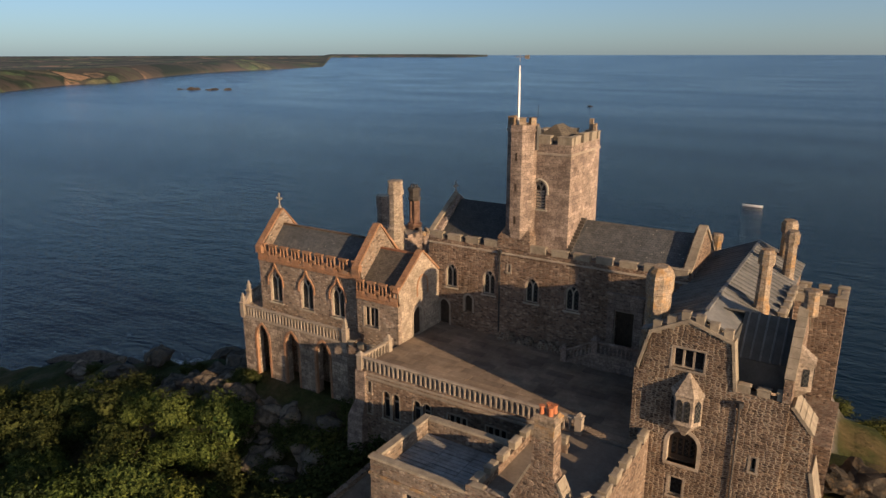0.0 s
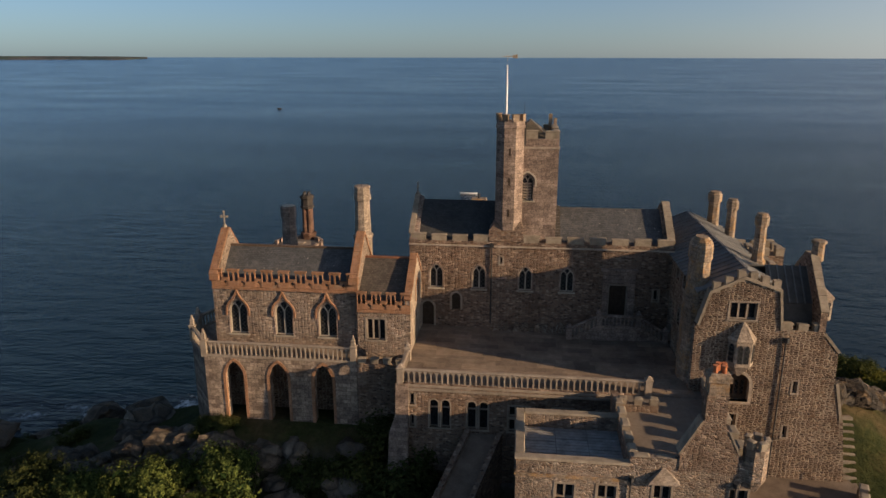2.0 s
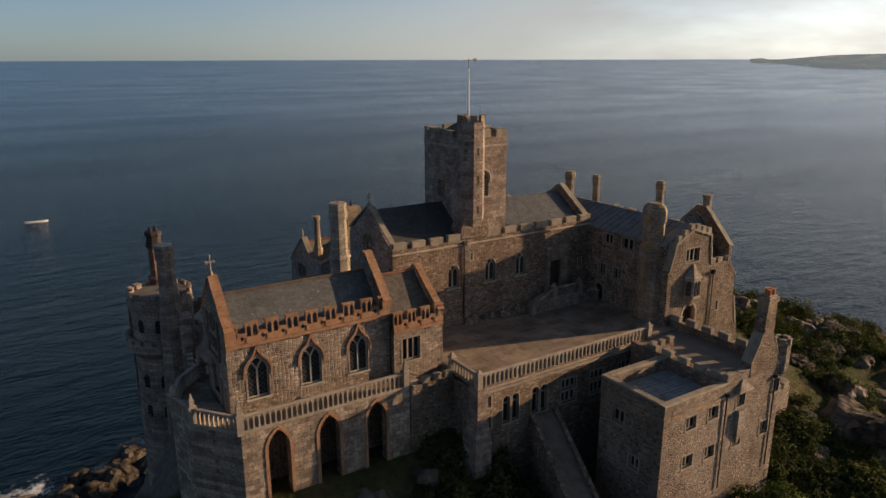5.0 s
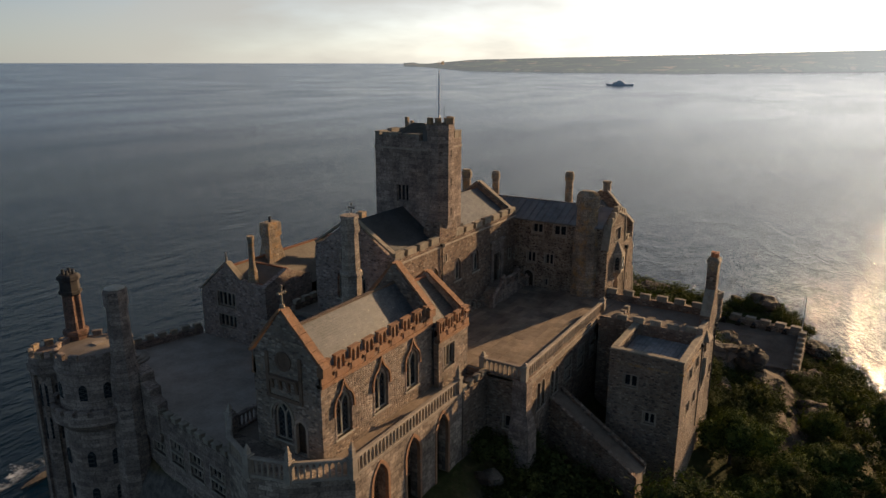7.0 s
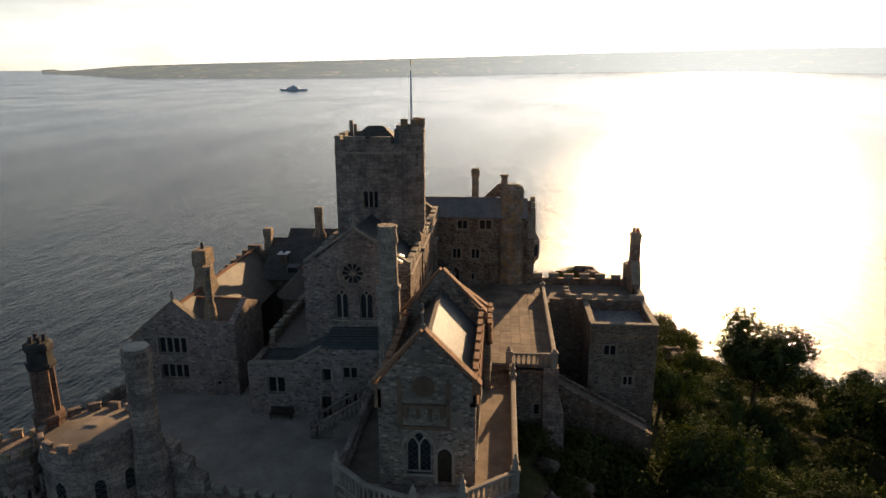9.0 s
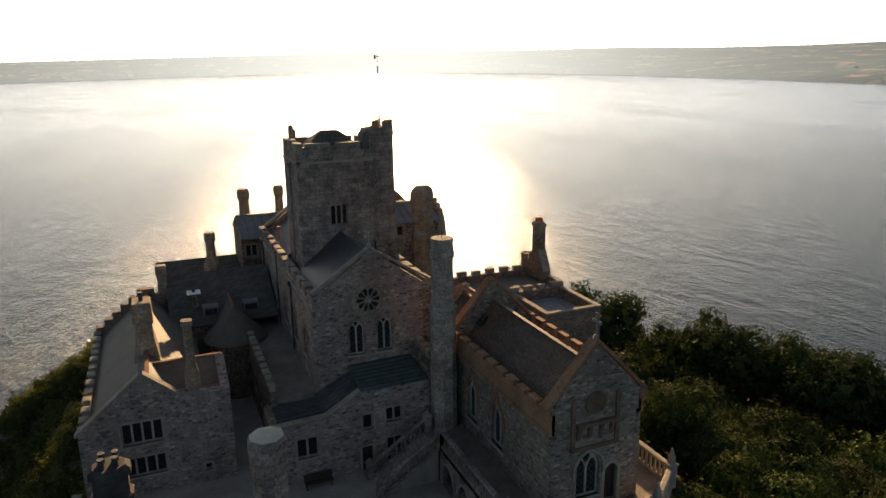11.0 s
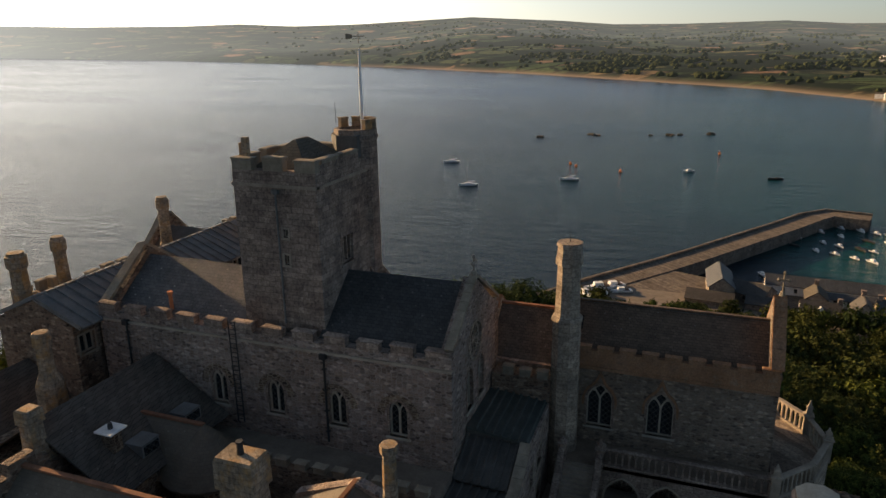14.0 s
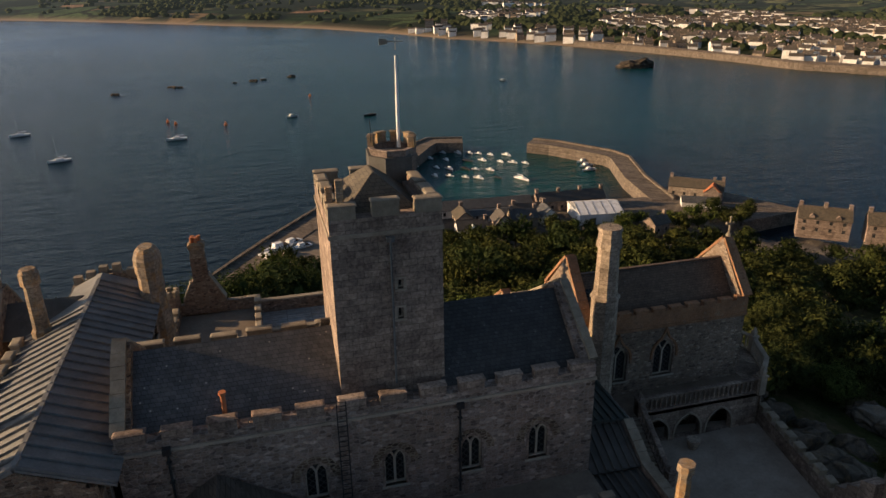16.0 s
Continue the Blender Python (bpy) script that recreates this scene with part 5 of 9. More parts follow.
parts("niche", bm, BROWNSTONE, chapel, "weathered stone shelf on corbels between pilasters")
bm = band(bmesh.new(), f, [(53.6 + 0.62 * math.cos(2 * math.pi * k / 16), 60.1 + 0.62 * math.sin(2 * math.pi * k / 16)) for k in range(17)], 0.2, 0.1, 0.14)
panel(bm, f, [(53.6 + 0.55 * math.cos(2 * math.pi * k / 16), 60.1 + 0.55 * math.sin(2 * math.pi * k / 16)) for k in range(16)], (), 0.1, 0.04)
part("medallion", bm, BROWNSTONE, chapel, "round stone medallion ring")
f = facing("+x", CX1)
part("wall", panel(bmesh.new(), f, [(51.05, 46), (55.8, 46), (55.8, 59.1), (56.5, 59.1), (56.5, 60.2), AP, (50.35, 60.2), (50.35, 59.1), (51.05, 59.1)], (), 0.7), RUBBLE_PALE, chapel)
for side, x in (("-x", CX0), ("+x", CX1)):
    f = facing(side, x)
    bm = raked(bmesh.new(), f, [(50.1, 60.2), AP], 0.75, 0.2, 0.08)
    raked(bm, f, [(56.75, 60.2), AP], 0.75, 0.2, 0.08)
    box(bm, min(x, x + (0.7 if side == "-x" else -0.7)) - 0.08, max(x, x + (0.7 if side == "-x" else -0.7)) + 0.08, 50.0, 50.55, 59.7, 60.35)
    parts("coping_stone", bm, ORANGE, chapel)
for eave, mat, what in ((50.9, SLATE_GREY, "grey slate slope spotted with pale lichen"), (56.0, SLATE_RUST, "rusty lichened slate slope")):
    part("roof", slab(bmesh.new(), [(CX0 + 0.6, eave, 59.3), (CX1 - 0.6, eave, 59.3), (CX1 - 0.6, AP[0], 62.2), (CX0 + 0.6, AP[0], 62.2)], 0.14), mat, chapel, what)
part("ridge_tiles", boxes((CX0 + 0.65, CX1 - 0.65, AP[0] - 0.13, AP[0] + 0.13, 62.16, 62.3)), SLATE_RUST, chapel)
part("skylight", slab(bmesh.new(), [(-42.6, 54.5, 61.35), (-41.9, 54.5, 61.35), (-41.9, 55.1, 60.65), (-42.6, 55.1, 60.65)], 0.12, False), GLASS, chapel)
cross(chapel, CX0 + 0.22, AP[0], 63.9, 1.45, False, COPING)


def pierced_parapet(parent, a, b, z, pairs, out):
    """Tall two-light merlons and low diamond panels by turns along a wall top."""
    a, b = Vector(a), Vector(b)
    run = (b - a)
    turn = math.atan2(run.y, run.x)
    length = run.length
    pitch = length / (pairs + 0.62)
    wide, low = pitch * 0.62, pitch * 0.38
    f = Face((0, 0, 0), (1, 0, 0), (0, -1, 0))
    bm = bmesh.new()
    q = wide / 4
    panel(bm, f, rect(-wide / 2, wide / 2, 0, 1.5), [pointed(s * q, q * 0.7, 0.5, 1.15, 1.44, 3) for s in (-1, 1)], 0.22)
    box(bm, -wide / 2, wide / 2, -0.05, 0.0, 0.0, 0.5)
    box(bm, -wide / 2 - 0.05, wide / 2 + 0.05, -0.06, 0.3, 1.5, 1.62)
    tall = mesh_of("merlon", bm, ORANGE)
    bm = bmesh.new()
    panel(bm, f, rect(-low / 2, low / 2, 0, 0.72), [[(0, 0.2), (low * 0.28, 0.42), (0, 0.62), (-low * 0.28, 0.42)]], 0.22)
    box(bm, -low / 2, low / 2, -0.05, 0.28, 0.72, 0.82)
    lozenge = mesh_of("parapet_panel", bm, ORANGE)
    d = run.normalized()
    for i in range(pairs + 1):
        piece("merlon", tall, parent, a + d * (pitch * i + wide / 2) + Vector((0, 0, z)), turn)
        if i < pairs:
            piece("parapet_panel", lozenge, parent, a + d * (pitch * i + wide + low / 2) + Vector((0, 0, z)), turn)
    bm = bmesh.new()
    side = Vector((-d.y, d.x, 0))
    hull(bm, [[p + side * s + Vector((0, 0, z + h)) for s, h in ((-0.12, -0.28), (-0.12, -0.02), (0.4, -0.02), (0.4, -0.28))] for p in (a, b)])
    part("parapet_course", bm, ORANGE, parent)


pierced_parapet(chapel, (CX0, CY0 - 0.05, 0), (CX1, CY0 - 0.05, 0), 59.1, 8, -1)
part("parapet", panel(bmesh.new(), facing("+y", CY1 + 0.14), rect(CX0, CX1, 58.75, 59.85), (), 0.34), ORANGE, chapel, "lichened south parapet")
merlons(chapel, (CX0 + 0.1, CY1 - 0.03, 59.85), (CX1 - 0.1, CY1 - 0.03, 59.85), 0.95, 0.45, 0.34, 0.4, ORANGE)
part("parapet_course", boxes((CX0, CX1, CY1 - 0.2, CY1 + 0.26, 58.55, 58.75)), ORANGE, chapel)
for u in (CX1 + 0.1, ):
    part("rain_pipe", lathe(bmesh.new(), u, CY0 - 0.12, [(53.4, 0.07), (58.6, 0.07), (58.62, 0.2), (58.95, 0.2)], 6), IRON, chapel)

# porch block between chapel and church
porch = thing("porch_block", (-38.5, 53.2, 53.3), "small pale gabled porch block beside the church", "building")
PX0, PX1, PY0, PY1 = -40.9, -36.0, 49.7, 57.2
f = facing("-y", PY0)
h = [window(porch, f, "lights", -39.2, 54.6, 0.85, 2.05, hood=False)]
part("wall", panel(bmesh.new(), f, rect(PX0, PX1, 46, 57.6), h, 0.6), RUBBLE_PALE, porch)
f = facing("+x", PX1)
PAP = (53.75, 61.75)
h = [door(porch, f, 52.9, 53.5, 0.75, 2.9)]
part("wall", panel(bmesh.new(), f, [(PY0 + 0.6, 46), (PY1, 46), (PY1, 58.6), PAP, (PY0, 58.6), (PY0, 57.6), (PY0 + 0.6, 57.6)], h, 0.6), ASHLAR_PALE, porch, "pale coursed gable wall")
bm = bmesh.new()
band(bm, f, pointed(53.75, 0.9, 57.4, 58.3, 59.4)[1:] + [(52.85, 57.4)], 0.16, 0.06, 0.1)
part("blind_arch", bm, ORANGE, porch)
part("wall", panel(bmesh.new(), facing("+y", PY1), rect(PX0, PX1 - 0.61, 46, 58.6), (), 0.6), RUBBLE_PALE, porch)
part("roof", gable_roof(bmesh.new(), "x", PX0 - 0.02, PX1 - 0.5, PY0 + 0.5, PY1, 58.3, PAP[0], 61.35), SLATE, porch)
bm = raked(bmesh.new(), f, [(PY0 - 0.1, 58.6), PAP], 0.65, 0.18, 0.08)
raked(bm, f, [(PY1, 58.7), PAP], 0.65, 0.18, 0.08)
parts("coping_stone", bm, ORANGE, porch)
pierced_parapet(porch, (PX0, PY0 - 0.05, 0), (PX1, PY0 - 0.05, 0), 57.6, 3, -1)
part("ridge_tiles", boxes((PX0, PX1 - 0.6, PAP[0] - 0.14, PAP[0] + 0.14, 61.32, 61.48)), RIDGE, porch)

# tall octagonal chimney between chapel and church
chimney(thing("chimney_stack", (-42.0, 57.8, 53), "tall pale octagonal stone chimney stack", "chimney"), -42.0, 57.8, [(50.5, 1.0), (62.2, 0.92), (62.3, 1.02), (62.5, 1.02), (62.7, 0.82), (66.0, 0.72), (66.05, 0.86), (66.5, 0.86), (66.6, 0.8), (67.2, 0.74), (67.25, 0.84), (67.45, 0.8)], 8, ASHLAR_PALE, "tall octagonal stack")
part("lightning_rod", lathe(bmesh.new(), -42.0, 57.8, [(67.3, 0.03), (68.0, 0.02)], 5), IRON, bpy.data.objects["chimney_stack"])

# balcony on arches round the chapel
loggia = thing("arched_balcony", (-47.9, 48.6, 47), "stone balcony on pointed arches before the chapel", "balcony")
f = facing("-y", 47.6)
h = [pointed(u, 0.88, 44, 51.2, 52.75) for u in (-52.1, -47.95, -43.75)]
part("wall", panel(bmesh.new(), f, rect(-54.9, -40.6, 43.5, 53.15), [[(x, max(y, 43.6)) for x, y in q] for q in h], 0.9), BLOCKS, loggia, "arcade wall of squared blocks")
bm = bmesh.new()
for u in (-52.1, -47.95, -43.75):
    band(bm, f, pointed(u, 1.0, 46.5, 51.2, 52.95)[1:] + [(u - 1.0, 46.5)], 0.26, 0.06, 0.3)
part("arch_ring", bm, ORANGE, loggia, "orange dressed arch rings")
part("floor", boxes((-54.9, -40.6, 47.61, 50.35, 52.9, 53.2)), FLAGS, loggia)
part("wall", panel(bmesh.new(), facing("-y", 50.1), rect(-54.9, -40.6, 43, 52.9), (), 0.3), RUBBLE_DARK, loggia)
bm = hull(bmesh.new(), [[(-54.9, 47.6, z), (-57.7, 51.0, z), (-58.5, 53.9, z), (-57.3, 57.0, z), (-54.9, 59.5, z)] for z in (38, 53.2)])
part("wall", bm, BLOCKS, loggia, "canted stone corner of the balcony")
balustrade(loggia, (-54.9, 47.8, 53.25), (-40.9, 47.8, 53.25), 1.35, 0.42, DRESSED, (True, True), 0.9)
balustrade(loggia, (-57.5, 51.0, 53.25), (-54.95, 47.85, 53.25), 1.35, 0.42, DRESSED, (True, False), 0.9)
balustrade(loggia, (-58.3, 53.9, 53.25), (-57.5, 51.05, 53.25), 1.35, 0.42, DRESSED, (True, False), 0.6)
balustrade(loggia, (-57.1, 57.0, 53.25), (-58.3, 53.95, 53.25), 1.35, 0.42, DRESSED, (False, False), 0.6)
balustrade(loggia, (-54.9, 59.3, 53.25), (-57.1, 57.0, 53.25), 1.35, 0.42, DRESSED, (True, False), 0.6)
merlons(loggia, (-40.5, 47.8, 53.2), (-36.3, 47.8, 53.2), 0.6, 0.45, 0.55, 0.4)
part("wall", boxes((-40.55, -36.25, 47.5, 48.1, 44, 53.2), (-40.55, -36.25, 48.1, 49.65, 52.4, 52.7)), RUBBLE, loggia)

# ---------------------------------------------------------------- the terrace
terrace = thing("terrace", (-25, 50, 53.4), "wide flagged stone terrace above vaulted rooms", "terrace", kind="structure")
TF = 53.5
f = facing("-y", 43.9)
h = []
for u in (-35.0,):
    h += [window(terrace, f, "slit", u, 51.4, 0.18, 1.0, hood=False), window(terrace, f, "slit", u, 49.4, 0.18, 1.05, hood=False)]
for u in (-32.65, -29.45):
    for s in (-0.5, 0.5):
        h.append(window(terrace, f, "transom", u + s, 49.4, 0.36, 2.55, hood=False))
for u in (-26.0, -22.4, -18.8):
    h.append(window(terrace, f, "lights", u, 50.75, 0.85, 0.95, hood=False))
    h.append(window(terrace, f, "lights", u, 49.4, 0.85, 1.1, hood=False))
part("wall", panel(bmesh.new(), f, rect(-36.2, -15.4, 41, TF - 0.1), h, 0.7), RUBBLE, terrace)
part("wall", panel(bmesh.new(), facing("-x", -36.2), rect(43.9, 49.7, 41, TF - 0.1), [window(terrace, facing("-x", -36.2), "slit", 45.5, 48.5, 0.3, 1.2, hood=False)], 0.7), RUBBLE, terrace)
part("buttress", hull(bmesh.new(), [[(-36.3 - w, 43.7 - w, z), (-35.3, 43.7 - w, z), (-35.3, 45, z), (-36.3 - w, 45, z)] for z, w in ((41, 0.9), (49, 0.6), (50.5, 0.1), (53.3, 0.05))]), ASHLAR, terrace)
part("string_course", boxes((-36.35, -15.5, 43.72, 43.9, 52.75, 52.95)), DRESSED, terrace)
part("bed", boxes((-36.1, -11.9, 44.0, 56.7, TF - 0.4, TF - 0.06)), ASPHALT, terrace, "mortar bed under the flagstones")
balustrade(terrace, (-36.0, 44.05, TF - 0.35), (-15.7, 44.05, TF - 0.35), 1.45, 0.47, DRESSED, (True, True), 0.15)
balustrade(terrace, (-36.0, 44.1, TF - 0.35), (-36.0, 48.1, TF - 0.35), 1.45, 0.47, DRESSED, (False, True), 0.3)

# ---------------------------------------------------------------- the square block before the terrace
keep = thing("square_block", (-22.4, 36.3, 42), "square granite block with parapet and boarded flat roof", "building")
KX0, KX1, KY0, KY1, KZ = -26.2, -18.7, 32.9, 39.7, 53.75
f = facing("-y", KY0)
h = [window(keep, f, "lights", u, v, 0.6, 1.1, hood=False) for u, v in ((-22.87, 50.9), (-20.1, 51.0), (-22.87, 47.4), (-20.1, 47.4))]
part("wall", panel(bmesh.new(), f, rect(KX0, KX1, 36, KZ), h, 0.5), RUBBLE_PALE, keep)
f = facing("-x", KX0)
h = [window(keep, f, "lights", 37.6, 50.3, 0.62, 1.2, hood=False), window(keep, f, "lights", 35.6, 47.0, 0.5, 1.1, hood=False)]
part("wall", panel(bmesh.new(), f, rect(KY0 + 0.5, KY1 - 0.5, 36, KZ), h, 0.5), RUBBLE_PALE, keep)
part("wall", panel(bmesh.new(), facing("+y", KY1), rect(KX0, KX1, 36, KZ), (), 0.5), RUBBLE_PALE, keep)
part("string_course", boxes((KX0 - 0.1, KX1, KY0 - 0.1, KY0, 52.5, 52.7), (KX0 - 0.1, KX0, KY0, KY1, 52.5, 52.7)), ASHLAR_LICHEN, keep)
bm = bmesh.new()
for a, b in (((KX0 - 0.1, KY0 + 0.25, KZ), (KX1, KY0 + 0.25, KZ)), ((KX0 + 0.25, KY0 + 0.6, KZ), (KX0 + 0.25, KY1, KZ)), ((KX0 + 0.6, KY1 - 0.25, KZ), (KX1, KY1 - 0.25, KZ))):
    coping_line(bm, a, b, 0.7, 0.14)
parts("coping_stone", bm, COPING, keep)
roof = part("roof", boxes((KX0 + 0.4, KX1, KY0 + 0.4, KY1 - 0.4, 52.3, 52.6)), LEAD, keep)
plank = mesh_of("plank", boxes((-1.13, 1.13, -0.17, 0.17, 0, 0.05)), BOARDS)
for i in range(3):
    for j in range(14):
        piece("plank", plank, roof, (KX0 + 1.7 + 2.32 * i, KY0 + 0.85 + 0.4 * j, 52.6 + 0.01 * ((i * 5 + j * 3) % 4)))

annex = thing("chimney_block", (-14.7, 37, 42), "granite block with flat walk roof and gabled chimney", "building")
AX0, AX1, AY0, AY1, AZ = -18.7, -10.9, 32.9, 44.0, 53.2
f = facing("-y", AY0)
h = [window(annex, f, "lights", u, v, 0.55, 1.2, hood=False) for u, v in ((-16.5, 51.2), (-11.65, 51.2), (-16.5, 47.4), (-12.6, 47.4))]
part("wall", panel(bmesh.new(), f, rect(AX0, AX1, 34, 54.4), h, 0.6), RUBBLE_PALE, annex)
part("wall", panel(bmesh.new(), facing("+x", AX1), rect(AY0 + 0.6, AY1 + 1.2, 38, 54.1), (), 0.5), RUBBLE, annex)
part("wall", panel(bmesh.new(), facing("-x", AX0), rect(AY0 + 0.6, AY1 - 0.6, 38, 53.9), (), 0.5), RUBBLE, annex)
part("wall", panel(bmesh.new(), facing("+y", 41.6), rect(AX0 + 0.5, -15.4, 41, 53.9), (), 0.5), RUBBLE, annex)
part("deck", boxes((AX0 + 0.4, AX1 - 0.4, AY0 + 0.5, 44.0, AZ - 0.3, AZ + 0.1), (-15.4, AX1 - 0.4, 43.9, 45.1, AZ - 0.3, AZ + 0.2)), ASPHALT, annex, "worn pale walk roof")
merlons(annex, (AX1 - 0.25, AY0 + 1.5, 54.1), (AX1 - 0.25, 45.0, 54.1), 1.0, 0.8, 0.6, 0.5)
merlons(annex, (AX0 + 0.25, AY0 + 0.6, 53.9), (AX0 + 0.25, 41.5, 53.9), 1.0, 0.7, 0.55, 0.5)
merlons(annex, (AX0 + 0.3, 41.35, 53.9), (-15.5, 41.35, 53.9), 0.7, 0.6, 0.55, 0.5)
merlons(annex, (AX0 + 0.2, AY0 + 0.3, 53.9), (-16.0, AY0 + 0.3, 53.9), 0.7, 0.5, 0.55, 0.5)
f = facing("-y", AY0)
bm = bmesh.new()
panel(bm, f, [(-15.6, 53.6), (-11.9, 53.6), (-11.9, 54.9), (-12.75, 56.7), (-12.95, 57.0), (-12.95, 59.2), (-14.3, 59.2), (-14.3, 57.3), (-15.6, 54.8)], (), 1.0, 0.05)
stack = part("chimney", bm, RUBBLE, annex, "broad gabled chimney breast")
bm = raked(bmesh.new(), f, [(-11.9, 54.9), (-12.75, 56.7)], 1.02, 0.12, 0.07)
raked(bm, f, [(-15.6, 54.8), (-14.3, 57.3)], 1.02, 0.12, 0.07)
parts("coping_stone", bm, COPING, stack)
part("cap", hull(bmesh.new(), [[(-13.62 + s * w, 33.35 + d * (w - 0.1), z) for s, d in ((-1, -1), (1, -1), (1, 1), (-1, 1))] for z, w in ((59.15, 0.62), (60.0, 0.6), (60.05, 0.72), (60.4, 0.72), (60.5, 0.6), (60.6, 0.55))]), ASHLAR_LICHEN, stack)
for i, (dx, dy) in enumerate(((-0.28, -0.2), (0.25, -0.22), (-0.02, 0.22), (0.32, 0.2))):
    part("pot", lathe(bmesh.new(), -13.62 + dx, 33.35 + dy, [(60.55, 0.17), (61.0, 0.14), (61.02, 0.18), (61.1, 0.18)], 10), CLAY, stack)
part("turret", lathe(bmesh.new(), -10.75, 33.3, [(52.2, 0.3), (53.2, 0.78), (55.5, 0.78)], 8), RUBBLE_PALE, annex)
me = merlon_mesh(0.45, 0.3, 0.6, COPING, 0.08)
for i in range(5):
    a = 2 * math.pi * i / 5
    piece("merlon", me, annex, (-10.75 + 0.6 * math.cos(a), 33.3 + 0.6 * math.sin(a), 55.5), a + math.pi / 2)
bm = hull(bmesh.new(), [[(-16.5 - w, 32.92, z), (-16.5 - w, 32.9 - d, z), (-16.5 + w, 32.9 - d, z), (-16.5 + w, 32.92, z)] for z, w, d in ((47.5, 0.05, 0.05), (49.2, 0.5, 0.35), (50.9, 0.5, 0.35))])
bay = part("bay", bm, ASHLAR_PALE, annex, "pale stone corbel under a bay window")
part("hood", hull(bmesh.new(), [[(-16.5 - w, 32.92, z), (-16.5 - w, 32.9 - d, z), (-16.5 + w, 32.9 - d, z), (-16.5 + w, 32.92, z)] for z, w, d in ((52.7, 1.0, 0.55), (52.8, 1.0, 0.55), (53.7, 0.1, 0.05))]), ASHLAR_PALE, bay)
for u in (-18.6, -11.9):
    part("rain_pipe", lathe(bmesh.new(), u, AY0 - 0.12, [(44, 0.06), (52.6, 0.06), (52.65, 0.2), (53.0, 0.2)], 6), IRON, annex)

# ---------------------------------------------------------------- the west house: gabled front, long metal-roofed wing
house = thing("west_house", (-8, 54, 48), "tall rubble house with oriel window and ribbed metal roof", "house")
f = facing("-y", 45.0)
h = [window(house, f, "lights", -8.77, 59.8, 1.0, 1.4, "three-light mullioned window", hood=False), window(house, f, "slit", -4.1, 53.7, 0.16, 1.0, hood=False), window(house, f, "lights", -8.82, 50.1, 0.46, 1.45, hood=False), window(house, f, "slit", -4.4, 49.7, 0.16, 1.0, hood=False)]
h.append(rounded(-8.6, 1.0, 52.7, 54.2))
front = [(-12.3, 40), (-2.5, 40), (-2.5, 59.0), (-5.85, 59.0), (-6.3, 62.4), (-8.95, 63.3), (-11.2, 62.1), (-11.9, 59.2), (-12.3, 59.2)]
part("wall", panel(bmesh.new(), f, front, h, 0.8), RUBBLE_DARK, house, "dark rubble front with pale mortar")
part("window", panel(bmesh.new(), f, rounded(-8.6, 0.98, 52.72, 54.2), [rect(-9.4 + 0.42 * i, -9.1 + 0.42 * i, 53.1, 54.4) for i in range(4)], 0.15, -0.5), OAK, house, "oak screen in a round-arched recess")
bm = bmesh.new()
band(bm, f, rounded(-8.6, 1.12, 52.7, 54.2)[1:] + [(-9.72, 52.7)], 0.25, 0.05, 0.4)
panel(bm, f, rect(-9.8, -7.4, 52.5, 52.7), (), 0.5, 0.08)
part("arch_ring", bm, DRESSED, house)
part("pane", panel(bmesh.new(), f, rounded(-8.6, 0.95, 52.72, 54.2), (), 0.04, -0.68), GLASS, house)
bm = raked(bmesh.new(), f, [(-12.0, 59.2), (-11.25, 62.1)], 0.9, 0.2, 0.1)
raked(bm, f, [(-5.8, 59.0), (-6.25, 62.4)], 0.9, 0.2, 0.1)
parts("coping_stone", bm, COPING, house)
bm = bmesh.new()
for k in range(6):
    u = -11.0 + 0.9 * k
    v = 62.1 + (u + 11.2) / 2.25 * 1.2 if u < -8.95 else 63.3 - (u + 8.95) / 2.65 * 0.9
    panel(bm, f, rect(u - 0.25, u + 0.3, v - 0.25, v + 0.62), (), 0.5, 0.06)
band(bm, f, [(-11.3, 62.05), (-8.95, 63.25), (-6.2, 62.35)], 0.24, 0.12, 0.3)
parts("merlon", bm, COPING, house)
# oriel
oriel = bmesh.new()
rows = [(55.0, 0.15, 0.1), (55.7, 0.75, 0.5), (56.0, 1.05, 0.75), (58.05, 1.05, 0.75), (58.1, 1.12, 0.82), (58.25, 1.12, 0.82), (59.6, 0.1, 0.1)]
hull(oriel, [[(-8.6 - w, 45.02, z), (-8.6 - w * 0.55, 45.0 - d, z), (-8.6 + w * 0.55, 45.0 - d, z), (-8.6 + w, 45.02, z)] for z, w, d in rows])
ori = part("oriel", oriel, ASHLAR_PALE, house, "pale stone oriel with pointed roof")
for a, b in (((-8.6 - 0.5, 44.23), (-8.6 + 0.5, 44.23)), ((-8.6 + 0.64, 44.36), (-8.6 + 1.0, 44.9)), ((-8.6 - 1.0, 44.9), (-8.6 - 0.64, 44.36))):
    a, b = Vector((*a, 0)), Vector((*b, 0))
    d = (b - a)
    ff = Face(a, d, Vector((d.y, -d.x, 0)))
    L = d.length
    n = 2 if L > 0.8 else 1
    for i in range(n):
        c = L * (i + 0.5) / n
        part("pane", panel(bmesh.new(), ff, pointed(c, L / n / 2 - 0.07, 56.35, 57.5, 57.9, 3), (), 0.04, 0.03), GLASS, ori)
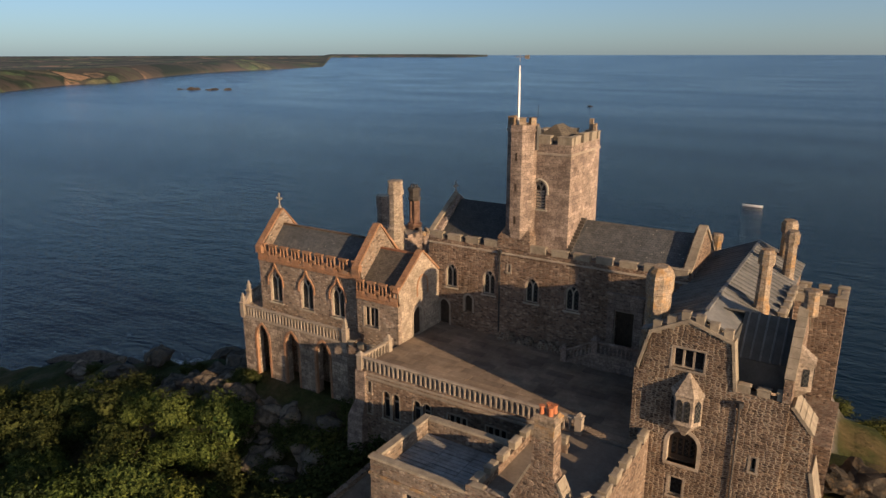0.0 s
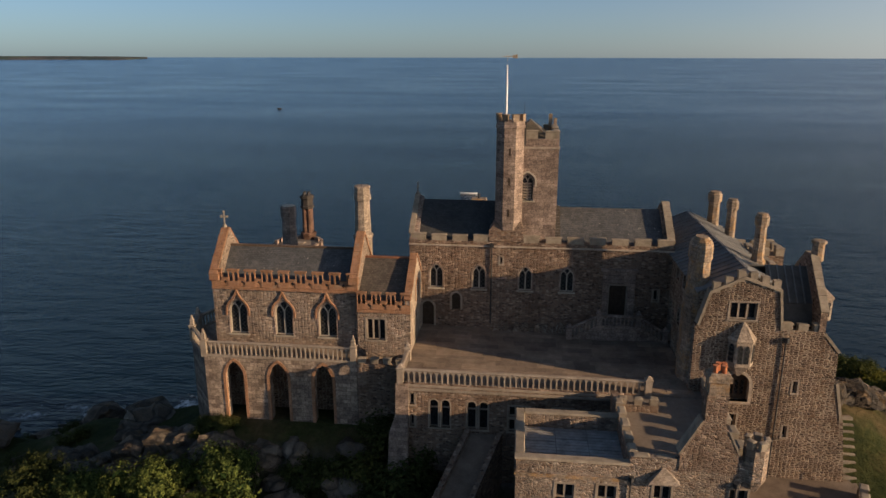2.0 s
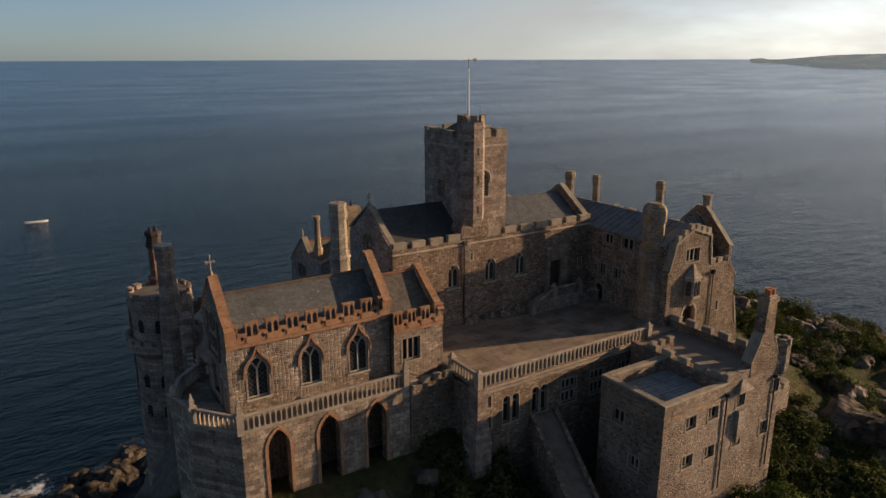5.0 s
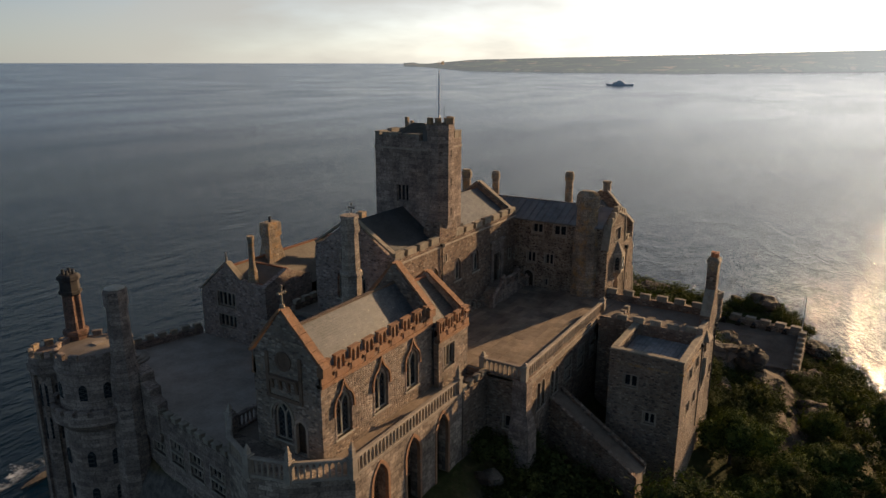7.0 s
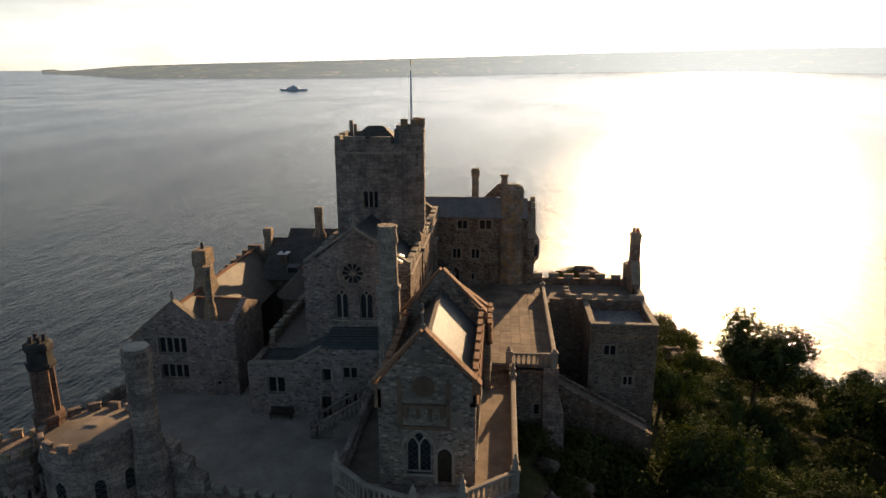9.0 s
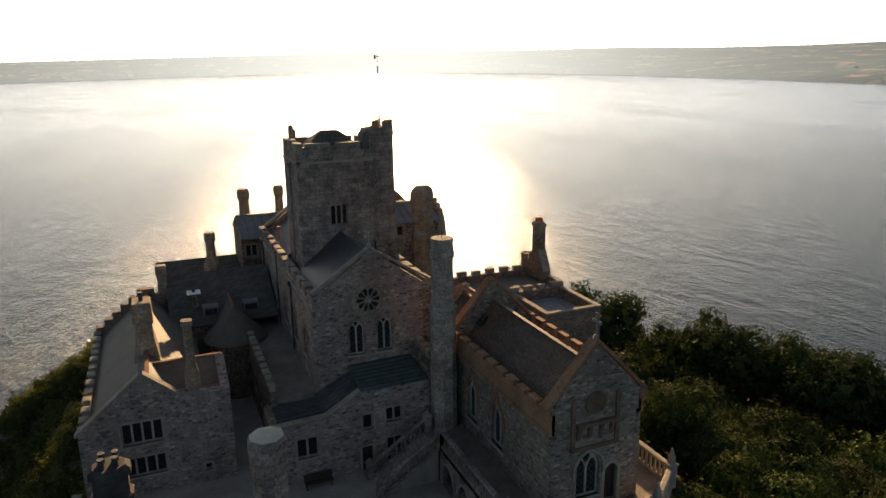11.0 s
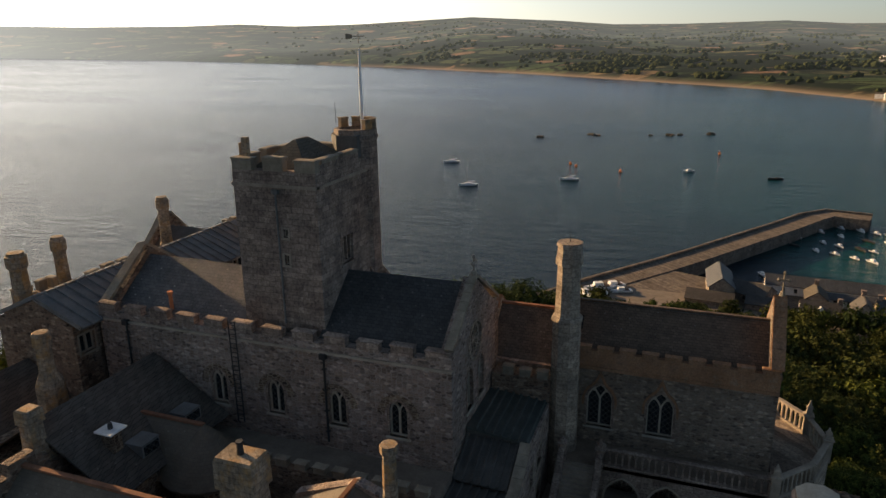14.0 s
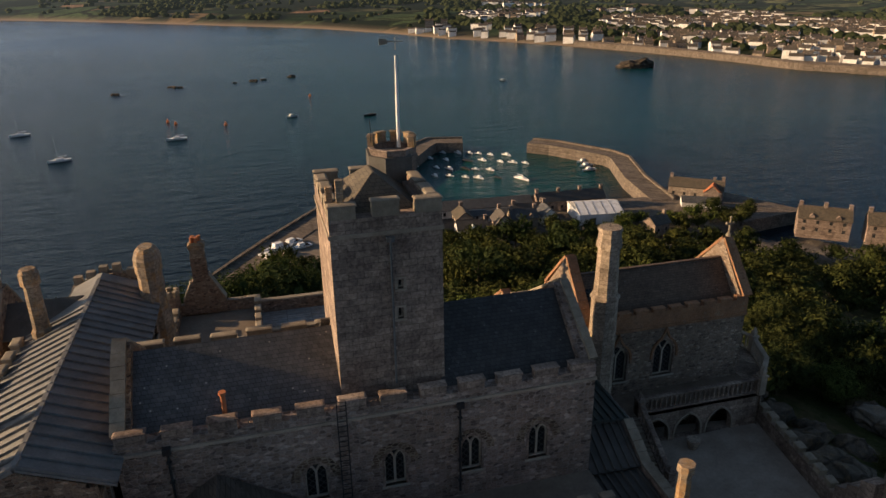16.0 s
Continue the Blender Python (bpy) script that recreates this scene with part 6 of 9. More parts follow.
# battlemented low end, its mansard, and the end gable
merlons(house, (-5.6, 45.35, 59.0), (-2.5, 45.35, 59.0), 0.6, 0.42, 0.6, 0.5)
bm = bmesh.new()
slab(bm, [(-6.2, 46.2, 59.0), (-2.6, 46.2, 59.0), (-2.6, 46.9, 60.7), (-6.2, 46.9, 60.7)], 0.14)
part("mansard", bm, LEAD_DARK, house, "dark grey lead mansard slope")
bm = bmesh.new()
slab(bm, [(-6.2, 46.8, 60.7), (-2.5, 46.8, 60.7), (-2.5, 49.0, 63.2), (-6.2, 49.0, 63.2)], 0.12)
slab(bm, [(-5.0, 51.4, 61.6), (-2.5, 51.4, 61.6), (-2.5, 49.0, 63.2), (-7.6, 49.0, 63.2)], 0.12)
parts("roof_sheet", bm, LEAD_DARK, house)
bm = seams(bmesh.new(), "x", -5.9, -2.9, 46.8, 60.72, 49.0, 63.22, 0.6)
parts("roof_roll", bm, LEAD, house)
part("wall", boxes((-6.4, -6.2, 45.7, 49.0, 58.5, 62.55)), LEAD_DARK, house, "lead-clad cheek behind the gable")
f = facing("+x", -2.45)
part("wall", panel(bmesh.new(), f, [(45.81, 40), (52.2, 40), (52.2, 61.4), (49.3, 64.3), (48.5, 64.3), (45.0, 60.8), (45.0, 59.0), (45.81, 59.0)], (), 0.5), RUBBLE, house)
bm = raked(bmesh.new(), f, [(45.0, 60.6), (48.5, 64.3)], 0.6, 0.16, 0.06)
raked(bm, f, [(52.3, 61.4), (49.3, 64.3)], 0.6, 0.16, 0.06)
parts("coping_stone", bm, COPING, house)
chimney(house, -2.35, 48.7, [(63.8, 0.5), (65.2, 0.45), (65.25, 0.58), (65.45, 0.58), (65.5, 0.5)], 8, ASHLAR_LICHEN)
# the wing
f = facing("-x", -11.95)
h = [window(house, f, "lights", 53.7, 60.2, 0.62, 1.15, hood=False), window(house, f, "lights", 50.9, 60.2, 0.75, 1.2, hood=False), window(house, f, "lights", 54.4, 56.5, 0.5, 1.3, hood=False), window(house, f, "lights", 52.1, 56.5, 0.5, 1.3, hood=False), window(house, f, "slit", 52.4, 53.8, 0.2, 0.9, hood=False), door(house, f, 54.7, 53.5, 0.65, 2.0)]
part("wall", panel(bmesh.new(), f, rect(45.8, 56.7, 48, 61.75), h, 0.7), RUBBLE_DARK, house)
part("wall", panel(bmesh.new(), facing("-x", -11.4), rect(65.8, 68.0, 48, 61.75), [window(house, facing("-x", -11.4), "lights", 67.0, 59.6, 0.6, 1.3, hood=False)], 0.5), RUBBLE, house)
part("wall", panel(bmesh.new(), facing("+x", -4.6), rect(52.2, 68.0, 40, 61.6), [window(house, facing("+x", -4.6), "lights", u, 59.4, 0.7, 1.3, hood=False) for u in (54, 57, 60)], 0.7), RUBBLE, house)
part("wall", panel(bmesh.new(), facing("+y", 67.99), [(-10.89, 44), (-5.31, 44), (-5.31, 62.0), (-8.2, 63.2), (-10.89, 62.0)], (), 0.7), RUBBLE, house)
bm = gable_roof(bmesh.new(), "y", 49.2, 68.1, -12.25, -4.4, 61.75, -8.3, 63.45)
slab(bm, [(-12.25, 45.8, 61.75), (-12.25, 49.2, 61.75), (-8.3, 49.2, 63.45), (-8.3, 45.8, 63.45)], 0.14)
slab(bm, [(-6.2, 45.8, 62.5), (-6.2, 49.2, 62.5), (-8.3, 49.2, 63.45), (-8.3, 45.8, 63.45)], 0.14)
part("roof", bm, LEAD, house, "long ribbed lead roof")
bm = seams(bmesh.new(), "y", 47.2, 68.0, -12.25, 61.78, -8.3, 63.48)
seams(bm, "y", 51.6, 68.0, -4.4, 61.78, -8.3, 63.48)
box(bm, -8.42, -8.18, 47.0, 68.1, 63.4, 63.55)
parts("roof_roll", bm, LEAD, house)
chimney(house, -11.75, 47.75, [(48, 1.3), (60.5, 1.25), (61.5, 1.05), (63.9, 1.0), (64.0, 1.12), (65.1, 1.12), (65.5, 0.95), (65.8, 0.6)], 10, ASHLAR_LICHEN, "massive stack capped with orange lichen", sx=0.82, sy=1.25)
for x, y, z0, z1, r in ((-5.7, 52.4, 60.5, 66.8, 0.5), (-5.9, 66.8, 60, 66.0, 0.62), (-5.2, 62.8, 60.5, 66.0, 0.5)):
    chimney(house, x, y, [(z0 - 3, r * 1.25), (z1 - 4.2, r * 1.25), (z1 - 4.0, r), (z1 - 1.1, r * 0.9), (z1 - 1.05, r * 1.15), (z1 - 0.25, r * 1.15), (z1 - 0.2, r * 0.95), (z1, r * 0.9)], 8, ASHLAR_LICHEN)
part("turret", boxes((-4.2, -0.6, 60.2, 63.8, 30, 60.9)), RUBBLE, house, "square corner turret")
for a, b in (((-4.2, 60.45, 60.9), (-0.6, 60.45, 60.9)), ((-4.2, 63.55, 60.9), (-0.6, 63.55, 60.9)), ((-3.95, 61.0, 60.9), (-3.95, 63.0, 60.9)), ((-0.85, 61.0, 60.9), (-0.85, 63.0, 60.9))):
    merlons(house, a, b, 0.8, 0.6, 0.75, 0.5)
merlons(house, (-4.3, 52.5, 61.6), (-4.3, 60.0, 61.6), 0.9, 0.6, 0.7, 0.5)
part("buttress", hull(bmesh.new(), [[(-2.5, 45.25 - d, z), (x, 45.25 - d, z), (x, 47.7 + d, z), (-2.5, 47.7 + d, z)] for z, x, d in ((36, 1.2, 0.5), (46, 0.75, 0.3), (51.2, 0.1, 0.0), (51.3, -0.2, 0.0), (54.6, -0.85, 0.0), (54.7, -1.0, 0.0), (57.2, -1.1, 0.0), (58.7, -2.3, 0.0))]), RUBBLE_DARK, house, "stepped raking corner buttress")
bm = bmesh.new()
for (xa, za), (xb, zb) in (((-0.08, 51.2), (-0.85, 54.6)), ((-1.05, 57.2), (-2.35, 58.75))):
    n = max(2, round(math.hypot(xb - xa, zb - za) / 0.55))
    for i in range(n):
        p, q = (xa + (xb - xa) * i / n, za + (zb - za) * i / n), (xa + (xb - xa) * (i + 0.94) / n, za + (zb - za) * (i + 0.94) / n)
        hull(bm, [[(p[0] - 0.1, y, p[1]), (p[0] + 0.14, y, p[1] + 0.02), (q[0] + 0.12, y, q[1] + 0.1), (q[0] - 0.1, y, q[1])] for y in (45.2, 47.75)])
parts("coping_stone", bm, COPING, house)
bay = part("oriel", hull(bmesh.new(), [[(-2.5, 47.0 - w, z), (-2.5 + d, 47.0 - w * 0.6, z), (-2.5 + d, 47.0 + w * 0.6, z), (-2.5, 47.0 + w, z)] for z, w, d in ((58.7, 0.2, 0.12), (59.4, 0.75, 0.8), (59.5, 0.85, 0.95), (61.2, 0.85, 0.95), (61.25, 0.92, 1.02), (61.4, 0.92, 1.02), (62.3, 0.2, 0.1))]), ASHLAR_PALE, house, "small pale stone bay on the end gable")
part("pane", panel(bmesh.new(), facing("+x", -1.55), rect(46.75, 47.25, 59.8, 61.0), (), 0.04, 0.03), GLASS, bay)
ff = Face(Vector((-2.5, 46.15, 0)), Vector((0.95, 0.34, 0)), Vector((0.34, -0.95, 0)))
part("pane", panel(bmesh.new(), ff, rect(0.4, 0.8, 59.8, 61.0), (), 0.04, 0.03), GLASS, bay)
part("rain_pipe", lathe(bmesh.new(), -5.3, 44.88, [(45, 0.06), (58.0, 0.06), (58.05, 0.24), (58.45, 0.26)], 6), IRON, house)
part("wall", boxes((-2.45, 0.0, 52.2, 60.2, 36, 53.0)), RUBBLE, house)

# ---------------------------------------------------------------- east court, lean-to, south range
court = thing("courtyard", (-48, 68, 50.4), "plain grey paved court inside a battlemented wall", "courtyard", kind="structure")
CF = 50.4
bm = hull(bmesh.new(), [[(-55.3, 58.6, z), (-37.2, 56.5, z), (-37.9, 83, z), (-48, 86, z), (-53.5, 78, z), (-53.6, 68, z)] for z in (28, CF)])
part("paving", bm, COURT, court, "worn grey paving")
part("paving", boxes((-37.9, -17.0, 65.5, 74.0, 46, CF - 0.02)), COURT, court, "paved passage between the ranges")
f = Face((-55.9, 58.8, 0), (0.17, 1, 0), (-1, 0.17, 0))
hs = [window(court, f, "lights", u, v, 0.95, 0.95, hood=False) for u in (1.6, 4.6, 7.6, 10.6) for v in (48.95, 47.85, 45.2, 44.1)]
part("wall", panel(bmesh.new(), f, rect(-0.2, 13.5, 26, 51.5), hs, 0.6), ASHLAR, court, "tall battlemented outer wall")
p, q = f.at(0.3, 51.5, -0.3), f.at(13.0, 51.5, -0.3)
merlons(court, p, q, 0.75, 0.5, 0.5, 0.5)
part("wall", panel(bmesh.new(), Face((-49, 86, 0), (11.1, -3, 0), (0.26, 1, 0)), rect(-2, 11.5, 26, 51.2), (), 0.6), ASHLAR, court)
merlons(court, (-49.0, 85.7, 51.2), (-38.2, 82.7, 51.2), 0.8, 0.55, 0.5, 0.5)
part("round_steps", lathe(bmesh.new(), -47.2, 83.2, [(CF, 2.2), (CF + 0.2, 2.2), (CF + 0.2, 1.8), (CF + 0.4, 1.8), (CF + 0.4, 1.4), (CF + 0.6, 1.4)], 20), DRESSED, court)
# arcade and balcony behind the chapel
f = facing("+y", 59.3)
part("arcade", panel(bmesh.new(), f, rect(-55.0, -44.7, 49, 53.1), [pointed(u, 1.12, 50.42, 50.95, 52.5) for u in (-46.2, -48.9, -51.6)], 0.5), ASHLAR, court)
bm = bmesh.new()
for u in (-46.2, -48.9, -51.6):
    q = pointed(u, 1.16, 50.42, 50.95, 52.55)
    band(bm, f, q[1:] + [q[0]], 0.14, 0.09, 0.2)
parts("arch_ring", bm, DRESSED, court)
part("balcony_floor", boxes((-55.0, -42.3, 56.55, 59.3, 52.9, 53.15)), FLAGS, court)
balustrade(court, (-44.7, 59.1, 53.2), (-54.8, 59.1, 53.2), 1.2, 0.4, ASHLAR, (True, True), 0.3)
part("wall", boxes((-55.0, -43, 56.52, 56.9, 46, 52.9)), RUBBLE_DARK, court)
bm = bmesh.new()
for i in range(15):
    box(bm, -44.6, -42.3, 59.35 + 0.28 * i, 59.63 + 0.28 * i, CF - 0.1, 53.1 - 0.185 * i)
parts("step", bm, DRESSED, court)
for x in (-44.7, -42.3):
    balustrade(court, (x, 63.7, CF), (x, 59.3, 53.2), 1.1, 0.36, ASHLAR, (True, True), 0.2)

lean = thing("lean_to", (-39.2, 65, 52), "low stone range with lead lean-to roof", "building")
f = facing("-x", -41.2)
h = [window(lean, f, "lights", 67.8, 52.4, 0.75, 1.5, hood=False), window(lean, f, "lights", 61.4, 53.9, 0.62, 1.1, hood=False), window(lean, f, "slit", 63.4, 53.6, 0.38, 1.2, hood=False), window(lean, f, "lights", 61.4, 51.4, 0.6, 1.2, hood=False), door(lean, f, 63.5, 50.4, 0.45, 1.9, arch=False)]
part("wall", panel(bmesh.new(), f, [(58.6, 48), (70.2, 48), (70.2, 55.0), (66.4, 55.1), (63.7, 56.6), (58.6, 56.6)], h, 0.6), COURSED, lean)
part("wall", panel(bmesh.new(), facing("+y", 70.19), rect(-40.59, -37.2, 48, 54.9), (), 0.6), RUBBLE, lean)
part("wall", hull(bmesh.new(), [[(x, 58.6, 48), (x, 69.58, 48), (x, 69.58, 54.3), (x, 66.3, 54.5), (x, 63.6, 55.9), (x, 58.6, 55.9)] for x in (-40.59, -37.2)]), RUBBLE, lean)
for (y0, z0), (y1, z1), mat, what in (((58.7, 57.02), (63.75, 56.92), LEAD_GREEN, "blue-green lead roof with rolls"), ((63.3, 56.45), (66.35, 55.0), LEAD_DARK, "dark lead slope with rolls"), ((66.2, 54.72), (69.7, 54.5), LEAD_DARK, "dark lead flat with rolls")):
    high = mat is LEAD_GREEN
    out, drop = (-41.1, 0.3) if high else (-40.6, 0.0)
    bm = slab(bmesh.new(), [(out, y0, z0 - drop), (out, y1, z1 - drop), (-37.2, y1, z1 + 0.12), (-37.2, y0, z0 + 0.12)], 0.14)
    for k in range(7):
        x = out + 0.2 + 0.52 * k
        g = (drop + 0.12) * (x - out) / (-37.2 - out) - drop
        hull(bm, [[(x - 0.1, y, z + g), (x + 0.1, y, z + g), (x + 0.06, y, z + g + 0.13), (x - 0.06, y, z + g + 0.13)] for y, z in ((y0, z0), (y1, z1))])
    parts("roof_sheet", bm, mat, lean, what)
    if high:          # the end of the high tier, a step above the slope
        part("roof_end", hull(bmesh.new(), [[(-40.9, y, 56.2), (-37.2, y, 56.2), (-37.2, y, 56.9), (-40.9, y, 56.5)] for y in (63.35, 63.55)]), LEAD_DARK, lean)
bm = bmesh.new()
for (u0, v0), (u1, v1) in (((63.8, 56.62), (66.4, 55.1)), ((66.4, 55.1), (70.2, 55.0))):
    raked(bm, f, [(u0, v0), (u1, v1)], 0.66, 0.14, 0.05)
parts("coping_stone", bm, COPING, lean)
part("wall", boxes((-41.2, -37.3, 57.0, 58.59, 48, 58.2)), RUBBLE, lean)
merlons(lean, (-41.0, 58.3, 58.2), (-38.0, 58.3, 58.2), 0.6, 0.45, 0.6, 0.5)
gallery = thing("south_gallery", (-25, 68, 53), "low flat-roofed gallery with battlemented edge", "building")
part("wall", panel(bmesh.new(), facing("+y", 69.6), rect(-37.2, -13.5, 46, 55.9), [window(gallery, facing("+y", 69.6), "lights", -36.0 + 3.4 * i, 52.6, 0.6, 1.3, hood=False) for i in range(6)], 0.5), RUBBLE, gallery)
part("roof", boxes((-37.2, -13.5, 66.1, 69.2, 54.9, 55.3)), ASPHALT, gallery)
merlons(gallery, (-37.0, 69.35, 55.9), (-13.6, 69.35, 55.9), 0.75, 0.5, 0.5, 0.45)

south = thing("south_range", (-28, 77, 50), "gabled south range with mullioned windows and many chimneys", "house")
f = facing("-x", -38.0)
h = [window(south, f, "lights", 78.3, 54.3, 1.3, 1.6, hood=False), window(south, f, "lights", 78.3, 51.9, 1.3, 1.4, hood=False), window(south, f, "slit", 74.3, 51.3, 0.25, 0.5, hood=False)]
part("wall", panel(bmesh.new(), f, [(73.0, 30), (81.6, 30), (81.6, 56.1), (77.95, 59.2), (76.0, 57.6), (73.0, 57.4)], h, 0.6), COURSED, south)
bm = raked(bmesh.new(), f, [(82.3, 55.6), (77.95, 59.25)], 0.7, 0.16, 0.08)
raked(bm, f, [(76.0, 57.6), (77.95, 59.25)], 0.7, 0.16, 0.08)
parts("coping_stone", bm, COPING, south)
part("finial", lathe(bmesh.new(), -37.9, 77.95, [(59.2, 0.14), (59.6, 0.1), (59.7, 0.16), (60.4, 0.02)], 6), DRESSED, south)
part("wall", panel(bmesh.new(), facing("+y", 82.2), rect(-38.0, -17.6, 26, 55.4), (), 0.6), COURSED, south)
part("wall", panel(bmesh.new(), facing("-y", 72.4), [(-38.0, 46), (-31.0, 46), (-31.0, 57.2), (-34.6, 58.6), (-38.0, 57.4)], [window(south, facing("-y", 72.4), "lights", -35.4, 56.0, 0.5, 0.9, hood=False)], 0.6), COURSED, south)
part("roof", gable_roof(bmesh.new(), "x", -37.5, -17.6, 73.8, 81.7, 55.4, 77.6, 58.85), SLATE_WASHED, south, "cement-washed slate roof with red ridge tiles")
part("ridge_tiles", boxes((-37.4, -17.6, 77.46, 77.74, 58.82, 58.98)), RIDGE, south)
part("roof", gable_roof(bmesh.new(), "y", 72.6, 77.4, -37.6, -31.2, 57.0, -34.4, 58.5), SLATE_WASHED, south)
bm = boxes((-34.52, -34.28, 72.6, 77.4, 58.45, 58.6), (-37.6, -37.36, 73.0, 77.4, 57.3, 57.5))
parts("ridge_tiles", bm, RIDGE, south)
bm = bmesh.new()
for i in range(6):
    panel(bm, facing("+x", -17.3), rect(77.6 + 0.75 * i, 78.35 + 0.75 * i, 55, 59.3 - 0.62 * i), (), 0.6)
    panel(bm, facing("+x", -17.3), rect(76.85 - 0.75 * i, 77.6 - 0.75 * i, 55, 59.3 - 0.62 * i), (), 0.6)
parts("gable_step", bm, RUBBLE, south)
part("wall", panel(bmesh.new(), facing("+x", -17.4), rect(73.5, 82.2, 40, 55.4), (), 0.5), COURSED, south)
merlons(south, (-37.8, 81.95, 55.4), (-17.8, 81.95, 55.4), 0.8, 0.75, 0.5, 0.5)
bs = chimney(south, -31.6, 77.6, [(55.5, 1.9), (57.8, 1.75), (59.9, 1.15), (60.9, 1.1), (60.95, 1.3), (62.3, 1.26), (62.5, 1.15)], 4, ASHLAR_LICHEN, "broad square stack with orange lichen", math.pi / 4, 1.1, 0.75, 1, IRON)
chimney(south, -37.3, 74.75, [(57.0, 0.6), (58.6, 0.52), (59.2, 0.36), (62.0, 0.31), (62.05, 0.42), (62.45, 0.4)], 8, ASHLAR_LICHEN, "slim round stone chimney", pots=0)
# inner roofs towards the west house
part("wall", boxes((-21.6, -11.0, 69.7, 76.0, 44, 56.5), (-11.0, -3.5, 68.1, 76.5, 40, 56.6), (-17.3, -11, 76.0, 76.4, 44, 56.5)), RUBBLE_DARK, south)
part("roof", gable_roof(bmesh.new(), "y", 66.3, 75.8, -21.9, -10.9, 56.4, -16.3, 59.95), SLATE, south, "large plain dark slate roof")
part("roof", gable_roof(bmesh.new(), "y", 68.1, 76.6, -11.0, -3.3, 56.2, -6.9, 58.9), SLATE, south)
part("roof", gable_roof(bmesh.new(), "x", -23.4, -17.8, 68.0, 72.8, 55.6, 70.45, 58.2), SLATE_WASHED, south)
part("ridge_tiles", boxes((-23.4, -17.6, 70.33, 70.57, 58.18, 58.34)), RIDGE, south)
cone = part("stair_turret", lathe(bmesh.new(), -23.4, 70.45, [(46, 2.3), (55.5, 2.3)], 14), RUBBLE_DARK, south)
part("cone_roof", lathe(bmesh.new(), -23.4, 70.45, [(55.4, 2.75), (55.55, 2.75), (58.25, 0.08)], 20), SLATE_WASHED, cone)
for u in (68.6, 72.2):
    bm = boxes((-21.0, -18.4, u - 0.7, u + 0.7, 56.9, 57.75))
    dr = part("dormer", bm, LEAD, south, "small flat lead dormer")
    part("pane", boxes((-21.06, -21.0, u - 0.55, u + 0.55, 57.05, 57.6)), GLASS, dr)
for x, y, z1, r in ((-12.6, 71.2, 62.9, 0.5), (-17.0, 76.1, 61.2, 0.62)):
    chimney(south, x, y, [(55.5, r * 1.9), (z1 - 3.4, r * 1.7), (z1 - 2.6, r), (z1 - 0.9, r * 0.9), (z1 - 0.85, r * 1.15), (z1 - 0.1, r * 1.1), (z1, r * 0.9)], 8 if r < 0.6 else 4, ASHLAR_LICHEN)
vent = part("vent", boxes((-19.95, -19.25, 73.15, 73.85, 56.5, 58.9)), RUBBLE_DARK, south)
part("cap", boxes((-20.2, -19.0, 72.9, 74.1, 58.9, 59.0)), WHITE, vent)
part("pot", lathe(bmesh.new(), -19.6, 73.5, [(59.0, 0.15), (59.35, 0.13)], 8), IRON, vent)

# round tower on the court's edge
drum = thing("round_tower", (-56.2, 74.5, 45), "round battlemented stone tower with corbelled gallery", "tower")
RX, RY = -54.75, 75.8
part("wall", lathe(bmesh.new(), RX, RY, [(24, 3.6), (40, 3.3), (49.8, 3.1), (50.6, 3.8), (50.7, 3.9), (51.5, 3.9), (51.55, 3.1), (54.9, 3.1), (54.95, 3.24), (55.15, 3.24), (55.2, 3.12), (56.2, 3.12)], 28), ASHLAR, drum, smooth=False)
part("roof", lathe(bmesh.new(), RX, RY, [(56.15, 2.72), (56.25, 2.72), (56.5, 0.1)], 24), ASPHALT, drum)
part("hatch", boxes((RX - 0.1, RX + 0.8, RY - 0.5, RY + 0.3, 56.3, 56.56)), DRESSED, drum, "pale stone roof hatch")
for rr, z, cnt, hh in ((2.92, 56.2, 14, 0.5), (3.7, 51.5, 20, 0.5)):
    me = merlon_mesh(0.75, 0.32, hh, ASHLAR, 0.08)
    for i in range(cnt):
        a = 2 * math.pi * i / cnt
        piece("merlon", me, drum, (RX + rr * math.cos(a), RY + rr * math.sin(a), z), a + math.pi / 2)
corb = mesh_of("corbel", hull(bmesh.new(), [[(-0.15, 0, z0), (0.15, 0, z0), (0.15, w, z0), (-0.15, w, z0)] for z0, w in ((0, 0.05), (0.6, 0.65), (0.9, 0.7))]), ASHLAR)
for i in range(20):
    a = 2 * math.pi * i / 20
    piece("corbel", corb, drum, (RX + 2.98 * math.cos(a), RY + 2.98 * math.sin(a), 49.8), a - math.pi / 2)
for a in (170, 215, 250, 290):
    for z in (52.7, 46.6, 43.2):
        ra = radians(a)
        rad = 3.1 if z > 52 else 3.2
        ff = Face((RX + rad * math.cos(ra), RY + rad * math.sin(ra), 0), (-math.sin(ra), math.cos(ra), 0), (math.cos(ra), math.sin(ra), 0))
        part("window", panel(bmesh.new(), ff, pointed(0, 0.32, z, z + 1.0, z + 1.4, 4), (), 0.1, 0.02), GLASS, drum)
part("turret", lathe(bmesh.new(), -55.5, 81.1, [(22, 1.9), (53.4, 1.8), (53.6, 2.1), (54.2, 2.1), (54.25, 1.9), (54.9, 1.9)], 8), ASHLAR, drum, "lesser round turret")
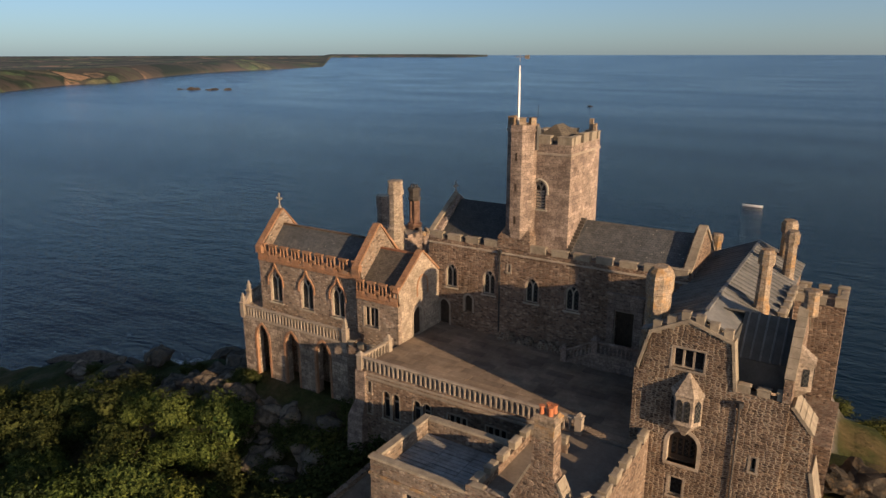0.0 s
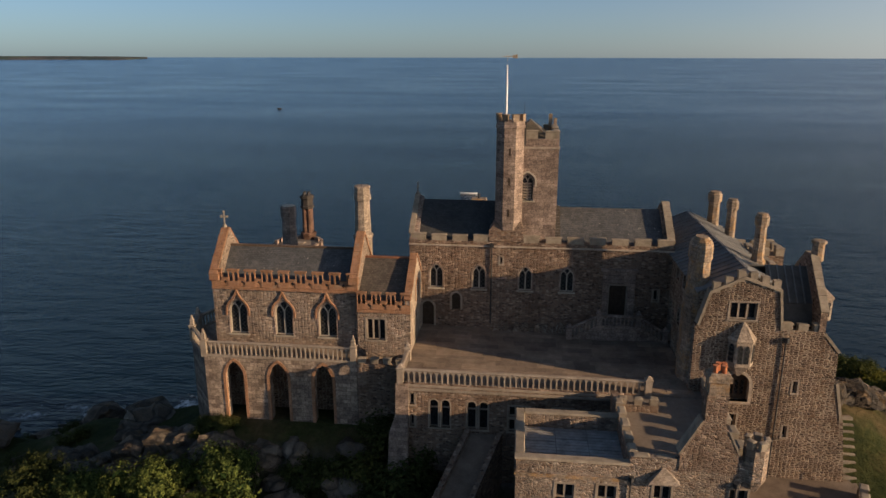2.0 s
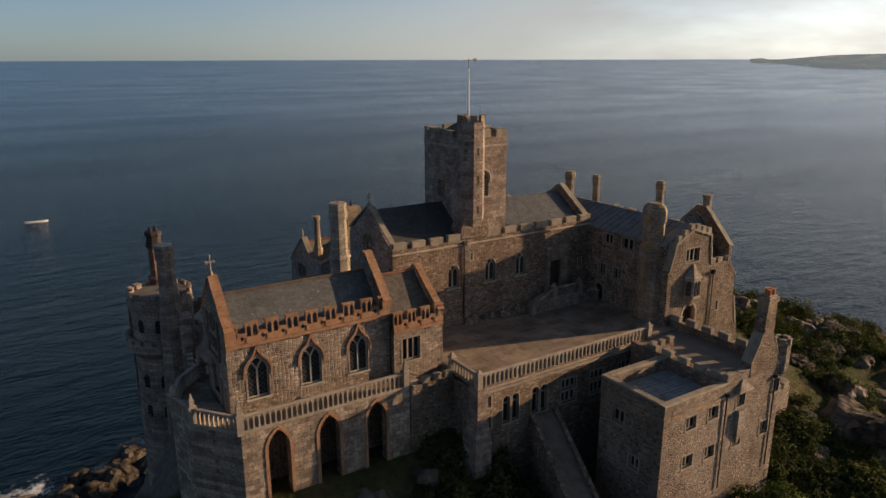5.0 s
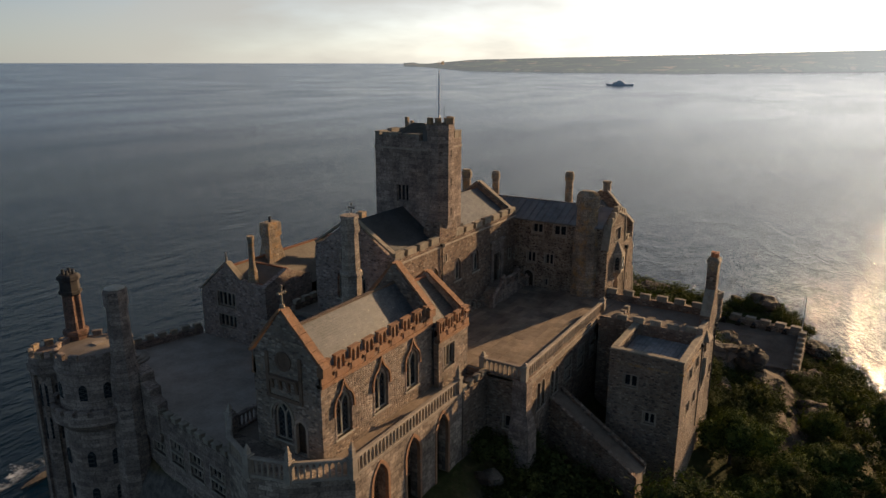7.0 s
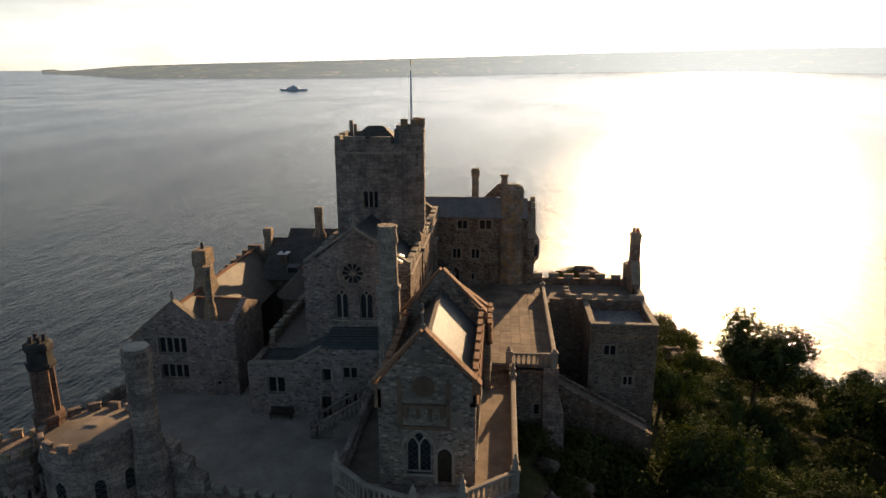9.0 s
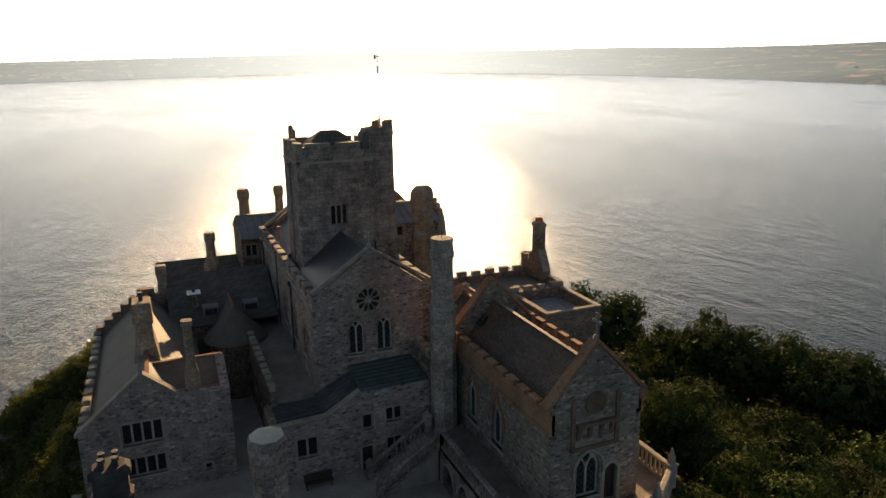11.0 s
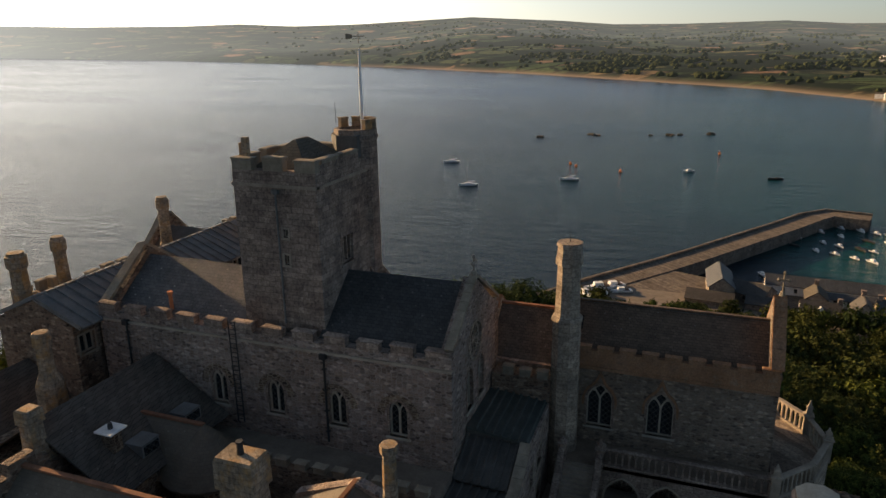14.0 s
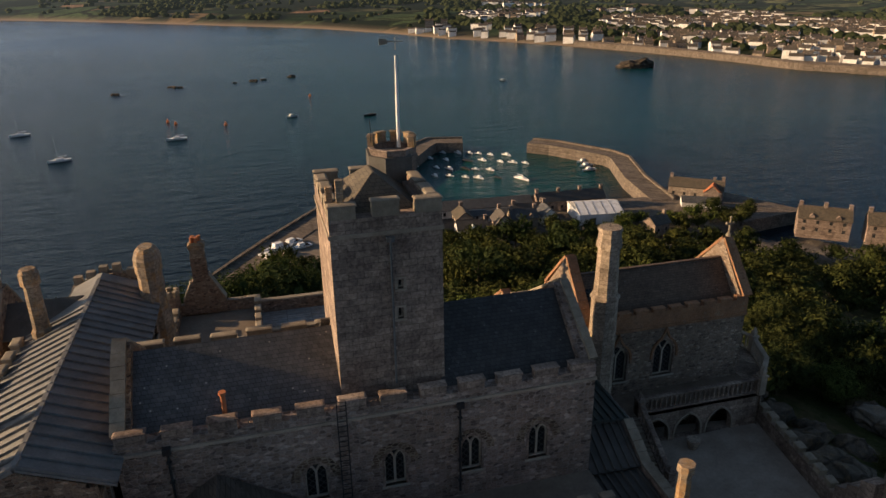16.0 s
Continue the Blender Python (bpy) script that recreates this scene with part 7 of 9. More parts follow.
for i in range(8):
    ra = 2 * math.pi * (i + 0.5) / 8
    ff = Face((-55.5 + 1.69 * math.cos(ra), 81.1 + 1.69 * math.sin(ra), 0), (-math.sin(ra), math.cos(ra), 0), (math.cos(ra), math.sin(ra), 0))
    for z in (50.4, 47.2):
        part("window", panel(bmesh.new(), ff, pointed(0, 0.36, z, z + 1.7, z + 2.3, 4), (), 0.1, 0.05), GLASS, drum)
    part("pilaster", hull(bmesh.new(), [[(-55.5 + r * math.cos(ra + 0.39 + g), 81.1 + r * math.sin(ra + 0.39 + g), z) for r, g in ((1.75, -0.09), (2.0, -0.09), (2.0, 0.09), (1.75, 0.09))] for z in (36, 53.3)]), ASHLAR, drum)
me = merlon_mesh(0.7, 0.32, 0.6, ASHLAR_LICHEN, 0.08)
for i in range(8):
    a = 2 * math.pi * (i + 0.5) / 8
    piece("merlon", me, drum, (-55.5 + 1.65 * math.cos(a), 81.1 + 1.65 * math.sin(a), 54.88), a + math.pi / 2)
banded = part("chimney", lathe(bmesh.new(), -54.35, 78.9, [(50, 1.0), (56.6, 0.95), (56.8, 1.05), (57.1, 1.05), (57.2, 0.55), (60.4, 0.5)], 8), STACK_RED, drum, "clustered red granite chimney with a sooty banded cap")
for k in range(4):
    a = math.pi / 4 + k * math.pi / 2
    part("shaft", lathe(bmesh.new(), -54.35 + 0.42 * math.cos(a), 78.9 + 0.42 * math.sin(a), [(57.1, 0.36), (60.5, 0.32)], 10), STACK_RED, banded)
part("cap", lathe(bmesh.new(), -54.35, 78.9, [(60.3, 0.72), (60.45, 0.92), (60.7, 0.95), (60.75, 0.80), (61.6, 0.78), (61.7, 0.94), (62.0, 0.92), (62.15, 0.72)], 8), SOOT, banded, "sooty black stone cap")
for k in range(4):
    a = math.pi / 4 + k * math.pi / 2
    part("pot", lathe(bmesh.new(), -54.35 + 0.4 * math.cos(a), 78.9 + 0.4 * math.sin(a), [(62.1, 0.15), (62.5, 0.12), (62.6, 0.16)], 8), IRON, banded)
for u, top, deep in ((12.55, 55.0, 0.95), (11.55, 53.9, 0.9), (10.55, 52.9, 0.8)):          # stepped shoulder from the stack down to the court wall
    p = Vector((-55.9 + 0.168 * u + 0.25, 58.8 + 0.986 * u, 0))
    part("shoulder_step", hull(bmesh.new(), [[(p.x - deep * 0.55, p.y - 0.5, z - d), (p.x + deep * 0.7, p.y - 0.5, z - d), (p.x + deep * 0.7, p.y + 0.5, z), (p.x - deep * 0.55, p.y + 0.5, z)] for z, d in ((49.0, 0.0), (top, 0.45))]), ASHLAR, drum)
chimney(drum, -54.6, 72.1, [(40, 1.6), (55, 1.15), (56, 0.95), (60.6, 0.82), (60.65, 0.95), (61.9, 0.95), (62.1, 0.85)], 8, ASHLAR, "tall octagonal chimney with pale cap")
part("cap", lathe(bmesh.new(), -54.6, 72.1, [(62.08, 0.84), (62.16, 0.84), (62.24, 0.2)], 8), TRACERY, drum, "pale disc on the chimney top")

# ---------------------------------------------------------------- trees


def crown_mesh(name, seed, wide, high, count, leaf, mat, each=11):
    """A crown of leaf clumps on an uneven dome, with gaps."""
    rnd = random.Random(seed)
    lobes = [(rnd.uniform(-0.5, 0.5) * wide, rnd.uniform(-0.5, 0.5) * wide, rnd.uniform(0.35, 0.85) * high, rnd.uniform(0.28, 0.5) * wide) for _ in range(9)]
    lobes.append((0, 0, high * 0.6, wide * 0.55))
    verts, faces = [], []
    for _ in range(count):
        cx, cy, cz, r = rnd.choice(lobes)
        d = Vector((rnd.gauss(0, 1), rnd.gauss(0, 1), rnd.gauss(0.25, 1))).normalized()
        c = Vector((cx, cy, cz)) + d * r * rnd.uniform(0.75, 1.05)
        shoot = (d + Vector((0, 0, 0.9))).normalized()
        for _ in range(each):
            p = c + shoot * rnd.gauss(0, 0.34) + Vector((rnd.gauss(0, 0.20), rnd.gauss(0, 0.20), rnd.gauss(0, 0.14)))
            n = (d + Vector((rnd.gauss(0, 0.28), rnd.gauss(0, 0.28), rnd.gauss(0.15, 0.28)))).normalized()
            u = n.orthogonal().normalized()
            u.rotate(Matrix.Rotation(rnd.uniform(0, 6.28), 3, n))
            w = n.cross(u)
            s = leaf * rnd.uniform(0.6, 1.3)
            k = len(verts)
            verts += [p - u * s * 0.5, p + w * s * 0.28 + n * s * 0.1, p + u * s * 0.6, p - w * s * 0.28 + n * s * 0.1]
            faces.append((k, k + 1, k + 2, k + 3))
    for _ in range(count // 3):          # oversized leaves added unseen inside the crown to block light
        cx, cy, cz, r = rnd.choice(lobes)
        d = Vector((rnd.gauss(0, 1), rnd.gauss(0, 1), rnd.gauss(0, 1))).normalized()
        p = Vector((cx, cy, cz)) + d * r * rnd.uniform(0.45, 0.72)
        u = d.orthogonal().normalized()
        u.rotate(Matrix.Rotation(rnd.uniform(0, 6.28), 3, d))
        w, s, k = d.cross(u), wide * rnd.uniform(0.09, 0.14), len(verts)
        verts += [p - u * s, p + w * s * 0.7 + d * s * 0.2, p + u * s, p - w * s * 0.7 + d * s * 0.2]
        faces.append((k, k + 1, k + 2, k + 3))
    me = bpy.data.meshes.new(name)
    me.from_pydata([tuple(v) for v in verts], [], faces)
    me.materials.append(mat)
    return me


def trunk_mesh(seed, high, r):
    rnd = random.Random(seed)
    bm = lathe(bmesh.new(), 0, 0, [(-1.5, r * 1.3), (0.3, r), (high * 0.4, r * 0.75), (high * 0.85, r * 0.3)], 8)
    for i in range(6):
        a = rnd.uniform(0, 6.28)
        z0 = high * rnd.uniform(0.25, 0.5)
        out = high * rnd.uniform(0.2, 0.38)
        p = [Vector((0, 0, z0)), Vector((math.cos(a) * out * 0.5, math.sin(a) * out * 0.5, z0 + high * 0.15)), Vector((math.cos(a) * out, math.sin(a) * out, z0 + high * 0.34))]
        hull(bm, [[q + Vector((s * w * math.sin(a), -s * w * math.cos(a), t * w)) for s, t in ((-1, -1), (1, -1), (1, 1), (-1, 1))] for q, w in zip(p, (r * 0.45, r * 0.3, r * 0.1))])
    return mesh_of("trunk", bm, BARK, True)


KINDS = []
for k, (w, hgt, n, leaf, mat) in enumerate(((6.0, 6.0, 820, 0.34, LEAF), (7.0, 5.5, 900, 0.34, LEAF), (5.0, 6.5, 720, 0.33, LEAF), (6.0, 7.0, 640, 0.36, LEAF_PINE), (6.6, 6.0, 800, 0.33, LEAF_DARK))):
    KINDS.append((crown_mesh("crown", 11 + k, w, hgt, n, leaf, mat), trunk_mesh(40 + k, hgt, 0.28), hgt, crown_mesh("crown", 61 + k, w, hgt, n // 4, leaf * 2.1, mat, 7)))
BUSH = crown_mesh("foliage", 71, 2.6, 1.7, 130, 0.3, LEAF_BUSH)


def tree(x, y, kind, size, turn, z=None, low=0.8, far=False):
    crown, trunk, hgt, coarse = KINDS[kind]
    crown = coarse if far else crown
    z = ground(x, y) if z is None else z
    t = thing("tree", (x, y, z), "dark evergreen tree on the slope" if kind > 2 else "leafy green broad-crowned tree on the slope", "tree", "trees on the island")
    for name, me, dz in (("trunk", trunk, 0), ("crown", crown, low)):
        o = new(name, me)
        o.parent = t
        o.location.z = dz
    t.rotation_euler.z, t.scale = turn, (size, size, size * (0.9 + 0.2 * math.sin(x * 3 + y)))
    return t


rnd = random.Random(5)
spots = []


def scatter(x0, x1, y0, y1, gap, limit, ok):
    made = 0
    for _ in range(limit * 12):
        x, y = rnd.uniform(x0, x1), rnd.uniform(y0, y1)
        if made >= limit or not ok(x, y) or any((x - a) ** 2 + (y - b) ** 2 < gap * gap for a, b in spots):
            continue
        spots.append((x, y))
        made += 1
        yield x, y


def wooded(x, y):
    if ground(x, y) < 5 or y > 41 or x > 3:
        return False
    if x > -49 and y > 31:
        return False
    return not (x > -15 and y > 20 or x > -9 and y > 9)


for x, y in scatter(-105, 8, -5, 41, 4.5, 160, wooded):
    tree(x, y, rnd.choice((4, 4, 3, 4, 1)) if x < -58 else rnd.choice((0, 4, 1, 2, 4, 3)), (rnd.uniform(0.5, 0.75) if x > -32 else rnd.uniform(0.68, 1.0)) if y < 32 else rnd.uniform(0.55, 0.8), rnd.uniform(0, 6), far=y < 8 or x < -92)
tree(3.5, 11.5, 3, 1.5, 0.4, low=2.6)
for x, y, size in ((-18.5, -13.5, 1.75), (-12.5, -17.0, 1.5), (-7.0, -10.5, 1.5), (-0.5, -8.5, 1.4), (6.0, -5.0, 1.2), (-22.0, -20.5, 1.35), (-27.0, -24.0, 1.2)):
    tree(x, y, 3, size, x, low=2.0)
for x, y in ((-24, -62), (-14, -58), (-31, -67), (-7, -62), (-20, -70)):
    tree(x, y, 3, 1.35, y, far=True)
for x, y, k, size in ((-13.5, 24.0, 1, 0.62), (-8.0, 21.5, 0, 0.7), (-3.0, 19.5, 1, 0.66), (-9.5, 26.8, 2, 0.5), (1.5, 21.5, 0, 0.5)):
    tree(x, y, k, size, x)
for x, y in scatter(-200, 40, -90, -5, 5.5, 190, lambda x, y: ground(x, y) > 5):
    tree(x, y, rnd.choice((4, 4, 4, 3)), rnd.uniform(0.7, 1.1), rnd.uniform(0, 6), far=True)


for x, y in scatter(-182, -24, -97, -86, 4.0, 46, lambda x, y: math.hypot(x + 140, y + 88) > 7):
    tree(x, y, rnd.choice((4, 1, 4)), rnd.uniform(0.5, 0.75), rnd.uniform(0, 6), 4.5, far=True)
PATH_LINE = [(27, 38), (23.5, 31), (15, 28.5), (7, 26.2), (0, 25), (-8, 24.5), (-17, 26)]


def off_path(x, y):
    """Distance from the trodden path."""
    best = 1e9
    p = Vector((x, y))
    for a, b in zip(PATH_LINE, PATH_LINE[1:]):
        a, b = Vector(a), Vector(b)
        k = max(0.0, min(1.0, (p - a).dot(b - a) / (b - a).length_squared))
        best = min(best, (p - a - (b - a) * k).length)
    return best


def bush(x, y, size, turn):
    o = new("bush", BUSH)
    o.location = (x, y, ground(x, y) - 0.2)
    o.rotation_euler.z, o.scale = turn, (size, size, size * 0.8)
    tagged(o, "low green coastal scrub bush", "bush", "bushes on the slope")


for x, y in scatter(-20, 60, 0, 60, 2.1, 130, lambda x, y: x > -8 + 0.2 * (y - 30) and ground(x, y) > 12 and not (-12 < x < 12 and y > 36) and not (x > 17 and 25 < y < 44) and off_path(x, y) > 2.6):
    bush(x, y, rnd.uniform(0.6, 1.7), rnd.uniform(0, 6))
for x, y in scatter(-110, 40, 30, 120, 3.4, 70, lambda x, y: 10 < ground(x, y) < 44 and math.hypot(x + 34, y - 62) > 36):
    bush(x, y, rnd.uniform(0.6, 1.3), rnd.uniform(0, 6))


for x, y in scatter(32.8, 46, 16, 46, 1.9, 90, lambda x, y: ground(x, y) > 18):          # scrub on the edge outside the battery
    bush(x, y, rnd.uniform(0.5, 1.0), rnd.uniform(0, 6))


def scrub(name, plant, spot_list, small, large, flat, label):
    """A close mass of low plants, as one mesh."""
    n = len(plant.vertices)
    co = np.empty(n * 3)
    plant.vertices.foreach_get("co", co)
    co = co.reshape(-1, 3)
    polys = [tuple(p.vertices) for p in plant.polygons]
    verts, faces = [], []
    for k, (x, y) in enumerate(spot_list):
        size, a = rnd.uniform(small, large), rnd.uniform(0, 6)
        c, s = math.cos(a) * size, math.sin(a) * size
        z = ground(x, y) - 0.3
        verts += [(x + c * u - s * v, y + s * u + c * v, z + w * size * flat) for u, v, w in co]
        faces += [tuple(i + k * n for i in f) for f in polys]
    me = bpy.data.meshes.new(name)
    me.from_pydata(verts, [], faces)
    me.materials.append(plant.materials[0])
    tagged(new(name, me), label, name, kind="stuff")


scrub("scrub", BUSH, list(scatter(-44, 22, 82.8, 104, 1.35, 330, lambda x, y: ground(x, y) > 8)), 0.6, 1.15, 0.8, "dense low green scrub on the steep slope")
SWARD = crown_mesh("foliage", 77, 2.6, 1.0, 34, 0.34, LEAF_SWARD)
spots = []
scrub("sward", SWARD, list(scatter(-20, 52, 74, 98, 0.95, 900, lambda x, y: ground(x, y) > 14 and not (x < 4.5 and y < 82.5))), 0.55, 1.0, 0.55, "sunlit yellow-green grass and bracken on the slope")


def boulder_mesh(seed, mat):
    bm = bmesh.new()
    bmesh.ops.create_icosphere(bm, subdivisions=3, radius=1.0)
    for v in bm.verts:
        n = noise.fractal(v.co * 1.1 + Vector((seed * 3.1, 0, 0)), 0.9, 2.0, 4)
        c = noise.cell(v.co * 1.7 + Vector((seed, 2, 5)))
        v.co *= 1 + 0.35 * n + 0.12 * c
        v.co.z *= 0.72
    return mesh_of("boulder", bm, mat)


ROCKS, WET_ROCKS = [boulder_mesh(i, ROCK) for i in range(4)], [boulder_mesh(i, WET_ROCK) for i in range(4)]


def crag_mesh(seed):
    """A jointed block of granite with broken, stepped faces."""
    bm = bmesh.new()
    bmesh.ops.create_cube(bm, size=2.0)
    bmesh.ops.subdivide_edges(bm, edges=bm.edges[:], cuts=7, use_grid_fill=True)
    for v in bm.verts:
        q = v.co * 1.3 + Vector((seed * 5.3, seed * 1.7, 0))
        step = round(noise.noise(Vector((q.x * 0.9, q.y * 0.9, q.z * 1.6))) * 4) / 4
        v.co *= 0.86 + 0.16 * step + 0.10 * noise.fractal(q * 1.8, 0.9, 2.0, 3)
        v.co.z -= 0.12 * (v.co.x ** 2 + v.co.y ** 2) if v.co.z > 0 else 0.0
    return mesh_of("rock_outcrop", bm, ROCK)


CRAGS = [crag_mesh(i) for i in range(4)]


def crag(x, y, top, wide, deep, high, turn, k):
    o = new("rock_outcrop", CRAGS[k % 4])
    o.location = (x, y, top - high * 0.95)
    o.rotation_euler, o.scale = (0.06 * math.sin(k), 0.05 * math.cos(2.1 * k), turn), (wide, deep, high)
    tagged(o, "jointed granite outcrop under the chapel wall", "rock", "rock outcrops")


def boulder(x, y, size, turn, sink=0.25, z=None):
    # Wet shore rock near the sea; slope boulders with z given use it too.
    wet = z is not None or ground(x, y) < 7
    o = new("boulder", rnd.choice(WET_ROCKS if wet else ROCKS))
    o.location = (x, y, (ground(x, y) if z is None else z) + size * (0.5 - sink))
    o.rotation_euler, o.scale = (rnd.uniform(-0.3, 0.3), rnd.uniform(-0.3, 0.3), turn), (size * rnd.uniform(0.9, 1.4), size, size * rnd.uniform(0.7, 1.1))
    tagged(o, "dark rough granite rock" if wet else "weathered granite boulder among turf", "boulder", "rocks along the shore" if wet else "boulders on the island")


for x, y in scatter(-110, 70, 15, 130, 4.5, 110, lambda x, y: 4 < ground(x, y) < 46.5 and math.hypot((x + 32) * 0.8, y - 60) > 31 and not wooded(x, y) and not (-12 < x < 11 and y > 36) and off_path(x, y) > 2.6):
    boulder(x, y, rnd.uniform(0.8, 2.6), rnd.uniform(0, 6))
for k in range(20):
    x = -64 + 24 * k / 19 + rnd.uniform(-1, 1)
    y = 44.6 - (k % 3) * 2.0 + rnd.uniform(-0.6, 0.6)
    boulder(x, y, rnd.uniform(0.9, 2.2), rnd.uniform(0, 6), 0.35)
    if k % 3 == 0:
        bush(x + rnd.uniform(-2, 2), y - rnd.uniform(2, 5), rnd.uniform(0.5, 0.9), rnd.uniform(0, 6))
for x, y in scatter(-58, -33, 37, 49.5, 1.5, 46, lambda x, y: not (x > -57.5 and y > 46.5 and x > -36) and not (-34 < x < -28) and not (x < -39 and y > 40.5)):
    bush(x, y, rnd.uniform(0.6, 1.3), rnd.uniform(0, 6))
for k in range(12):
    bush(-34.2 - rnd.uniform(0, 1.5), 34.5 + 0.8 * k, rnd.uniform(1.2, 1.9), rnd.uniform(0, 6))
for x, y, s in ((-63, 49, 1.7), (-66, 53, 1.8), (-66.5, 57, 2.2), (-68, 47, 1.6), (-71, 49.5, 1.9), (-74, 52, 1.5), (-64.5, 43.5, 1.3)):
    boulder(x, y, s, x, 0.3)
for k in range(9):
    x = -58.6 + 2.55 * k
    crag(x, 45.7 + 0.4 * math.sin(2.7 * k), 46.5 - 0.13 * k + 0.35 * math.sin(1.9 * k), 1.75, 1.5 + 0.2 * math.sin(k), 2.7, 0.25 * math.sin(3.1 * k), k)
    if k % 3 == 1:
        crag(x + 0.9, 43.9 + 0.5 * math.sin(1.3 * k), 43.9 - 0.1 * k + 0.4 * math.sin(2.3 * k), 1.6, 1.4, 2.3, 0.4 * math.sin(1.7 * k), k + 1)
    else:
        for j in range(3):
            bush(x + 0.9 * j, 43.6 - 0.8 * (j % 2), 0.8 + 0.2 * math.sin(k + j), 1.3 * k + j)
for k, (x, y, top, w) in enumerate(((-61.6, 45.6, 45.5, 1.7), (-62.8, 43.4, 43.6, 1.5), (-64.6, 45.4, 43.6, 1.2), (-60.4, 43.2, 43.4, 1.6), (-67.6, 44.6, 42.2, 1.3))):
    crag(x, y, top, w, w * 0.9, w * 1.2, 0.5 * k, k + 2)
for k in range(26):          # rough turf on the ledge
    bush(-60.5 + 0.32 * k + rnd.uniform(-0.3, 0.3), 46.2 + rnd.uniform(-0.7, 0.8), rnd.uniform(0.3, 0.55), rnd.uniform(0, 6))
for x, y, s in ((33.6, 24.5, 1.5), (34.8, 22, 1.2), (35.5, 34, 1.0), (37, 37, 1.3), (39, 28, 1.2), (22.5, 24.2, 1.6), (24.5, 23.4, 1.2)):
    boulder(x, y, s, x, 0.2)
for th in range(-30, 190, 4):
    a = radians(th + rnd.uniform(-2, 2))
    r = shore(a) - rnd.uniform(2, 11)
    boulder(CENTRE.x + r * math.cos(a), CENTRE.y + r * math.sin(a), rnd.uniform(1.5, 4.5), rnd.uniform(0, 6), 0.4)

# ---------------------------------------------------------------- harbour, village and boats
harbour = thing("harbour", (-90, -140, 4), "granite harbour with quay and two curved piers", "harbour", kind="structure")
part("quay", hull(bmesh.new(), [[(x, y, z) for x, y in ((-10, -92), (-22, -112), (-42, -134), (-54, -129.5), (-75, -129.5), (-110, -128), (-144, -122.5), (-157, -121.5), (-168, -131), (-186, -120), (-200, -92), (-150, -84), (-90, -84), (-30, -86))] for z in (-4, 4.6)]), QUAY, harbour, "pale granite quay")


def pier(path, half, parapet):
    """A stone pier with a parapet on its seaward side."""
    p = [Vector((*q, 0)) for q in path]
    deck, wall = [], []
    for i, q in enumerate(p):
        d = (p[min(i + 1, len(p) - 1)] - p[max(i - 1, 0)]).normalized()
        n = Vector((-d.y, d.x, 0))
        deck.append([q + n * half + Vector((0, 0, -5)), q - n * half + Vector((0, 0, -5)), q - n * (half - 0.6) + Vector((0, 0, 4.8)), q + n * (half - 0.6) + Vector((0, 0, 4.8))])
        w = n * (half - 0.7) * parapet
        t = n * 0.55
        wall.append([q + w + t + Vector((0, 0, 4.7)), q + w - t + Vector((0, 0, 4.7)), q + w - t + Vector((0, 0, 5.6)), q + w + t + Vector((0, 0, 5.6))])
    ob = part("pier", hull(bmesh.new(), deck), QUAY, harbour)
    part("parapet", hull(bmesh.new(), wall), QUAY, ob)


pier([(-6, -86), (-22, -112), (-39, -136), (-51, -154), (-66, -178), (-82, -203), (-95, -225), (-103, -234), (-118, -230)], 5.6, 1)
pier([(-160, -116), (-162, -127), (-165.5, -146), (-175, -176), (-173.5, -185), (-158, -210), (-149, -218)], 4.9, -1)
part("yard", boxes((-62, -24, -112, -96, 4.5, 4.68)), ASPHALT, harbour)


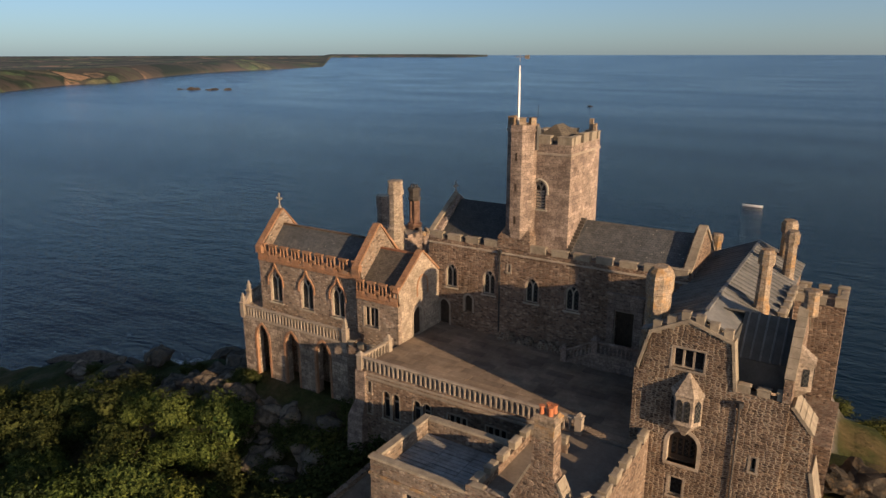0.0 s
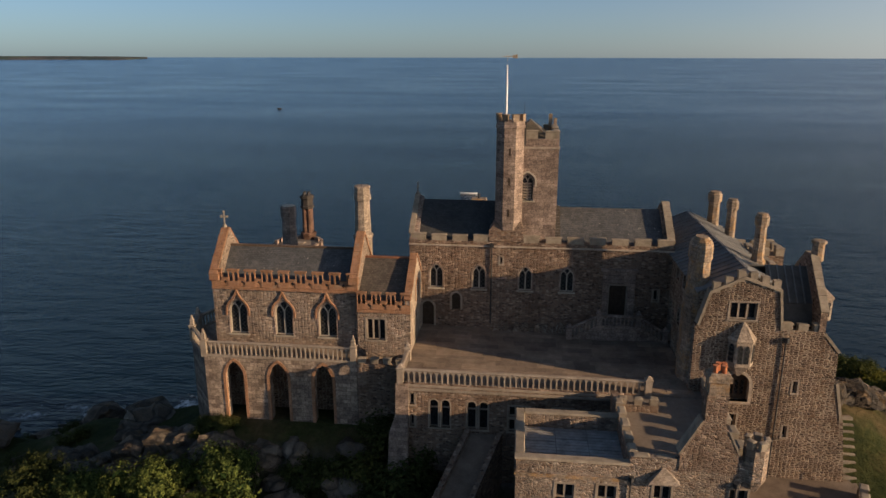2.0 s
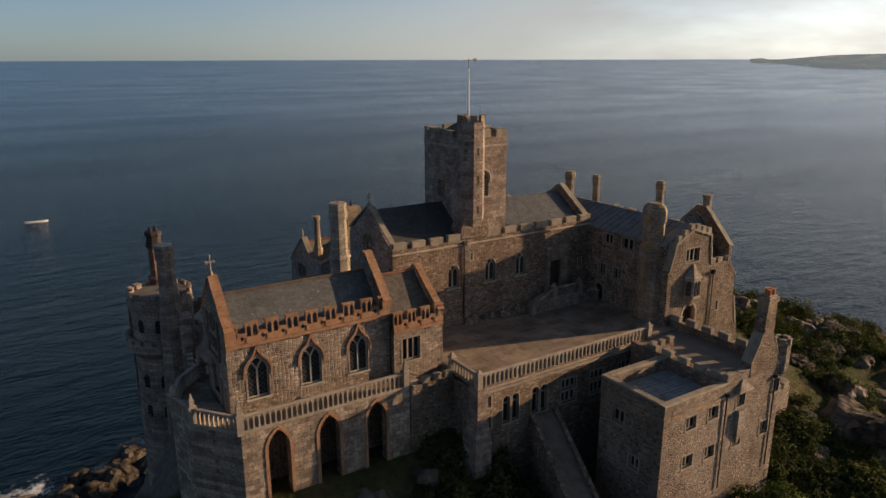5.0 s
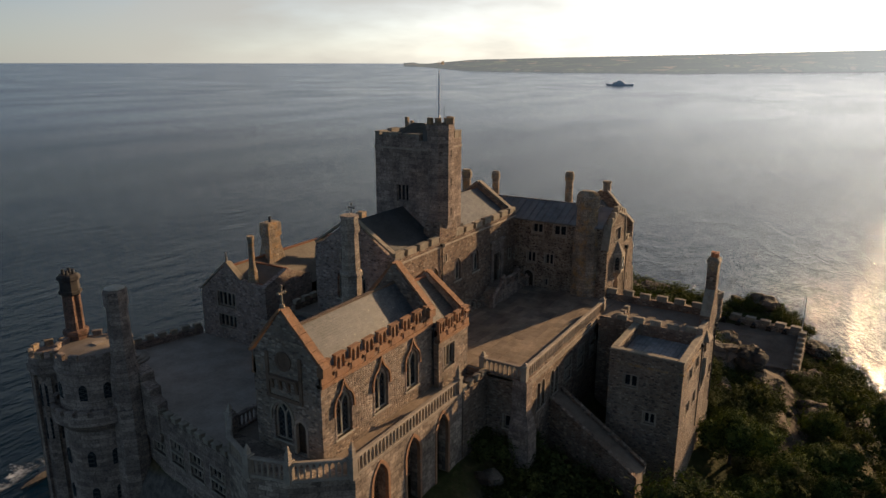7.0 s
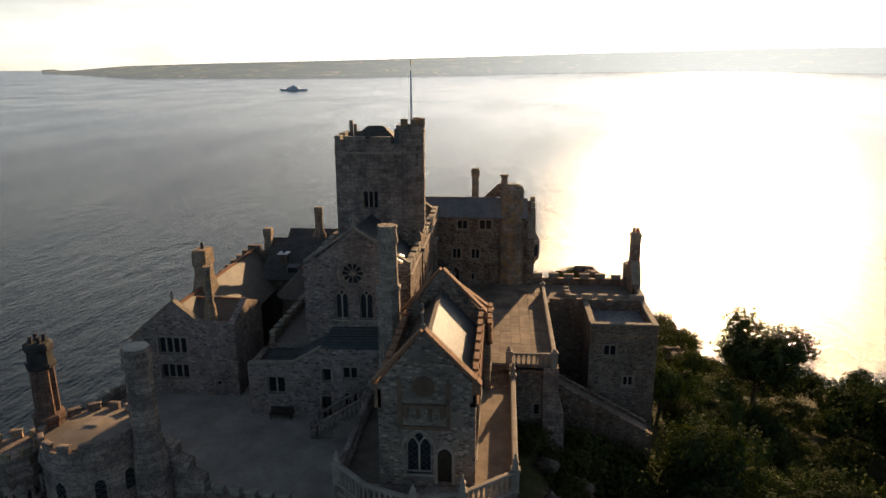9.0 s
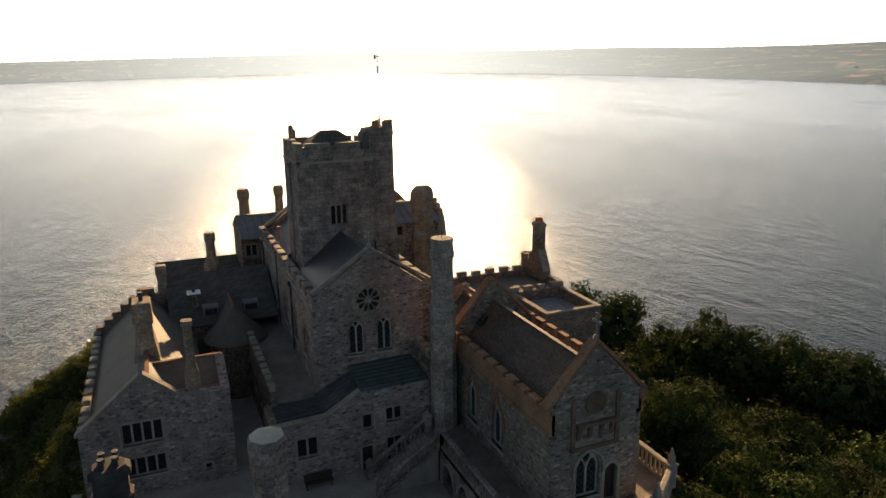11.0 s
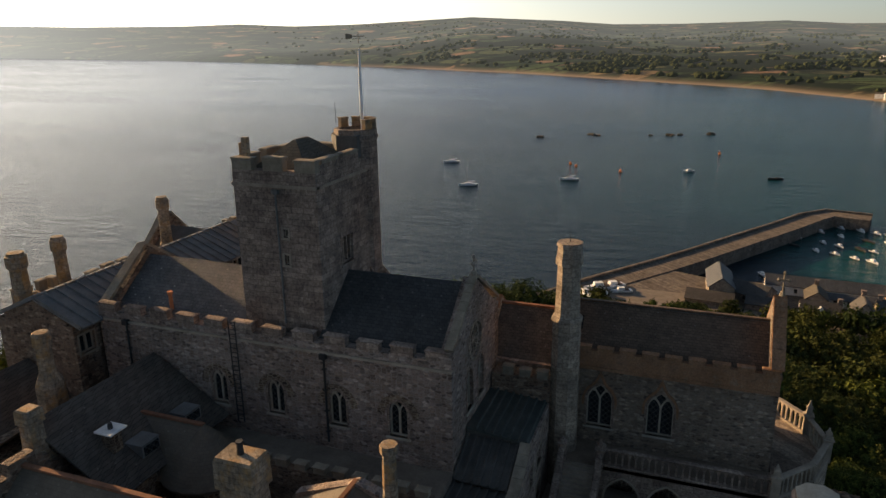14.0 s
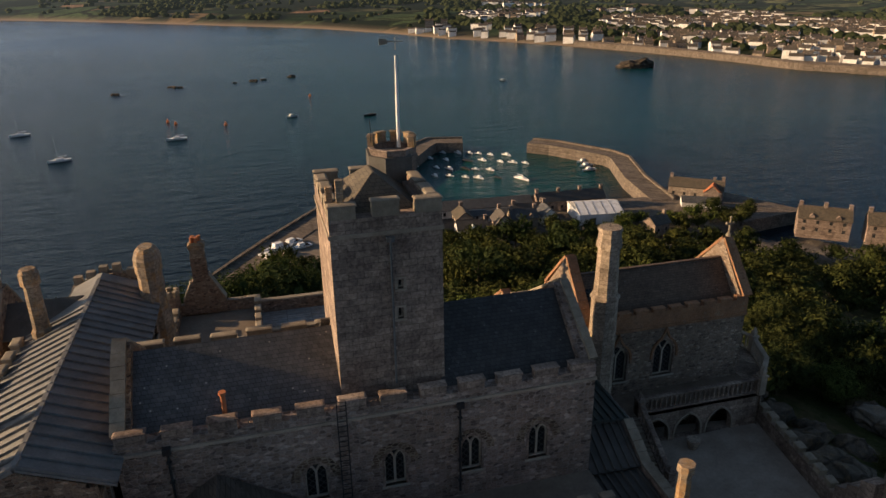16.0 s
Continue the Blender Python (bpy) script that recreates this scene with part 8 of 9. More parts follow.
def cottage(x, y, turn, length, deep, eave, rise, wall, roof, label, stacks=2, z=4.5, kind="cottage", dormers=0, rows=1):
    """A stone cottage: walls, pitched roof, stacks, windows and a door."""
    h = thing(kind, (x, y, z), label, "house", "village houses")
    c, s = math.cos(turn), math.sin(turn)

    def spin(bm):
        bmesh.ops.transform(bm, matrix=Matrix.Translation((x, y, z)) @ Matrix.Rotation(turn, 4, "Z"), verts=bm.verts[:])
        return bm
    a, b = length / 2, deep / 2
    bm = hull(bmesh.new(), [[(u, -b, -1.5), (u, b, -1.5), (u, b, eave), (u, 0, eave + rise), (u, -b, eave)] for u in (-a, a)])
    part("wall", spin(bm), wall, h)
    bm = bmesh.new()
    for g in (-1, 1):
        slab(bm, [(-a - 0.2, g * (b + 0.3), eave - 0.15), (a + 0.2, g * (b + 0.3), eave - 0.15), (a + 0.2, 0, eave + rise + 0.1), (-a - 0.2, 0, eave + rise + 0.1)], 0.18, False)
    rf = part("roof", spin(bm), roof, h)
    for i in range(stacks):
        u = -a + 0.5 + (2 * a - 1.0) * i / max(1, stacks - 1)
        bm = hull(bmesh.new(), [[(u + p * w, q * w, zz) for p, q in ((-1, -1), (1, -1), (1, 1), (-1, 1))] for zz, w in ((eave + rise - 0.6, 0.5), (eave + rise + 1.3, 0.5), (eave + rise + 1.32, 0.6), (eave + rise + 1.55, 0.58))])
        part("chimney", spin(bm), ASHLAR, h)
    n = max(2, int(length / 3.2)) if kind == "cottage" else 0
    for g in (-1, 1):
        for i in range(n):
            u = -a + length * (i + 0.5) / n
            for k in range(rows):
                zz = 1.0 + 2.4 * k
                if zz + 1.2 > eave:
                    continue
                bm = boxes((u - 0.45, u + 0.45, g * b - 0.04, g * b + 0.04, zz, zz + 1.15))
                w = part("window", spin(bm), GLASS, h)
                bm = boxes((u - 0.55, u + 0.55, g * b - 0.07, g * b + 0.07, zz - 0.12, zz))
                part("sill", spin(bm), DRESSED, w)
    for i in range(dormers):
        u = -a + length * (i + 0.5) / dormers
        for g in (-1, 1):
            bm = hull(bmesh.new(), [[(u - 0.7, yy, eave + 0.1), (u + 0.7, yy, eave + 0.1), (u + 0.7, yy, eave + 0.9), (u, yy, eave + 1.5), (u - 0.7, yy, eave + 0.9)] for yy in (g * (b + 0.05), g * b * 0.3)])
            part("dormer", spin(bm), wall, rf)
    return h


LONG, DARK_STORE, GRANITE = "long low white-walled harbour store with slate roof", "dark slate-roofed store near the quay", "granite village cottage with slate roof"
cottage(-90.5, -123.4, -0.05, 40, 7.6, 2.9, 2.0, RENDER, SLATE_GREY, LONG, 0, rows=1)
cottage(-124, -119.6, -0.05, 25, 6.6, 3.6, 2.4, ASHLAR, SLATE_BLUE, "terrace of granite cottages with four chimneys", 4, rows=2)
cottage(-57.4, -117, 1.62, 17, 7.0, 4.2, 2.8, ASHLAR_PALE, SLATE_GREY, "tall-roofed granite boathouse by the yard", 0)
cottage(-54.8, -106.2, -0.12, 13, 6.5, 1.9, 1.9, ASHLAR, SLATE, "low slate-roofed shed beside the boathouse", 0)
cottage(-66.2, -113.5, -0.5, 11, 8.5, 2.6, 2.4, ASHLAR, SLATE_BLUE, DARK_STORE, 0)
cottage(-69.5, -106.6, -0.1, 10, 5.5, 1.8, 1.4, ASHLAR, SLATE_BLUE, DARK_STORE, 0)
cottage(-93.6, -115.6, -0.06, 14, 4.6, 2.3, 1.0, RENDER, SLATE_GREY, "low pale-walled shed with grey roof", 0)
cottage(-83.2, -113.6, 1.5, 8, 5.6, 3.0, 2.2, ASHLAR_PALE, SLATE_BROWN, GRANITE, 1, rows=1)
cottage(-83.0, -103.4, -0.08, 10, 5.6, 2.6, 2.2, RENDER, SLATE, GRANITE, 1, dormers=1, rows=1)
cottage(-93.4, -104.2, 1.5, 7.5, 5.2, 3.4, 3.0, ASHLAR_PALE, SLATE, GRANITE, 1, rows=1)
cottage(-101.5, -106.5, -0.06, 9, 5.6, 3.4, 2.4, ASHLAR_PALE, SLATE_GREY, GRANITE, 2, dormers=2, rows=2)
cottage(-110.5, -107.4, 1.5, 8, 5.4, 3.2, 2.4, RENDER, SLATE_GREY, GRANITE, 1, rows=1)
cottage(-106.0, -113.6, -0.06, 11, 5.0, 3.0, 2.0, ASHLAR, SLATE, GRANITE, 2, rows=1)
cottage(-174.2, -117.6, -0.67, 19, 7.2, 4.0, 2.4, ASHLAR_PALE, SLATE_BROWN, "two-storey granite house by the pier", 2, rows=2)
cottage(-177.4, -112.2, 0.9, 7.5, 5.4, 3.4, 2.4, ASHLAR, CLAY, "granite wing with orange tiled roof", 1, rows=1)
cottage(-168.8, -106.8, -0.47, 13, 5.0, 2.0, 1.3, RENDER, SLATE_GREY, "low white-walled store by the pier", 1)
cottage(-190, -73, -0.65, 15, 7, 5.0, 3.0, ASHLAR, SLATE_BROWN, "granite cottage pair near the east shore", 3, rows=2, dormers=2)
cottage(-204, -62, -0.65, 12, 7, 5.0, 3.0, ASHLAR, SLATE_BROWN, "granite cottage pair near the east shore", 2, rows=2)
cottage(-140, -88, 0.3, 7, 5, 3.4, 2.2, ASHLAR, SLATE, "small granite lodge among trees", 1)

marquee = thing("marquee", (-127.6, -106.4, 4.5), "large white ribbed marquee near the quay", "marquee")
mt = math.atan2(2, -14.6)
ca, sa = math.cos(mt), math.sin(mt)


def mq(u, v, z):
    return (-127.6 + ca * u - sa * v, -106.4 + sa * u + ca * v, z)


part("wall", hull(bmesh.new(), [[mq(u, v, z) for u, v in ((-7.4, -7.0), (7.4, -7.0), (7.4, 7.0), (-7.4, 7.0))] for z in (4.4, 8.3)]), CANVAS, marquee)
for g in (-1, 1):
    bm = bmesh.new()
    slab(bm, [mq(-7.7, g * 7.4, 8.2), mq(7.7, g * 7.4, 8.2), mq(7.7, 0, 10.4), mq(-7.7, 0, 10.4)], 0.12, False)
    mr = part("roof", bm, CANVAS, marquee)
    for i in range(6):
        u = -7.4 + 2.96 * i
        bm = hull(bmesh.new(), [[mq(u - 0.05, g * v, z), mq(u + 0.05, g * v, z), mq(u + 0.05, g * v, z + 0.1), mq(u - 0.05, g * v, z + 0.1)] for v, z in ((7.4, 8.32), (0.0, 10.52))])
        part("rib", bm, LEAD, mr)
# Solid dark panel: the shade inside the doorway is put into its colour.
part("doorway", boxes((-124.6, -122.6, -99.42, -99.3, 4.5, 7.0)), IRON, marquee, "dark panel for the open doorway")


def hull_mesh(length, beam, depth, mat):
    bm = bmesh.new()
    rings = []
    for k in range(9):
        t = k / 8
        w = beam / 2 * (1 - (2 * t - 0.85) ** 2 * 0.9 if t > 0.45 else 0.9 + 0.1 * t)
        w = max(0.03, w)
        x = (t - 0.5) * length
        top = depth * (0.75 + 0.25 * t * t)
        rings.append([(x, -w, top), (x, -w * 0.75, 0.1), (x, 0, -0.25), (x, w * 0.75, 0.1), (x, w, top)])
    hull(bm, rings)
    return mesh_of("hull", bm, mat)


H_SMALL, H_YACHT, H_DARK = hull_mesh(5.4, 2.1, 0.75, HULL), hull_mesh(10.5, 3.2, 1.2, HULL), hull_mesh(6.5, 2.3, 0.8, IRON)
CABIN = mesh_of("cabin", hull(bmesh.new(), [[(s * 0.9 * k, d * 0.62 * k, z) for s, d in ((-1, -1), (1, -1), (1, 1), (-1, 1))] for z, k in ((0.5, 1), (1.35, 0.85))]), WHITE)
CABIN_Y = mesh_of("cabin", hull(bmesh.new(), [[(s * 2.2 * k, d * 0.95 * k, z) for s, d in ((-1, -1), (1, -1), (1, 1), (-1, 1))] for z, k in ((0.9, 1), (1.7, 0.8))]), WHITE)
# Ship grey made paler, so that distant haze is in the colour.
GREY = mottled("hazed_grey_ship_paint", (0.50, 0.52, 0.54), (0.58, 0.60, 0.62), 0.6, 0.1, bump=0.02, stain=0)
WELL = mesh_of("cockpit", boxes((-2.0, -0.3, -0.7, 0.7, 0.5, 0.72)), OAK)
MAST = mesh_of("mast", lathe(bmesh.new(), 0.6, 0, [(0.9, 0.09), (12.5, 0.05)], 6), LEAD)
BOOM = mesh_of("boom", boxes((-3.6, 0.6, -0.16, 0.16, 2.3, 2.6)), CANVAS)


def boat(x, y, turn, kind, size=1.0, z=0.05):
    name = {"yacht": "sailing_yacht", "motor": "motor_boat", "dark": "open_boat"}[kind]
    label = {"yacht": "white moored sailing yacht with bare mast", "motor": "small white moored motor boat", "dark": "small dark open boat at mooring"}[kind]
    b = thing(name, (x, y, z), label if z < 1 else "white motor boat laid up on the harbour yard", "boat", "moored boats" if z < 1 else "boats laid up ashore")
    rows = {"yacht": (("hull", H_YACHT), ("cabin", CABIN_Y), ("mast", MAST), ("boom", BOOM)), "motor": (("hull", H_SMALL), ("cabin", CABIN), ("cockpit", WELL)), "dark": (("hull", H_DARK), ("cockpit", WELL))}[kind]
    for n, me in rows:
        o = new(n, me)
        o.parent = b
    b.rotation_euler.z, b.scale = turn, (size,) * 3


MOORED = [(-107, -227), (-114, -224), (-89, -207), (-86, -194), (-98, -218), (-105, -213), (-119, -222), (-123, -220), (-128, -216), (-135, -213), (-114, -208), (-121, -207), (-128, -202), (-133, -199), (-138, -196), (-97, -201), (-102, -197), (-109, -195), (-113, -193), (-119, -190), (-93, -188), (-99, -186), (-105, -182), (-110, -179), (-118, -177), (-72, -152)]
rb = random.Random(9)
for k, (x, y) in enumerate(MOORED):
    boat(x, y, 2.1 + rb.uniform(-0.3, 0.3), "dark" if k % 7 == 3 else "motor", rb.uniform(0.7, 0.98))
for x, y, a in ((108, -338, 0.3), (73, -268, 0.4), (22, -300, 0.2), (-127, -172, 2.0)):
    boat(x, y, a, "yacht", 1.0 if a < 1 else 0.75)
for x, y, k in ((-42, -345, "motor"), (-89, -334, "dark"), (-215, -442, "motor"), (-164, -190, "motor"), (-162, -183, "motor"), (-160, -176, "motor")):
    boat(x, y, 0.2 if y > -300 and y < 0 else 0.4, k, 1.25 if k == "motor" else 1.3)
for x, y, a, size in ((-22.5, -107.5, 0.5, 1.7), (-26.5, -110.5, 0.7, 1.5), (-19.5, -101.5, 2.2, 1.3), (-29.5, -107.0, 0.4, 1.2), (-25.0, -103.0, 1.9, 1.1)):
    boat(x, y, a, "motor", size, 4.75)
gig = thing("rowing_gig", (-57, 401, 0.05), "long slim white rowing boat with raised ends", "boat")
part("hull", hull(bmesh.new(), [[(-57 + u, 401 - w, 0.75 + e), (-57 + u, 401 - w * 0.6, 0.0), (-57 + u, 401 + w * 0.6, 0.0), (-57 + u, 401 + w, 0.75 + e)] for u, w, e in ((-5.2, 0.1, 0.35), (-3.5, 0.6, 0.1), (0, 0.85, 0.0), (3.5, 0.6, 0.1), (5.2, 0.1, 0.35))]), WHITE, gig)
part("gunwale", hull(bmesh.new(), [[(-57 + u, 401 - w - 0.06, z + e) for z in (0.55, 0.8)] + [(-57 + u, 401 + w + 0.06, z + e) for z in (0.8, 0.55)] for u, w, e in ((-5.3, 0.12, 0.35), (-3.5, 0.62, 0.1), (0, 0.87, 0.0), (3.5, 0.62, 0.1), (5.3, 0.12, 0.35))]), RENDER, gig, "pale cream upper strake")
for x, y in ((-3, -333), (26, -345), (31, -352), (-60, -420)):
    b = new("buoy", mesh_of("buoy", lathe(bmesh.new(), 0, 0, [(-0.3, 0.5), (0.2, 0.9), (0.8, 0.75), (1.3, 0.2), (2.2, 0.06)], 12), BUOY))
    b.location = (x, y, 0)
    tagged(b, "round orange mooring buoy on the water", "buoy", "mooring buoys")
ship = thing("patrol_ship", (2150, 720, 7), "grey patrol ship far out at sea", "ship")
part("hull", hull(bmesh.new(), [[(2150 + u * 38 - v * 0.4, 720 + v, 5 + z) for u, v, z in ((-1, -7, 0), (0.8, -7, 0), (1.1, 0, 1), (0.8, 7, 0), (-1, 7, 0))] for z in (0.0,)] + [[(2150 + u * 41, 720 + v, 14 + z) for u, v, z in ((-1, -7, 0), (0.8, -7, 0), (1.15, 0, 2), (0.8, 7, 0), (-1, 7, 0))]]), GREY, ship)
part("superstructure", boxes((2138, 2172, 714, 726, 14, 24), (2146, 2160, 716, 724, 24, 31)), GREY, ship)
part("mast", lathe(bmesh.new(), 2152, 720, [(31, 1.0), (38, 0.3)], 6), GREY, ship)
ship.rotation_euler.z = radians(104)
ship.scale = (1.0, 1.0, 0.62)
for x, y, s in ((78, -474, 3.2), (40, -500, 3.5), (34, -496, 2.2), (-23, -510, 3.6), (-30, -515, 2.5), (-54, -525, 3.4), (-7, -506, 2.0), (-346, -479, 7.5), (-358, -476, 8), (-397, 1047, 4)):
    boulder(x, y, s, x, 0.35 if s > 5 else 0.72, 0.0)

for x, y, s in ((-1300, 1075, 20), (-1262, 1090, 12), (-1340, 1062, 14), (-1370, 1050, 9)):
    boulder(x, y, s, 0.3, 0.85, 0.0)

# ---------------------------------------------------------------- the town across the water
TOWN_WALLS = [RENDER, ASHLAR_PALE, RENDER]
PATTERNS = []
for k in range(6):
    wl, dp, ev = (9, 7, 6.5) if k % 2 else (12, 8, 7.5)
    t0 = cottage(0, 0, 0, wl, dp, ev, 2.2, TOWN_WALLS[k % 3], SLATE if k != 4 else SLATE_BROWN, "pale slate-roofed town house across the bay", 2, 0.0, "town_house", 0, 2)
    PATTERNS.append(t0)
rt = random.Random(21)
made = 0
taken = []
for k in range(2600):
    a = rt.uniform(-147, -104)
    near = between(BAY, a, 1)
    d = near + 12 + 420 * rt.random() ** 1.3 * (1 if a < -110 else 0.5)
    x, y = CENTRE.x + d * math.cos(radians(a)), CENTRE.y + d * math.sin(radians(a))
    if made > 290 or (a > -110 and rt.random() > 0.1) or (d > near + 90 and noise.noise((x * 0.006, y * 0.006, 9.0)) < 0.02) or any((x - p) ** 2 + (y - q) ** 2 < 130 for p, q in taken):
        continue
    taken.append((x, y))
    made += 1
    t0 = PATTERNS[made % 6]
    m = Matrix.LocRotScale((x, y, land_height(BAY, a, d) - 0.5), Euler((0, 0, radians(a) + math.pi / 2 + rt.uniform(-0.4, 0.4))), None)
    if made <= 6:
        PATTERNS[made - 1].matrix_basis = m
    else:
        copy_thing(t0, m)
verts, faces, kinds = [], [], []
for k in range(9000):
    if len(kinds) > 6600:
        break
    a = rt.uniform(-148, -102)
    near = between(BAY, a, 1)
    d = near + 15 + (520 if a < -106 else 900) * rt.random() ** 1.4
    x, y = CENTRE.x + d * math.cos(radians(a)), CENTRE.y + d * math.sin(radians(a))
    clump = noise.noise((x * 0.006, y * 0.006, 9.0))
    if (clump < 0.03 if a < -108 else clump < 0.16) or any((x - p) ** 2 + (y - q) ** 2 < 110 for p, q in taken):
        continue
    taken.append((x, y))
    z = land_height(BAY, a, d) - 1
    l, w, e = rt.uniform(4, 7.5), rt.uniform(3, 4), rt.uniform(5.5, 8.5)
    c, s = math.cos(radians(a) + 1.57 + rt.uniform(-0.5, 0.5)), math.sin(radians(a) + 1.57 + rt.uniform(-0.5, 0.5))
    n = len(verts)
    for u, v, h in ((-l, -w, 0), (l, -w, 0), (l, w, 0), (-l, w, 0), (-l, -w, e), (l, -w, e), (l, w, e), (-l, w, e), (-l, 0, e + 1.7), (l, 0, e + 1.7)):
        verts.append((x + c * u - s * v, y + s * u + c * v, z + h))
    for f, m in (((0, 1, 5, 4), 0), ((1, 2, 6, 9, 5), 0), ((2, 3, 7, 6), 0), ((3, 0, 4, 8, 7), 0), ((4, 5, 9, 8), 1), ((6, 7, 8, 9), 1)):
        faces.append(tuple(n + i for i in f))
        kinds.append(m)
me = bpy.data.meshes.new("far_houses")
me.from_pydata(verts, [], faces)
me.materials.append(RENDER)
me.materials.append(SLATE)
me.polygons.foreach_set("material_index", kinds)
tagged(new("far_houses", me), "crowded pale houses of the town on the hillside", "houses", kind="stuff")


def far_woods():
    """Hedgerow trees and copses over the far hills, as one mass of rounded crowns."""
    rw = random.Random(31)
    seed = bmesh.new()
    bmesh.ops.create_icosphere(seed, subdivisions=1, radius=1.0)
    shape = [v.co.copy() for v in seed.verts]
    tri = [tuple(v.index for v in f.verts) for f in seed.faces]
    seed.free()
    verts, faces, haze = [], [], []
    for k in range(30000):
        if len(verts) > 9000 * len(shape):
            break
        a = rw.uniform(-148, -30)
        near = between(BAY, a, 1)
        d = near + 45 + 2300 * rw.random() ** 1.6
        x, y = CENTRE.x + d * math.cos(radians(a)), CENTRE.y + d * math.sin(radians(a))
        copse = noise.noise((x * 0.0035, y * 0.0055, 2.0)) + 0.35 * noise.noise((x * 0.012, y * 0.012, 5.0))
        line = min(abs((x * 0.8 + y * 0.6) % 130 - 65), abs((x * 0.6 - y * 0.8) % 170 - 85)) < 5
        near_town = a < -104 and near + 70 < d < near + 620 and noise.noise((x * 0.006, y * 0.006, 9.0)) < -0.02 and rw.random() < 0.6
        if not (copse > 0.22 or near_town or line and rw.random() < 0.4 or rw.random() < 0.015):
            continue
        if a > -98 and rw.random() < (a + 98) / 45:
            continue
        z = land_height(BAY, a, d)
        r = rw.uniform(3.5, 7.5)
        # Each crown gets the same painted haze glow as the land.
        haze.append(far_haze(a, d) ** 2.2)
        n = len(verts)
        for c in shape:
            j = rw.uniform(0.75, 1.2)
            verts.append((x + c.x * r * j * 1.2, y + c.y * r * j * 1.2, z + r * 0.4 + c.z * r * j * 0.8))
        faces += [tuple(n + i for i in f) for f in tri]
    me = bpy.data.meshes.new("far_woods")
    me.from_pydata(verts, [], faces)
    haze_glow = me.color_attributes.new("shore", "FLOAT_COLOR", "POINT")
    haze_glow.data.foreach_set("color", [c for h in haze for c in (0.0, h, 0.0, 1.0) * len(shape)])
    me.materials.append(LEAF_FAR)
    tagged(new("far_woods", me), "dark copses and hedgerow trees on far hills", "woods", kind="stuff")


far_woods()
seawall = thing("sea_wall", (-420, -560, 3), "long pale sea wall below the town", "wall", kind="structure")
bm = bmesh.new()
ring = []
for i in range(30):
    a = -148 + i * 1.1
    d = between(BAY, a, 1)
    c, s = math.cos(radians(a)), math.sin(radians(a))
    ring.append([(CENTRE.x + (d + w) * c, CENTRE.y + (d + w) * s, z) for w, z in ((-3, -1), (5, -1), (5, 7.0), (-1.5, 5.5))])
part("wall", hull(bm, ring), QUAY, seawall)

# ---------------------------------------------------------------- gun battery on the western shoulder
battery = thing("battery_wall", (27, 30, 38), "low stone battery wall with embrasures", "wall")
part("wall", hull(bmesh.new(), [[(x + dx, y + dy, z) for dx, dy, z in ((-0.5, 0, 22), (0.6, 0, 22), (0.6, 0, zt), (-0.5, 0, zt))] for x, y, zt in ((31.8, 42, 39.3), (29.6, 26.2, 39.3))]), RUBBLE_PALE, battery)
part("wall", hull(bmesh.new(), [[(x, 26.2 + dy, z) for dy, z in ((-0.5, 22), (0.6, 22), (0.6, zt), (-0.5, zt))] for x, zt in ((30, 39.3), (20.5, 36.0))]), RUBBLE_PALE, battery)
merlons(battery, (31.6, 41.5, 39.3), (29.6, 26.5, 39.3), 1.5, 0.8, 0.55, 1.0)
merlons(battery, (29.0, 26.2, 39.0), (20.8, 26.2, 36.3), 0.8, 0.6, 0.5, 0.9)
gun_barrel = mesh_of("barrel", lathe(bmesh.new(), 0, 0, [(-0.7, 0.16), (-0.6, 0.2), (0.2, 0.16), (1.0, 0.11), (1.05, 0.14), (1.15, 0.13)], 10), IRON)
gun_carriage = mesh_of("carriage", boxes((-0.7, 0.5, -0.3, -0.16, 0.0, 0.55), (-0.7, 0.5, 0.16, 0.3, 0.0, 0.55), (-0.6, -0.4, -0.4, 0.4, 0.0, 0.25), (0.25, 0.45, -0.4, 0.4, 0.0, 0.25)), OAK)
for i in range(6):
    g = thing("cannon", (30.3 - 0.13 * i, 40.3 - 2.3 * i, 38.4), "small black cannon on a wooden carriage", "cannon", "cannons along the battery")
    for n, me, m in (("barrel", gun_barrel, Matrix.Translation((0, 0, 0.62)) @ Matrix.Rotation(math.pi / 2, 4, "Y")), ("carriage", gun_carriage, Matrix())):
        o = new(n, me)
        o.parent = g
        o.matrix_basis = m
part("floor", hull(bmesh.new(), [[(31, 42, z), (29.5, 26.5, z), (20.5, 26.5, z - 2.2), (16, 34, z - 0.6), (20, 44, z)] for z in (26, 38.4)]), TRODDEN, battery, "bare trodden battery floor")
part("pole", lathe(bmesh.new(), 29.6, 26.4, [(39, 0.06), (44.6, 0.03)], 6), WHITE, battery)

# ramp beside the square block
ramp_thing = thing("walled_ramp", (-30.5, 40, 44), "sloping stone ramp between low walls", "ramp")
for dx, w, up in ((-1.35, 0.22, 0.45), (1.35, 0.22, 0.3), (0, 1.13, 0.0)):
    part("wall" if up else "deck", hull(bmesh.new(), [[(x + dx + s * w, y, z) for s, z in ((-1, 38), (1, 38), (1, zt + up), (-1, zt + up))] for x, y, zt in ((-28.9, 43.85, 49.0), (-32.0, 34.5, 45.2))]), RUBBLE if up else FLAGS, ramp_thing)

